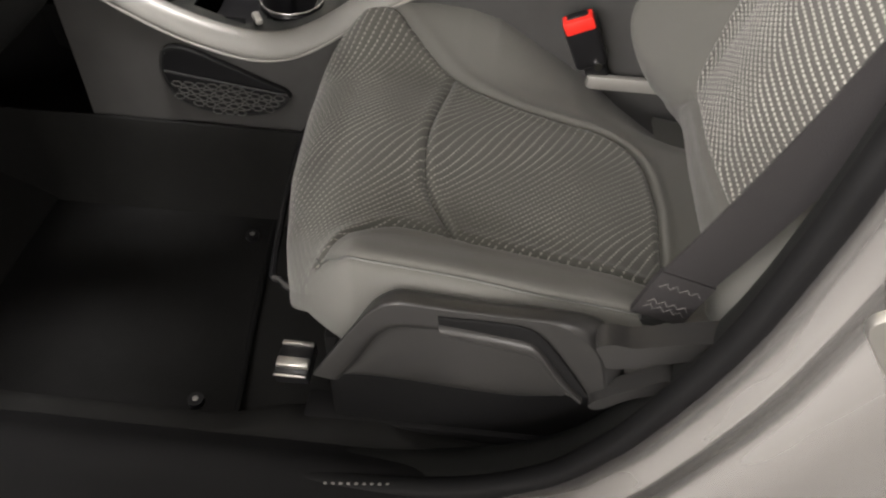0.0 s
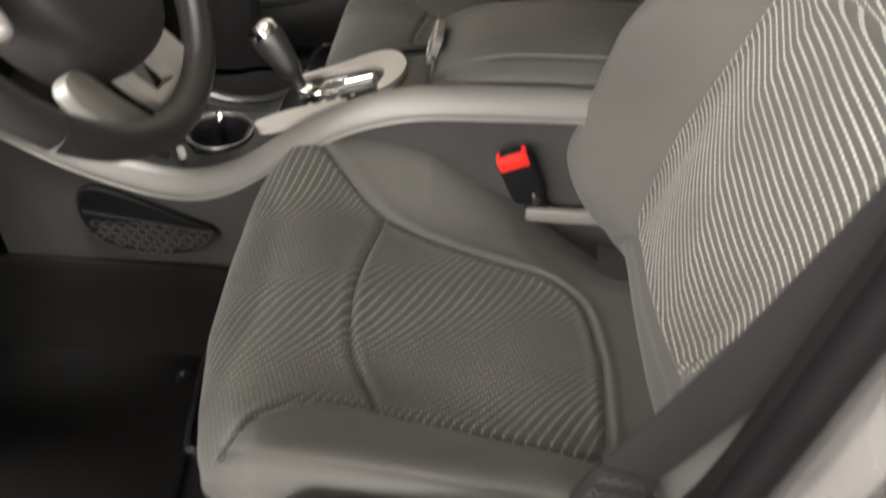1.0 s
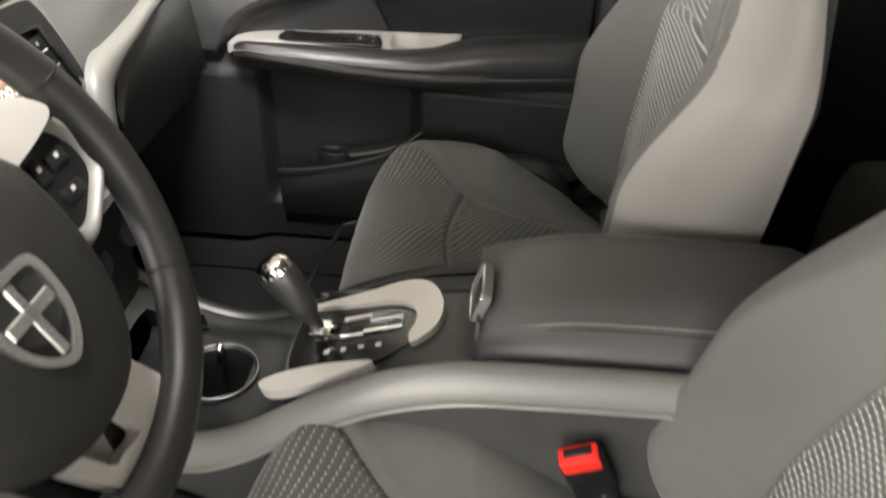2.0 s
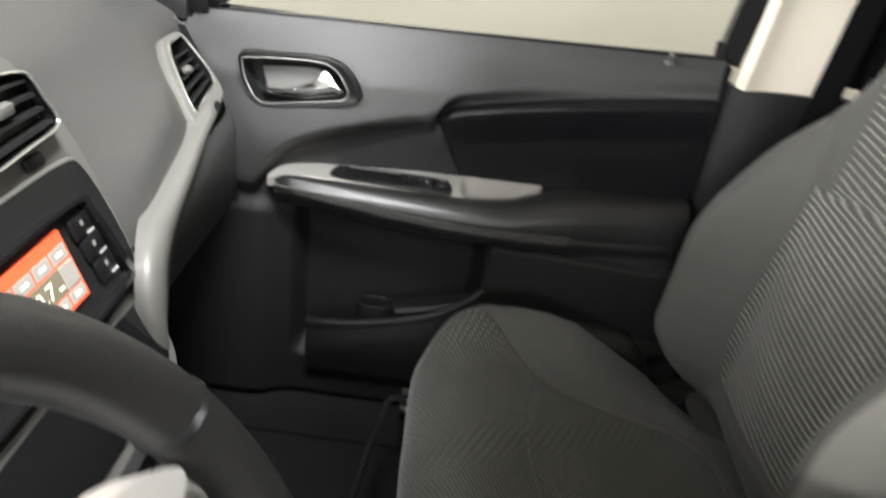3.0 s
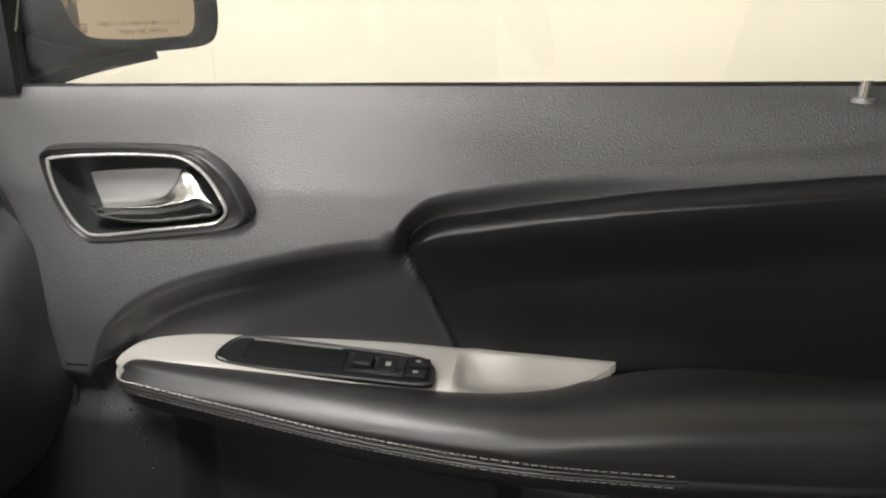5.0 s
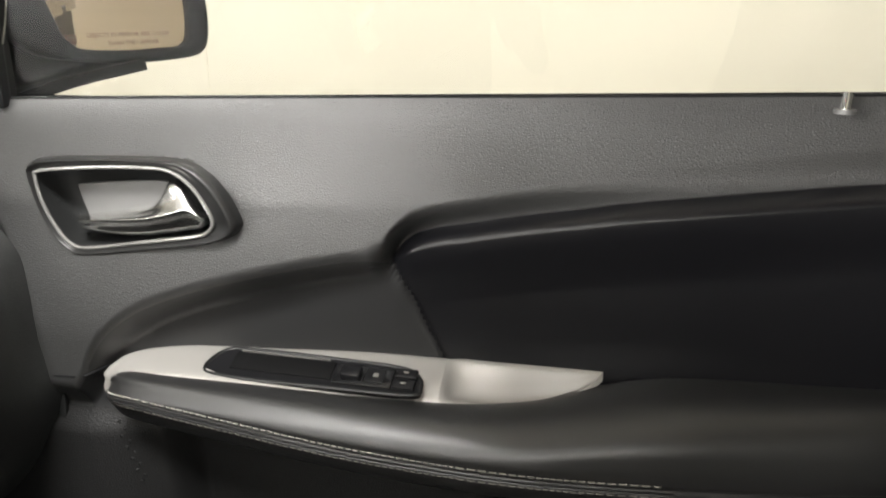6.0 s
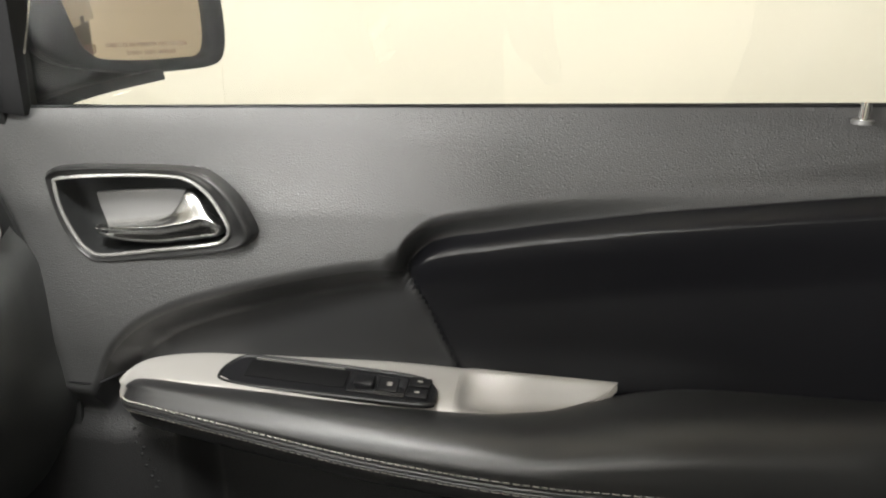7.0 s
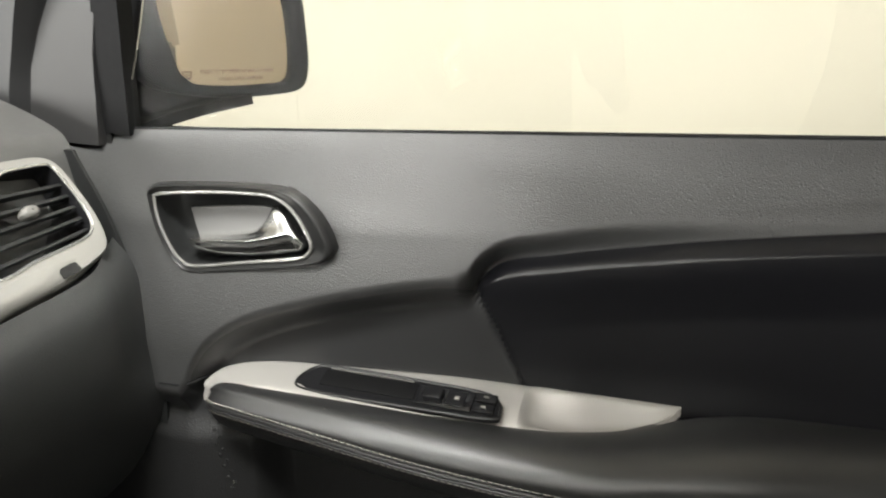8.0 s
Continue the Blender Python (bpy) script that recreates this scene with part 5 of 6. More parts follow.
bez_o = spline([(0.5235, 0.694), (0.518, 0.7015), (0.507, 0.705), (0.444, 0.709), (0.400, 0.710), (0.379, 0.708), (0.364, 0.700), (0.349, 0.685), (0.339, 0.666), (0.338, 0.656), (0.348, 0.647), (0.376, 0.640), (0.433, 0.630), (0.480, 0.624), (0.495, 0.628), (0.507, 0.640), (0.517, 0.661)], 4, True)
keep = ~inside(mid[:, 1:], BEZ.mean(0) + (BEZ - BEZ.mean(0)) * 1.04)
F, mid = F[keep], mid[keep]
sy = np.interp(-mid[:, 2], -SEAM[:, 1], SEAM[:, 0])
ge = np.interp(mid[:, 1], edge_y[order], edge_z[order]) - 0.002 + 0.003 * smoothstep(0.235, 0.205, mid[:, 1])
reg = np.zeros(len(F), int)
reg[(mid[:, 2] < ge) & (mid[:, 1] < sy) & (mid[:, 2] > 0.47)] = 1
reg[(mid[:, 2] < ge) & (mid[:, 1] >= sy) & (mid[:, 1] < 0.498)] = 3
reg[mid[:, 2] <= 0.47] = 2
for ob in split("panel", V, F, reg, {0: ("upper_panel", VINYL_UP, "dark grained soft upper panel"), 1: ("insert_panel", INSERT, "black padded insert"), 2: ("lower_panel", LOWER, "black grained plastic lower panel"), 3: ("scoop_panel", SCOOPED, "smooth hollow above the armrest, darkened for its shade")}, door):
    pass
# outer skin, edge and window frame
part("outer_skin", skin("t", [[(0.82, y, z0), (0.86, y, 0.35), (0.80, y, belt_z(y) - 0.01)] for y in (0.95, 0.4, -0.22) for z0 in (0.0,)], 6, 6, thick=0.004), PAINT, door, "silver outer door skin")
part("belt_seal", sweep([(0.727, y, belt_z(y) + 0.001) for y in np.linspace(0.60, -0.21, 20)], [(-0.003, -0.006), (0.003, -0.006), (0.003, 0.000), (0.0, 0.0015), (-0.003, 0.000)]), RUBBER, door, "black window seal")
part("rear_edge", skin("t", [[(0.69, -0.198, z), (0.70, -0.204, z), (0.76, -0.206, z)] for z in (0.10, 0.3, 0.55, 0.77)], 3, 4, thick=0.004), RUBBER, door, "black door edge")
part("frame_front", sweep([(0.724, 0.6025, 0.738), (0.718, 0.597, 0.80), (0.712, 0.590, 0.875), (0.696, 0.54, 0.965), (0.655, 0.40, 1.08)], [(-0.014, -0.012), (0.014, -0.012), (0.016, 0.010), (-0.016, 0.010)], up=(-1, 0, 0)), RUBBER, door, "black window channel")
part("frame_rear", sweep([(0.735, -0.205, 0.77), (0.72, -0.215, 0.9), (0.69, -0.235, 1.03), (0.655, -0.255, 1.15)], [(-0.018, -0.012), (0.018, -0.012), (0.018, 0.010), (-0.018, 0.010)], up=(-1, 0, 0)), BLACK, door, "black rear window frame")
part("frame_top", sweep([(0.655, 0.40, 1.08), (0.645, 0.2, 1.135), (0.645, 0.0, 1.155), (0.655, -0.255, 1.15)], [(-0.018, -0.012), (0.018, -0.012), (0.018, 0.010), (-0.018, 0.010)]), BLACK, door, "black upper window frame")
pane = skin("t", [[(0.728 - 0.075 * k * k, y0 + (y1 - y0) * k, belt_z(y0) - 0.02 + (1.14 - 0.72) * k * hgt) for k in (0, 0.33, 0.66, 1)] for y0, y1, hgt in ((0.61, 0.47, 0.86), (0.35, 0.25, 0.97), (0.1, 0.05, 1.0), (-0.20, -0.245, 0.98))], 4, 4, thick=0.004)
pn = part("window_pane", pane, GLASS, door, "clear side window glass")
pn.visible_shadow = False
# inner sail cover in the front corner of the window
part("sail_cover", prism(yz([(0.703, 0.728), (0.617, 0.726), (0.612, 0.813), (0.600, 0.880), (0.56, 0.95), (0.52, 1.0), (0.56, 0.975), (0.62, 0.915), (0.658, 0.865), (0.673, 0.838), (0.690, 0.799)]), 0.012, 0.004, on_door(0.716)), SAIL, door, "grey triangular mirror cover")

# inside handle
ci = BEZ.mean(0)
ang_o = np.arctan2(bez_o[:, 1] - ci[1], bez_o[:, 0] - ci[0])
turn = np.argsort(ang_o)
ang_i = np.arctan2(BEZ[:, 1] - ci[1], BEZ[:, 0] - ci[0])
bo_n = np.stack([np.interp(ang_i, ang_o[turn], bez_o[turn, k], period=2 * math.pi) for k in (0, 1)], 1)
bevel_rows = [[(BX + d, *(p * (1 - k) + q * k)) for p, q in zip(BEZ, bo_n)] for d, k in ((0.010, 1.02), (0.000, 1.0), (-0.0035, 0.90), (-0.0045, 0.75), (-0.0015, 0.35), (0.0, 0.1), (-0.0015, 0.0))]
# its outer edge lies on the panel wherever the panel comes further in
for row, lift in zip(bevel_rows[:4], (-0.006, 0.0004, 0.0022, 0.0026)):
    flat_yz = np.array([p[1:] for p in row])
    px_ = door_x(flat_yz[None, :, 0], flat_yz[None, :, 1])[0] - lift
    row[:] = [(min(p[0], float(q)), p[1], p[2]) for p, q in zip(row, px_)]
bz = part("handle_bezel", skin("t", bevel_rows, 1, 4, True), BEZEL, door, "raised dark handle bezel")
part("bezel_edge", tube([(BX - 0.0012, y, z) for y, z in BEZ], 0.0017, 8, True, up=(1, 0, 0)), BEAD, bz, "bright bead along the bezel")
cup = [[(BX + d, *(ci + (p - ci) * k)) for p in BEZ] for d, k in ((-0.001, 1.0), (0.012, 0.985), (0.026, 0.93), (0.032, 0.75), (0.034, 0.3))]
part("handle_cup", skin("t", cup, 1, 2, True), HARD, bz, "black handle cup")
plate = spline([(0.490, 0.677), (0.486, 0.6805), (0.45, 0.685), (0.411, 0.688), (0.405, 0.684), (0.410, 0.672), (0.435, 0.656), (0.480, 0.650), (0.4845, 0.656)], 4, True)
part("cup_plate", prism(yz(plate), 0.004, 0.001, on_door(BX + 0.020)), PLATE, bz, "grey plate behind the lever")
up_e = [(0.489, 0.6535), (0.463, 0.658), (0.426, 0.665), (0.413, 0.672), (0.405, 0.683), (0.400, 0.690), (0.392, 0.690), (0.382, 0.680), (0.374, 0.666)]
ridge = [(0.484, 0.6535), (0.457, 0.657), (0.422, 0.6605), (0.406, 0.664), (0.393, 0.6675), (0.3835, 0.671), (0.376, 0.671), (0.369, 0.668), (0.365, 0.664)]
low_e = [(0.4885, 0.644), (0.459, 0.641), (0.424, 0.642), (0.408, 0.645), (0.395, 0.647), (0.382, 0.650), (0.375, 0.651), (0.371, 0.653), (0.368, 0.656)]
rows = []
for k, (a, b, c) in enumerate(zip(up_e, ridge, low_e)):
    a, b, c = np.array(a), np.array(b), np.array(c)
    out = 0.0045 if k in (0, 8) else 0.0
    rows.append([(BX + 0.020, *a), (BX + 0.0075, *(a + (b - a) * 0.06)), (BX + 0.0012 + out, *(a + (b - a) * 0.55)), (BX - 0.0045 + out, *(a + (b - a) * 0.97)), (BX - 0.0048 + out, *(b + (c - b) * 0.10)), (BX - 0.0005 + out, *(b + (c - b) * 0.45)), (BX + 0.0035 + out, *(b + (c - b) * 0.92)), (BX + 0.016, *c)])
rows = [[(BX + 0.020, *((np.array(p[1:]) + np.array(ridge[0])) / 2)) for p in rows[0]]] + rows + [[(BX + 0.020, *((np.array(p[1:]) + np.array(ridge[-1])) / 2)) for p in rows[-1]]]
lever_part = part("lever", skin("t", rows, 4, 5), LEVER, bz, "chrome door lever", angle=60)
part("lever_mark", rbox(0.001, 0.006, 0.0022, 0.0004, 1, Matrix.Translation((BX - 0.0012, 0.474, 0.6505))), BLACK, lever_part)

# padded armrest: a skin from under the grip trim, round the front and back under
rows = []
for y, top, wall, lip, st in ((0.466, 0.505, 0.652, 0.644, 0.496), (0.458, 0.516, 0.646, 0.630, 0.504), (0.445, 0.524, 0.640, 0.618, 0.509), (0.42, 0.5265, 0.638, 0.611, 0.511), (0.34, 0.525, 0.643, 0.607, 0.5045), (0.245, 0.522, 0.649, 0.606, 0.495), (0.155, 0.5205, 0.658, 0.607, 0.490), (0.09, 0.5235, 0.672, 0.610, 0.488), (0.045, 0.532, 0.690, 0.615, 0.487), (-0.02, 0.543, 0.702, 0.622, 0.487), (-0.10, 0.547, 0.708, 0.634, 0.487), (-0.17, 0.550, 0.712, 0.646, 0.488), (-0.199, 0.551, 0.716, 0.656, 0.488)):
    hgt = top - st
    rows.append([(wall + 0.012, y, top - 0.012), (wall, y, top - 0.001), ((wall + lip) / 2 - 0.002, y, top + 0.001), (lip + 0.006, y, top - 0.25 * hgt), (lip, y, top - 0.62 * hgt), (lip + 0.0015, y, st + 0.004), (lip + 0.004, y, st), (lip + 0.003, y, st - 0.008), (lip + 0.014, y, st - 0.026), (lip + 0.034, y, st - 0.040), (min(lip + 0.07, 0.71), y, st - 0.048)])
rest = part("armrest", skin("t", rows, 5, 6), LEATHER, door, "black padded leather armrest")
st_line = spline([(0.6315, 0.459, 0.504), (0.6185, 0.445, 0.509), (0.612, 0.42, 0.511), (0.608, 0.34, 0.5045), (0.607, 0.245, 0.495), (0.608, 0.155, 0.490), (0.611, 0.09, 0.488), (0.616, 0.045, 0.487), (0.623, -0.02, 0.487)], 8)
for k, dz in enumerate((0.0050, -0.0062)):
    p = st_line + np.array([(-0.0010 if k == 0 else 0.0006), 0, dz])
    for i in range(0, len(p) - 2):
        a, b = Vector(p[i]), Vector(p[i + 1])
        n_ = max(1, int((b - a).length / 0.0046))
        for q in range(n_):
            c0, c1 = a.lerp(b, (q + 0.10) / n_), a.lerp(b, (q + 0.80) / n_)
            part("stitch", tube([c0, (c0 + c1) / 2 + Vector((-0.0004, 0, 0)), c1], 0.00075 if k == 0 else 0.0006, 5, up=(1, 0, 0)), THREAD, rest, smooth=False)
for dz, r_ in ((0.0010, 0.0016), (-0.0026, 0.0014)):
    part("seam_bead", tube(st_line + np.array([-0.0008, 0, dz]), r_, 8, up=(1, 0, 0)), LEATHER, rest, "rolled seam bead")

# silver grip trim: a shell from the wall to the armrest, with a hollow at the rear
rows = []
for y, zw, xw, zl, xl, dip in ((0.476, 0.512, 0.6520, 0.505, 0.650, 0), (0.471, 0.518, 0.656, 0.502, 0.644, 0), (0.460, 0.525, 0.666, 0.510, 0.636, 0), (0.44, 0.5285, 0.676, 0.520, 0.633, 0), (0.403, 0.531, 0.685, 0.5265, 0.636, 0), (0.34, 0.533, 0.690, 0.524, 0.640, 0), (0.24, 0.5375, 0.695, 0.520, 0.646, 0), (0.178, 0.5385, 0.697, 0.519, 0.654, 0.0), (0.168, 0.5385, 0.697, 0.519, 0.655, 0.001), (0.157, 0.539, 0.698, 0.519, 0.657, 0.010), (0.13, 0.539, 0.699, 0.5195, 0.660, 0.015), (0.10, 0.540, 0.700, 0.521, 0.665, 0.016), (0.07, 0.5405, 0.700, 0.525, 0.674, 0.012), (0.048, 0.541, 0.700, 0.532, 0.686, 0.004), (0.037, 0.541, 0.700, 0.539, 0.696, 0.0)):
    rows.append([(xw + 0.006, y, zw - 0.004), (xw, y, zw), (xw + (xl - xw) * 0.3, y, zw + (zl - zw) * 0.3 - dip * 0.55 + 0.0015), (xw + (xl - xw) * 0.65, y, zw + (zl - zw) * 0.6 - dip + 0.0015), (xl + 0.002, y, zl + 0.0008), (xl - 0.001, y, zl - 0.004)])
grip = part("grip_trim", skin("t", rows, 5, 6), GRIP, door, "satin silver grip trim")
# switch panel lying in the trim
sw_o = spline([(0.376, 0.006), (0.366, 0.030), (0.340, 0.034), (0.27, 0.034), (0.205, 0.032), (0.188, 0.024), (0.184, 0.012), (0.19, 0.003), (0.25, 0.001), (0.35, 0.000)], 4, True)
tl = math.atan(0.32)
SWM = Matrix(((0, -1 * math.cos(tl) * -1, -math.sin(tl), 0.647), (-1, 0, 0, 0), (0, math.sin(tl), math.cos(tl), 0.5225), (0, 0, 0, 1)))
sw_p = [(-a, b) for a, b in sw_o]
part("panel_rim", tube([SWM @ Vector((a, b, 0.0048)) for a, b in sw_p], 0.0016, 6, True), BEZEL, grip, "rounded black rim")
part("switch_panel", prism(sw_p, 0.005, 0.003, SWM), BLACK, grip, "black switch panel")
def swbox(a0, a1, b0, b1, z0, hh, r, material, nm, label=""):
    return tagged(bpy.data.objects[part(nm, rbox(abs(a1 - a0), b1 - b0, hh, r, 2, SWM @ Matrix.Translation((-(a0 + a1) / 2, (b0 + b1) / 2, z0 + hh / 2))), material, grip, label).name])


# the open pocket's shade is put in as a black plate
swbox(0.354, 0.262, 0.009, 0.029, 0.0044, 0.0018, 0.001, RUBBER, "pocket_shade_plate", "black plate for the shade in the open pocket")
swbox(0.350, 0.268, 0.0295, 0.0305, 0.0050, 0.0025, 0.0003, STACK, "plate_edge")
swbox(0.260, 0.209, 0.006, 0.028, 0.0046, 0.0020, 0.001, GLOSS, "window_switch_base", "black switch base")
swbox(0.254, 0.236, 0.010, 0.024, 0.0050, 0.0075, 0.003, BLACK, "window_switch", "black window switch")
swbox(0.233, 0.216, 0.010, 0.025, 0.0060, 0.0022, 0.001, BLACK, "switch_cap")
swbox(0.2258, 0.2212, 0.0155, 0.0198, 0.0080, 0.0006, 0.0002, THREAD, "window_symbol", "pale window symbol")
swbox(0.208, 0.189, 0.0185, 0.029, 0.0050, 0.0035, 0.0015, BLACK, "unlock_button", "black lock button")
swbox(0.208, 0.189, 0.0065, 0.0170, 0.0050, 0.0035, 0.0015, BLACK, "lock_button", "black lock button")
swbox(0.201, 0.1965, 0.0230, 0.0252, 0.0082, 0.0006, 0.0002, THREAD, "lock_symbol", "pale lock symbol")
swbox(0.201, 0.1965, 0.0110, 0.0132, 0.0082, 0.0006, 0.0002, THREAD, "lock_symbol", "pale lock symbol")

# lock pin on the sill
pin = part("lock_pin", prism(circle(0.0042, 16), 0.014, 0.0015, Matrix.Translation((0.706, -0.112, 0.764))), CHROME, door, "chrome lock pin")
part("pin_collar", prism(circle(0.0075, 20, 0.0075), 0.003, 0.0014, Matrix.Translation((0.706, -0.112, 0.7625))), PLATE, door, "grey collar")
# door pocket with bottle holder
rim = [(0.646, 0.40, 0.249), (0.634, 0.36, 0.258), (0.630, 0.30, 0.271), (0.630, 0.24, 0.286), (0.634, 0.18, 0.305), (0.645, 0.135, 0.330), (0.66, 0.105, 0.352)]
part("pocket_front", skin("t", [[(x + 0.002, y, z) for x, y, z in rim], [(x - 0.002, y, z - 0.05) for x, y, z in rim], [(0.652, y, 0.145) for x, y, z in rim]], 5, 5, thick=0.004), LOWER, door, "grained pocket front")
part("pocket_rim", sweep(spline(rim, 5), [(-0.007, -0.006), (0.007, -0.006), (0.008, 0.004), (0.004, 0.007), (-0.006, 0.005)]), HARD, door, "rounded pocket rim")
cup_rows = [[(0.662 + r * 0.55 * math.cos(t), 0.285 + r * math.sin(t), z) for t in np.linspace(0, 2 * math.pi, 17)[:-1]] for r, z in ((0.036, 0.265), (0.036, 0.293), (0.034, 0.297), (0.031, 0.294), (0.030, 0.25), (0.004, 0.249))]
bc = part("bottle_cup", skin("t", cup_rows, 1, 1, True), BLACK, door, "black bottle holder")
part("cup_rim", tube([(0.662 + 0.0325 * 0.55 * math.cos(t), 0.285 + 0.0350 * math.sin(t), 0.2970) for t in np.linspace(0, 2 * math.pi, 29)[:-1]], 0.0013, 6, True), BEZEL, bc, "thin smooth rim")
part("pocket_lip", sweep(spline([(0.654, 0.25, 0.298), (0.656, 0.19, 0.312), (0.664, 0.125, 0.330)], 4), [(-0.016, -0.002), (0.016, -0.002), (0.014, 0.004), (-0.014, 0.004)]), BEZEL, door, "grey pocket lip")
for i in range(16):
    dy_, dz_ = 0.476 - 0.0014 * i + 0.004 * (i % 2), 0.490 - i * 0.0065
    part("vent_dimple", rbox(0.003, 0.0035, 0.003, 0.0012, 2, Matrix.Translation((float(door_x(np.array([[dy_]]), np.array([[dz_]]))[0, 0]), dy_, dz_))), LOWER, door, smooth=False)
part("panel_gap", tube([(float(door_x(np.array([[y]]), np.array([[z]]))[0, 0]), y, z) for y, z in ((0.515, 0.5125), (0.505, 0.513), (0.495, 0.5135), (0.486, 0.514), (0.476, 0.515))], 0.0012, 6), BLACK, door, "dark gap between upper and lower panel")

# ---- wing mirror outside ----
mir = thing("wing_mirror", "black wing mirror outside the passenger window", "wing mirror", (0.83, 0.60, 0.76))
mT, mN = Vector((0.882, -0.471, 0)), Vector((0.471, 0.882, 0))
MC = Vector((0.935, 0.615, 0.0))


def mir_pt(p, fwd):
    """A point of the mirror head: along the glass, up, and forwards from the glass."""
    return MC + mT * float(p[0]) + mN * fwd + Vector((0, 0, float(p[1])))


m_out = spline([(-0.116, 0.87), (-0.116, 0.803), (-0.095, 0.776), (-0.065, 0.764), (-0.005, 0.756), (0.061, 0.756), (0.108, 0.762), (0.122, 0.787), (0.121, 0.835), (0.112, 0.90), (0.085, 0.94), (0.0, 0.948), (-0.09, 0.935)], 4, True)
m_in = spline([(-0.084, 0.87), (-0.066, 0.797), (-0.056, 0.782), (-0.040, 0.773), (0.010, 0.769), (0.060, 0.770), (0.088, 0.7725), (0.098, 0.79), (0.098, 0.835), (0.090, 0.885), (0.068, 0.918), (0.0, 0.926), (-0.068, 0.915)], 4, True)
mc = m_out.mean(0)
rows = [[mir_pt(p, f) for p in o] for o, f in ((m_in, 0.012), (m_in, 0.0), ((m_in + m_out) / 2, -0.006), (m_out, 0.0), (mc + (m_out - mc) * 1.02, 0.03), (mc + (m_out - mc) * 0.98, 0.065), (mc + (m_out - mc) * 0.85, 0.10), (mc + (m_out - mc) * 0.5, 0.125), (mc + (m_out - mc) * 0.1, 0.13))]
part("housing", skin("t", rows, 1, 3, True), RUBBER, mir, "black plastic housing")
gl = [mir_pt(p, 0.008) for p in mc + (m_in - mc) * 1.01]
# warm tint in the mirror colour stands in for a warm reflection
MIRR = mat("mirror_warm_reflection", (1.0, 0.86, 0.72), 0.015, metal=1.0, vary=0.0)
part("mirror_glass", mesh("mirror_glass", gl, [list(range(len(gl)))]), MIRR, mir, "mirror glass", smooth=False)
part("foot", skin("t", [[(0.735, 0.60, 0.742), (0.80, 0.575, 0.757), (0.90, 0.56, 0.765)], [(0.735, 0.655, 0.742), (0.80, 0.655, 0.745), (0.93, 0.64, 0.757)], [(0.735, 0.69, 0.80), (0.82, 0.70, 0.79), (0.95, 0.71, 0.79)]], 5, 5, thick=0.012), RUBBER, mir, "black mirror foot")


def words(text, size, m, material, parent, nm="lettering", label="", extrude=0.00005):
    cu = bpy.data.curves.new(nm, "FONT")
    cu.body, cu.size, cu.extrude, cu.align_x, cu.align_y = text, size, extrude, "CENTER", "CENTER"
    cu.resolution_u = 2
    tmp = bpy.data.objects.new("tmp", cu)
    me = bpy.data.meshes.new_from_object(tmp)
    bpy.data.objects.remove(tmp)
    me.transform(m)
    return part(nm, me, material, parent, label, smooth=False)


g0 = mir_pt((0.02, 0.783), 0.00792)
GMt = Matrix(((mT.x, 0, -mN.x, g0.x), (mT.y, 0, -mN.y, g0.y), (0, 1, 0, g0.z), (0, 0, 0, 1)))
INK = mat("grey_ink", (0.27, 0.15, 0.12), 0.7, vary=0.02)
words("OBJECTS IN MIRROR ARE CLOSER", 0.0070, GMt @ Matrix.Translation((0.0, 0.0048, 0.0)), INK, mir, label="etched warning words")
words("THAN THEY APPEAR", 0.0070, GMt @ Matrix.Translation((0.004, -0.0048, 0.0)), INK, mir, label="etched warning words")
hs = part("heater_symbol", frame_ring([(-0.076, -0.003), (-0.064, -0.003), (-0.064, 0.006), (-0.076, 0.006)], [(-0.0748, -0.0018), (-0.0652, -0.0018), (-0.0652, 0.0048), (-0.0748, 0.0048)], 0.0001, GMt), INK, mir, "etched heater symbol", smooth=False)
for q in (-0.0727, -0.070, -0.0673):
    part("heat_mark", rbox(0.0010, 0.0075, 0.0001, 0.0, m=GMt @ Matrix.Translation((q, -0.0012, 0.0001))), INK, hs, smooth=False)

# ---- dashboard ----
dash = thing("dashboard", "dark dashboard with grey soft pad, silver trim band and air vents", "dashboard", (0, 0.7, 0.35))


def dash_net(x):
    """Top pad profile at x, from the windscreen to the lower front edge."""
    u = abs(x)
    c = math.exp(-((u - 0.0) / 0.22) ** 2)
    e = max(0.0, (u - 0.52) / 0.12)
    s_ = float(smoothstep(0.48, 0.56, u)) * 0.05
    low_a, low_b = (0.548 - 0.07 * c + s_, 0.690 + 0.015 * c), (0.527 - 0.068 * math.exp(-(x / 0.27) ** 2) + s_, 0.650)
    # beside the stack the pad comes down to the trim band
    w = float(smoothstep(0.08, 0.18, x) * smoothstep(0.50, 0.44, x))
    p, q = (low_a[0] * (1 - w) + (0.452 + 0.2 * x) * w, low_a[1] * (1 - w) + 0.697 * w), (low_b[0] * (1 - w) + (0.427 + 0.21 * x) * w, low_b[1] * (1 - w) + 0.660 * w)
    return [(x, 1.08, 0.735), (x, 0.92, 0.775 + 0.03 * c), (x, 0.78, 0.785 + 0.045 * c), (x, 0.70 - 0.02 * c, 0.780 + 0.055 * c - 0.004 * e), (x, 0.63 - 0.05 * c, 0.758 + 0.07 * c - 0.006 * e), (x, 0.585 - 0.06 * c + s_ * 0.5, 0.722 + 0.07 * c + 0.2 * s_), (x, *p), (x, *q)]


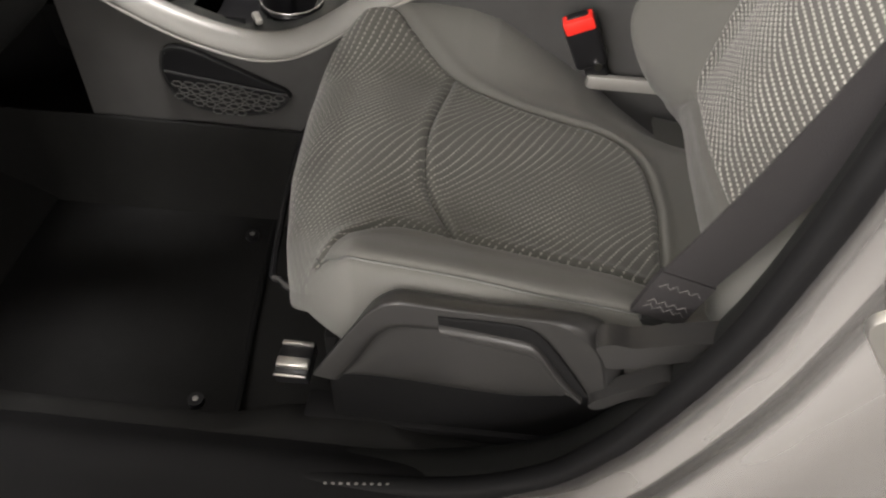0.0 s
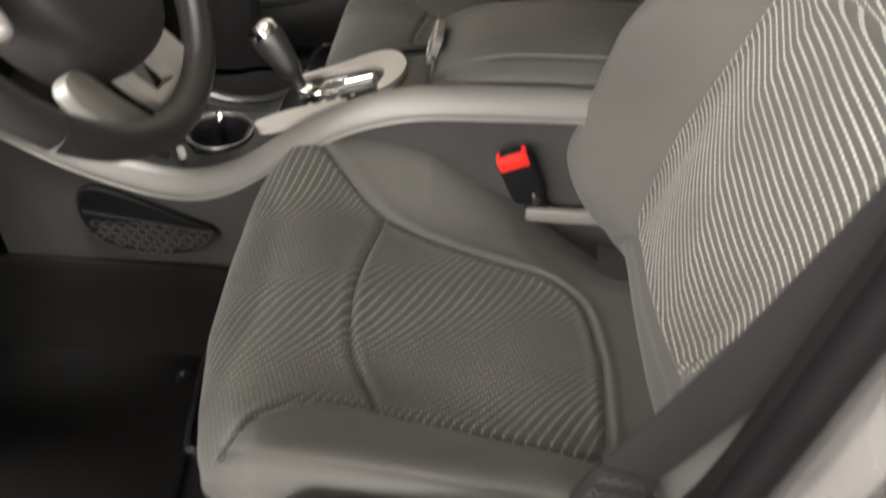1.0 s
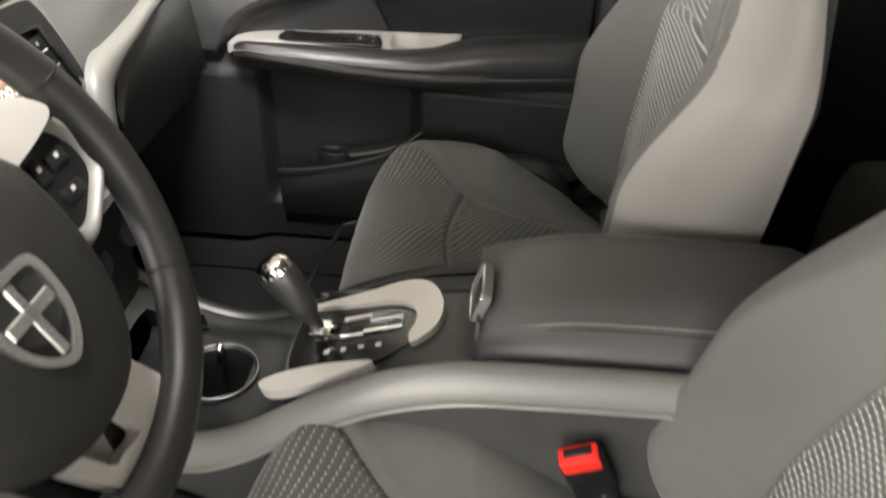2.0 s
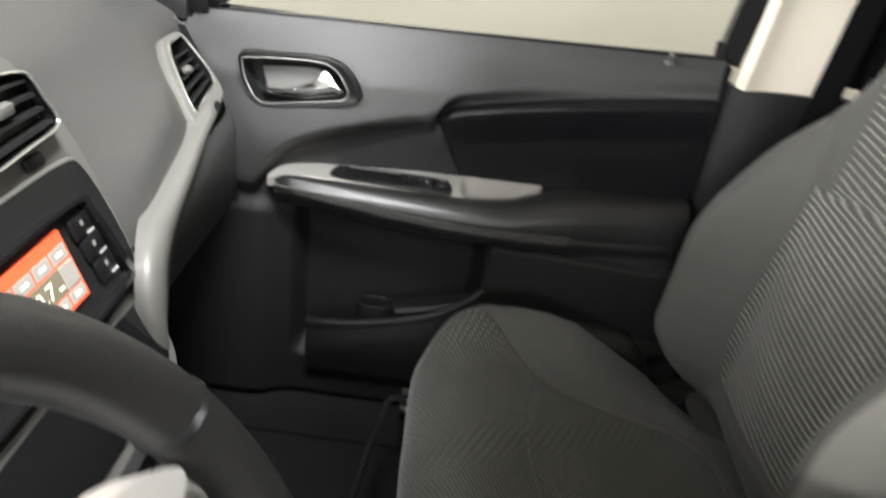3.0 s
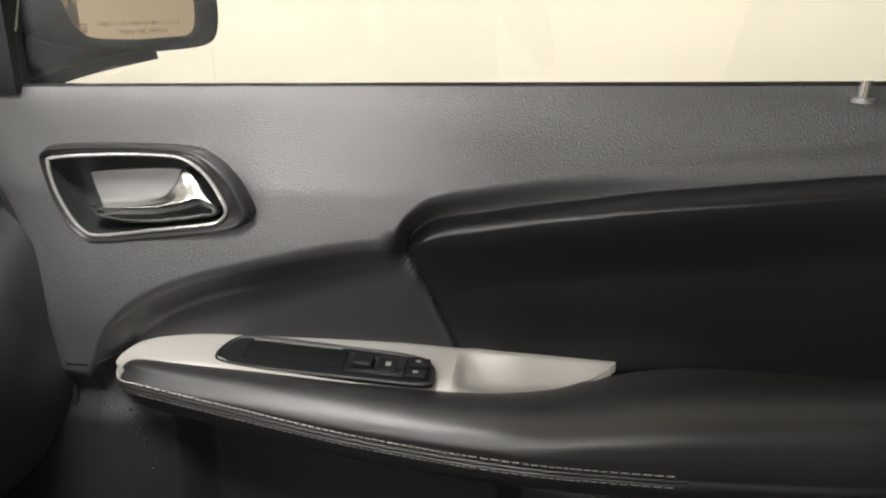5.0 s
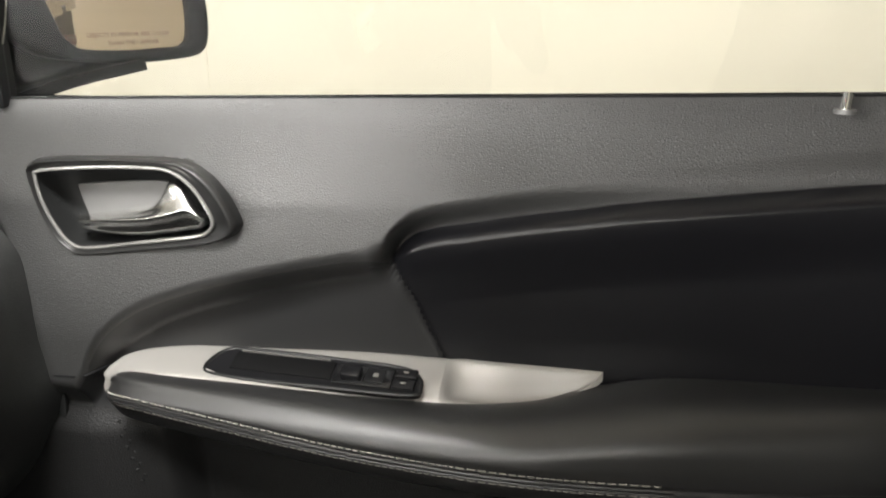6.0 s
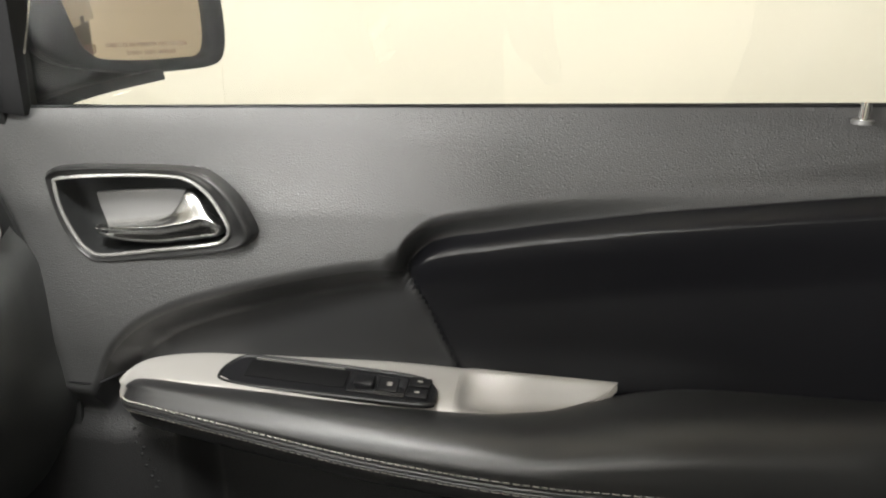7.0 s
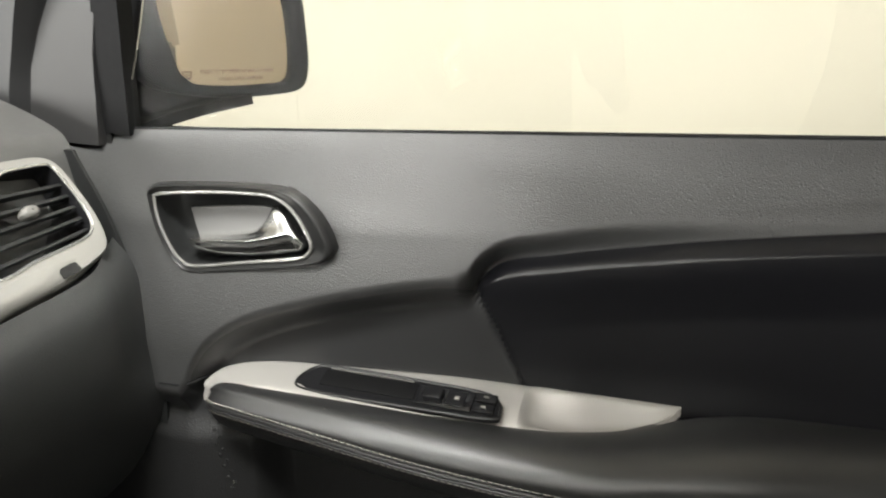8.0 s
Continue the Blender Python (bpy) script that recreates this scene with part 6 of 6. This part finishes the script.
part("top_pad", skin("t", [dash_net(x) for x in (-0.70, -0.58, -0.45, -0.3, -0.18, -0.08, 0.0, 0.08, 0.18, 0.3, 0.42, 0.52, 0.60, 0.66)], 5, 5), VINYL, dash, "dark grained soft top pad")
low_net = [[(x, 0.515 - 0.06 * math.exp(-(x / 0.22) ** 2) * 0.9, 0.65), (x, 0.495 - 0.05 * math.exp(-(x / 0.22) ** 2), 0.615), (x, 0.505 - 0.03 * math.exp(-(x / 0.22) ** 2), 0.56), (x, 0.53, 0.50), (x, 0.585, 0.40), (x, 0.70, 0.33), (x, 0.95, 0.34)] for x in (-0.70, -0.5, -0.3, -0.17)]
part("knee_panel", skin("t", low_net, 5, 5), HARD, dash, "dark plastic knee panel")
low_net = [[(x, 0.505 - k * 0.06, 0.63 + b), (x, 0.493 - k * 0.05, 0.60 + b), (x, 0.50 - k * 0.03, 0.55), (x, 0.525, 0.48), (x, 0.585, 0.38), (x, 0.70, 0.31), (x, 0.95, 0.33)] for x, k, b in ((0.165, 1.0, -0.03), (0.25, 0.5, 0.0), (0.36, 0.15, 0.005), (0.48, 0.0, 0.01), (0.56, -0.1, 0.015), (0.61, -0.55, 0.02), (0.652, -1.0, 0.02))]
part("glove_box", skin("t", low_net, 5, 5), DASHSIDE, dash, "black glove box front")
part("end_cap", skin("t", [[(0.655, 1.05, z), (0.655, 0.75, z), (0.655, 0.60 - 0.02 * k, z)] for z, k in ((0.30, 2), (0.5, 4), (0.65, 2), (0.73, 0))], 4, 4, thick=0.004), HARD, dash, "dark end cap")

# silver band from the outer vent down beside the centre stack
band = [((0.470, 0.530, 0.656), (0.604, 0.534, 0.654)), ((0.465, 0.524, 0.657), (0.560, 0.522, 0.643)), ((0.450, 0.5145, 0.659), (0.475, 0.5067, 0.6405)), ((0.38, 0.4998, 0.660), (0.39, 0.489, 0.642)), ((0.30, 0.483, 0.662), (0.31, 0.472, 0.642)), ((0.22, 0.466, 0.667), (0.247, 0.459, 0.642)), ((0.175, 0.4545, 0.671), (0.203, 0.449, 0.640)), ((0.130, 0.438, 0.670), (0.160, 0.438, 0.634)), ((0.109, 0.431, 0.655), (0.138, 0.4315, 0.612)), ((0.104, 0.430, 0.626), (0.131, 0.430, 0.582)), ((0.110, 0.431, 0.588), (0.135, 0.432, 0.53)), ((0.122, 0.436, 0.545), (0.145, 0.438, 0.475)), ((0.128, 0.45, 0.47), (0.15, 0.455, 0.42)), ((0.12, 0.475, 0.4), (0.147, 0.485, 0.37))]
rows = []
for a, b in band:
    a, b = Vector(a), Vector(b)
    mid_ = (a + b) / 2 + Vector((0.0, -0.006, 0.004))
    rows.append([a + Vector((0, 0.014, -0.001)), a, mid_, b, b + Vector((0, 0.016, -0.003))])
part("trim_band", skin("t", rows, 4, 6), SILVER, dash, "satin silver trim band")


# air vents
def vent(corners, depth, slats, label):
    """A framed vent; corners: top left, top right, bottom right, bottom left in the world."""
    tl_, tr, br, bl = (Vector(c) for c in corners)
    ex, ey = (tr - tl_ + br - bl) / 2, (bl - tl_ + br - tr) / 2
    n = ex.cross(ey).normalized()
    if n.y > 0:
        n = -n

    def P(u, v, w=0.0):
        return tl_ * (1 - u) * (1 - v) + tr * u * (1 - v) + br * u * v + bl * (1 - u) * v + n * w
    loop = [(0.12, 0), (0.5, -0.02), (0.88, 0), (1, 0.12), (1.0, 0.5), (1, 0.88), (0.88, 1), (0.5, 1.0), (0.12, 1), (0, 0.88), (0, 0.5), (0, 0.12)]
    lp = spline([(u, v) for u, v in loop], 3, True)
    rows = [[P(0.5 + (u - 0.5) * k, 0.5 + (v - 0.5) * k, w) for u, v in lp] for k, w in ((1.10, -0.016), (1.09, -0.004), (1.06, 0.002), (1.03, 0.003))]
    fr = part("vent_surround", skin("t", rows, 1, 3, True), SILVER, dash, label)
    part("vent_edge", tube([P(0.5 + (u - 0.5) * 1.03, 0.5 + (v - 0.5) * 1.03, 0.003) for u, v in lp], 0.0014, 6, True), SATIN, fr, "bright inner edge")
    rows = [[P(0.5 + (u - 0.5) * k, 0.5 + (v - 0.5) * k, w) for u, v in lp] for k, w in ((1.03, 0.003), (1.0, -depth * 0.6), (0.97, -depth), (0.1, -depth))]
    part("vent_duct", skin("t", rows, 1, 2, True), BLACK, fr, "black duct")
    for i in range(slats):
        v = (i + 0.6) / slats
        dn = (P(0.5, 1, 0) - P(0.5, 0, 0)).normalized()
        pts = [P(u, v, -0.001) for u in np.linspace(0.02, 0.98, 7)]
        part("slat", sweep(pts, [(-0.0014, -0.001), (0.0014, -0.001), (0.0030, 0.009), (0.0002, 0.009)], up=tuple(-n)), HARD, fr, "dark slat")
    part("vent_tab", rbox(0.018, 0.008, 0.009, 0.002, 2, Matrix.Translation(P(0.5, 0.42, 0.002))), STACK, fr, "grey tab")
    return fr


# outer vent: an opening in the upper end of the silver band
V_OPEN = [(0.545, 0.715), (0.562, 0.723), (0.585, 0.7235), (0.604, 0.723), (0.613, 0.720), (0.615, 0.706), (0.613, 0.681), (0.604, 0.669), (0.585, 0.6645), (0.534, 0.662), (0.503, 0.6585), (0.494, 0.661), (0.502, 0.675), (0.528, 0.701)]
V_OUT = [(0.533, 0.721), (0.553, 0.7300), (0.585, 0.7305), (0.607, 0.7290), (0.620, 0.7220), (0.6225, 0.705), (0.6205, 0.680), (0.610, 0.6570), (0.588, 0.6490), (0.534, 0.6420), (0.490, 0.6395), (0.470, 0.6510), (0.489, 0.6800), (0.515, 0.708)]
vo, vi = spline(V_OUT, 3, True), spline(V_OPEN, 3, True)


def v_pt(p, w):
    """A point of the vent's leaning face, w metres out of it."""
    return Vector((p[0], 0.530 + 0.87 * (p[1] - 0.655) + 0.05 * (p[0] - 0.55), p[1])) + Vector((0.03, -0.75, 0.66)) * w


fr = part("vent_surround", skin("t", [[v_pt(p, w) for p in o] for o, w in ((vo, -0.03), (vo, 0.0), (vo * 0.65 + vi * 0.35, 0.0035), (vi, 0.003))], 1, 3, True), SILVER, dash, "silver outer vent surround")
part("vent_edge", tube([v_pt(p, 0.003) for p in vi], 0.0015, 8, True), SATIN, fr, "bright inner edge")
vc = vi.mean(0)
part("vent_duct", skin("t", [[v_pt(vc + (p - vc) * k, w) for p in vi] for k, w in ((1.0, 0.003), (0.98, -0.02), (0.9, -0.032), (0.1, -0.032))], 1, 2, True), BLACK, fr, "black duct")
left, right = np.array([(0.552, 0.719), (0.494, 0.660)]), np.array([(0.616, 0.716), (0.605, 0.666)])
for i in range(5):
    k = (i + 0.75) / 5.6
    a, b = left[0] + (left[1] - left[0]) * k, right[0] + (right[1] - right[0]) * k
    pts = [v_pt(a + (b - a) * u, -0.010) for u in np.linspace(0.0, 1.0, 6)]
    part("slat", sweep(pts, [(-0.0013, -0.004), (0.0013, -0.004), (0.0035, 0.008), (0.0008, 0.008)], up=(0.03, -0.75, 0.66)), HARD, fr, "dark slat")
part("vent_tab", skin("t", [[v_pt((0.562 + r * 0.009 * math.cos(t), 0.6935 + r * 0.0042 * math.sin(t)), w) for t in np.linspace(0, 2 * math.pi, 13)[:-1]] for r, w in ((1.0, -0.004), (1.0, 0.003), (0.6, 0.006), (0.1, 0.006))], 1, 2, True), STACK, fr, "grey tab")
VB = Matrix.Translation(v_pt((0.5535, 0.6488), 0.0008)) @ Matrix.Rotation(math.radians(49), 4, "X") @ Matrix.Rotation(0.12, 4, "Z")
vb_o = spline([(-0.0085, -0.0042), (0.0085, -0.0042), (0.0100, 0.0), (0.0085, 0.0042), (-0.0085, 0.0042), (-0.0100, 0.0)], 4, True)
vb = part("vent_button", prism([tuple(p) for p in vb_o], 0.0045, 0.0012, VB), BLACK, dash, "small black button")
part("button_rim", tube([VB @ Vector((p[0] * 1.06, p[1] * 1.1, 0.0025)) for p in vb_o], 0.0007, 5, True), STACK, vb)

# centre stack
stack = thing("centre_stack", "grey centre stack with a lit touch screen and radio buttons", "control panel", (0.0, 0.47, 0.42))
E0 = Vector((0.0, 0.455, 0.655))
tilt = math.radians(20)
ux, uy = Vector((1, 0, 0)), Vector((0, math.sin(tilt), math.cos(tilt)))
un = Vector((0, -math.cos(tilt), math.sin(tilt)))
SM_ = Matrix(((ux.x, uy.x, un.x, E0.x), (ux.y, uy.y, un.y, E0.y), (ux.z, uy.z, un.z, E0.z), (0, 0, 0, 1)))
face_o = spline([(-0.123, 0.152), (-0.110, 0.176), (-0.088, 0.194), (0.0, 0.205), (0.088, 0.194), (0.110, 0.176), (0.123, 0.152), (0.136, 0.10), (0.139, 0.02), (0.134, -0.05), (0.132, -0.10), (0.10, -0.12), (0.0, -0.12), (-0.10, -0.12), (-0.132, -0.10), (-0.134, -0.05), (-0.139, 0.02), (-0.136, 0.10)], 4, True)
part("face", prism(face_o, 0.03, 0.012, SM_ @ Matrix.Translation((0, 0, -0.032)), 3), STACK, stack, "grey plastic face")
for sx in (-1, 1):
    quad = [SM_ @ Vector((x, y, 0.010)) for x, y in ((sx * 0.010, 0.186), (sx * 0.094, 0.178), (sx * 0.105, 0.134), (sx * 0.010, 0.130))]
    vent(quad, 0.011, 4, "silver centre vent surround")
fo = spline([(-0.100, 0.106), (0.0, 0.108), (0.100, 0.106), (0.122, 0.094), (0.132, 0.05), (0.133, 0.01), (0.122, -0.014), (0.0, -0.018), (-0.122, -0.014), (-0.133, 0.01), (-0.132, 0.05), (-0.122, 0.094)], 4, True)
part("bezel_line", tube([SM_ @ Vector((x, y, 0.0)) for x, y in fo], 0.0022, 6, True), SILVER, stack, "thin silver line")
part("bezel", prism(fo, 0.003, 0.001, SM_ @ Matrix.Translation((0, 0, -0.001))), HARD, stack, "dark radio bezel")
fi = spline([(-0.090, 0.080), (0.0, 0.082), (0.090, 0.080), (0.101, 0.066), (0.113, 0.010), (0.106, -0.004), (0.0, -0.006), (-0.106, -0.004), (-0.113, 0.010), (-0.101, 0.066)], 4, True)
SCM = SM_ @ Matrix.Translation((0, -0.008, 0)) @ Matrix.Diagonal((1.18, 1.0, 1.0, 1.0))
part("radio", frame_ring([tuple(p) for p in fi], [tuple(np.mean(fi, 0) + (np.array(p) - np.mean(fi, 0)) * 0.93) for p in fi], 0.010, SM_ @ Matrix.Translation((0, 0, 0.001)), 0.003), GLOSS, stack, "black radio frame")
scr = part("screen", rbox(0.098, 0.056, 0.004, 0.001, 1, SCM @ Matrix.Translation((0.0, 0.050, 0.0035))), SCREEN_RED, stack, "lit red touch screen")


def tile(x0, x1, y0, y1, material, nm, z0=0.0055):
    return part(nm, rbox(x1 - x0, y1 - y0, 0.001, 0.0003, 1, SCM @ Matrix.Translation(((x0 + x1) / 2, (y0 + y1) / 2, z0))), material, scr, smooth=False)


tile(-0.047, 0.047, 0.036, 0.056, SCREEN_DARK, "display_field")
for i in range(5):
    x0 = -0.046 + i * 0.0188
    tile(x0, x0 + 0.0172, 0.0575, 0.0685, SCREEN_PALE, "soft_key")
    tile(x0, x0 + 0.0172, 0.0250, 0.0350, SCREEN_PALE, "soft_key")
    tile(x0 + 0.005, x0 + 0.012, 0.062, 0.064, SCREEN_TEXT, "key_mark", 0.0062)
    tile(x0 + 0.005, x0 + 0.012, 0.029, 0.031, SCREEN_TEXT, "key_mark", 0.0062)
tile(0.031, 0.046, 0.0375, 0.0555, SCREEN_PALE, "soft_key", 0.0062)
words("100.7", 0.0165, SCM @ Matrix.Translation((0.002, 0.0455, 0.0062)), SCREEN_TEXT, scr, "frequency")
tile(0.024, 0.029, 0.041, 0.043, SCREEN_TEXT, "unit_mark", 0.0062)
for sx in (-1, 1):
    for i in range(3):
        cxx = sx * (0.0825 + 0.003 * i)
        part("radio_button", rbox(0.026, 0.0185, 0.006, 0.002, 2, SM_ @ Matrix.Translation((cxx, 0.060 - i * 0.0195, 0.004))), BLACK, stack, "black radio button")
        part("button_mark", rbox(0.010, 0.0012, 0.001, 0.0, m=SM_ @ Matrix.Translation((cxx + 0.006, 0.0525 - i * 0.0195, 0.0073))), PRINT, stack, smooth=False)
        part("button_symbol", rbox(0.004, 0.004, 0.001, 0.0, m=SM_ @ Matrix.Translation((cxx, 0.062 - i * 0.0195, 0.0068))), THREAD, stack, smooth=False)
for sx in (-0.075, 0.075):
    part("panel_button", rbox(0.022, 0.011, 0.006, 0.003, 2, SM_ @ Matrix.Translation((sx, 0.1175, 0.0))), BLACK, stack, "black button")
part("lower_recess", prism(spline([(-0.10, -0.028), (0.0, -0.026), (0.10, -0.028), (0.125, -0.035), (0.125, -0.07), (0.105, -0.10), (0.0, -0.104), (-0.105, -0.10), (-0.125, -0.07), (-0.125, -0.035)], 4, True), 0.002, 0.0, SM_ @ Matrix.Translation((0, 0, -0.0015))), GLOSS, stack, "black recess")
part("lower_column", skin("t", [[(-0.125, y, z), (0.0, y - 0.01, z), (0.125, y, z)] for y, z in ((0.425, 0.545), (0.44, 0.48), (0.46, 0.41), (0.455, 0.33))], 5, 5, thick=0.01), HARD, stack, "dark lower column with climate controls")
for sx in (-0.075, 0.0, 0.075):
    kz = 0.475
    part("climate_knob", prism(circle(0.020, 20), 0.018, 0.004, Matrix.Translation((sx, 0.432, kz)) @ Matrix.Rotation(math.radians(76), 4, "X")), BLACK, stack, "black climate knob")
part("knob_on_side", prism(circle(0.011, 16), 0.012, 0.003, Matrix.Translation((0.150, 0.425, 0.44)) @ Matrix.Rotation(math.radians(80), 4, "X")), CHROME, stack, "small bright knob")

# ---- steering wheel ----
WC = Vector((-0.361, 0.262, 0.747))
wt = math.radians(27.6)
wv_, wn = Vector((0, math.sin(wt), math.cos(wt))), Vector((0, -math.cos(wt), math.sin(wt)))
WM = Matrix(((1, wv_.x, wn.x, WC.x), (0, wv_.y, wn.y, WC.y), (0, wv_.z, wn.z, WC.z), (0, 0, 0, 1)))
wheel = thing("steering_wheel", "black leather steering wheel with satin silver spokes and chrome badge", "steering wheel", tuple(WC))
rim_p = [WM @ Vector((0.178 * math.cos(t), 0.178 * math.sin(t), 0)) for t in np.linspace(0, 2 * math.pi, 73)[:-1]]
part("rim", sweep(rim_p, circle(0.0155, 14, 0.0165), True, up=tuple(wn)), RIM, wheel, "black leather rim")
for a in (20, 160, 215, 325):
    t = math.radians(a)
    c = Vector((0.178 * math.cos(t), 0.178 * math.sin(t), 0))
    tg_ = Vector((-math.sin(t), math.cos(t), 0))
    part("rim_seam", tube([WM @ (c + Vector((math.cos(t) * 0.0160 * math.cos(b), math.sin(t) * 0.0160 * math.cos(b), 0.0168 * math.sin(b)))) for b in np.linspace(0, 2 * math.pi, 15)[:-1]], 0.0008, 5, True), BLACK, wheel, "sewn rim seam")
hub = []
for k, zz in ((1.0, -0.05), (1.02, -0.02), (1.0, 0.0), (0.93, 0.014), (0.75, 0.022), (0.4, 0.026), (0.05, 0.027)):
    hub.append([WM @ Vector((x * k, y * k - 0.018, zz + 0.005)) for x, y in spline([(-0.085, 0.03), (-0.078, 0.06), (-0.04, 0.072), (0.04, 0.072), (0.078, 0.06), (0.088, 0.03), (0.086, -0.02), (0.070, -0.066), (0.040, -0.096), (0.0, -0.104), (-0.040, -0.096), (-0.070, -0.066), (-0.086, -0.02)], 3, True)])
part("hub", skin("t", hub, 1, 3, True), HUB, wheel, "black hub pad")
# shield badge as plain shapes
sh_o = spline([(-0.026, 0.028), (0.0, 0.031), (0.026, 0.028), (0.028, 0.0), (0.018, -0.022), (0.0, -0.034), (-0.018, -0.022), (-0.028, 0.0)], 4, True)
BMx = WM @ Matrix.Translation((-0.002, -0.034, 0.0305))
bd = part("badge", frame_ring([tuple(p) for p in sh_o], [tuple(p * 0.82) for p in sh_o], 0.004, BMx, 0.0012), SATIN, wheel, "plain chrome shield badge")
part("badge_field", prism([tuple(p * 0.84) for p in sh_o], 0.001, 0, BMx), BLACK, bd)
part("badge_bar", rbox(0.008, 0.050, 0.003, 0.001, 1, BMx @ Matrix.Translation((0, -0.001, 0.0015))), SATIN, bd, smooth=False)
part("badge_bar", rbox(0.042, 0.009, 0.003, 0.001, 1, BMx @ Matrix.Translation((0, 0.004, 0.0015))), SATIN, bd, smooth=False)
for sx in (-1, 1):
    blade = spline([(0.060, 0.070), (0.088, 0.074), (0.130, 0.062), (0.151, 0.048), (0.153, 0.040), (0.138, 0.034), (0.108, 0.028), (0.080, 0.026), (0.060, 0.040)], 4, True)
    bl = part("spoke", prism([(sx * x, y) for x, y in blade], 0.018, 0.006, WM @ Matrix.Translation((0, 0, -0.016)), 3), PALE, wheel, "satin silver spoke blade")
    ring_o = spline([(0.098, 0.036), (0.130, 0.047), (0.150, 0.043), (0.164, 0.030), (0.173, 0.007), (0.168, -0.014), (0.146, -0.030), (0.116, -0.046), (0.098, -0.040), (0.094, 0.0)], 4, True)
    rc_ = np.array([0.134, 0.002])
    ring_i = rc_ + (ring_o - rc_) * 0.72
    rows = [[WM @ Vector((sx * p[0], p[1], zz)) for p in ring_o + (ring_i - ring_o) * k] for k, zz in ((0.0, -0.022), (-0.02, -0.010), (0.18, -0.003), (0.55, -0.002), (0.9, -0.007), (1.0, -0.012), (1.0, -0.02))]
    po = part("switch_surround", skin("t", rows, 1, 3, True), SILVER, wheel, "rounded silver switch surround")
    part("switch_field", prism([(sx * p[0], p[1]) for p in ring_i], 0.006, 0.002, WM @ Matrix.Translation((0, 0, -0.016))), BLACK, po, "black switch field")
    for dx, dy_, lx, ly in ((0.140, 0.012, 0.022, 0.012), (0.118, 0.012, 0.014, 0.018), (0.132, -0.012, 0.026, 0.011)):
        part("wheel_button", rbox(lx, ly, 0.004, 0.0018, 2, WM @ Matrix.Translation((sx * dx, dy_, -0.0095))), HARD, po, "black wheel button")
        part("button_mark", rbox(0.0042, 0.0034, 0.0006, 0.0, m=WM @ Matrix.Translation((sx * dx, dy_ + 0.002, -0.0073))), PRINT, po, smooth=False)
# lower spoke: two silver legs, a recessed web between them and open slots
leg_r = spline([(0.052, -0.092), (0.060, -0.112), (0.074, -0.150), (0.070, -0.163), (0.049, -0.173), (0.026, -0.176), (0.001, -0.173), (-0.016, -0.160), (-0.037, -0.109), (-0.044, -0.092), (-0.032, -0.092), (-0.009, -0.146), (0.004, -0.151), (0.024, -0.155), (0.029, -0.148), (0.020, -0.122), (0.012, -0.092)], 3, True)
ls = part("lower_spoke", prism([tuple(p) for p in leg_r], 0.014, 0.003, WM @ Matrix.Translation((0, 0, -0.020)), 2), PALE, wheel, "satin silver lower spoke")
part("spoke_web", prism([(-0.030, -0.092), (0.006, -0.092), (0.014, -0.124), (0.006, -0.150), (-0.010, -0.147)], 0.006, 0.001, WM @ Matrix.Translation((0, 0, -0.020))), SILVER, ls, "recessed silver web")
leg_l = spline([(-0.066, -0.092), (-0.050, -0.130), (-0.030, -0.166), (-0.040, -0.172), (-0.062, -0.164), (-0.082, -0.140), (-0.094, -0.110), (-0.090, -0.090)], 3, True)
part("side_leg", prism([tuple(p) for p in leg_l], 0.014, 0.003, WM @ Matrix.Translation((0, 0, -0.024)), 2), SILVER, ls, "satin silver side leg")
part("spoke_slot", prism([(-0.070, -0.09), (0.03, -0.09), (0.034, -0.158), (-0.045, -0.168)], 0.004, 0, WM @ Matrix.Translation((0, 0, -0.030))), BLACK, ls, "black slot floor")
part("column", skin("t", [[WM @ Vector((0.055 * math.cos(t), 0.05 * math.sin(t) - 0.01, zz)) for t in np.linspace(0, 2 * math.pi, 17)[:-1]] for zz in (-0.05, -0.12, -0.26)], 1, 3, True), HARD, wheel, "dark steering column cover")
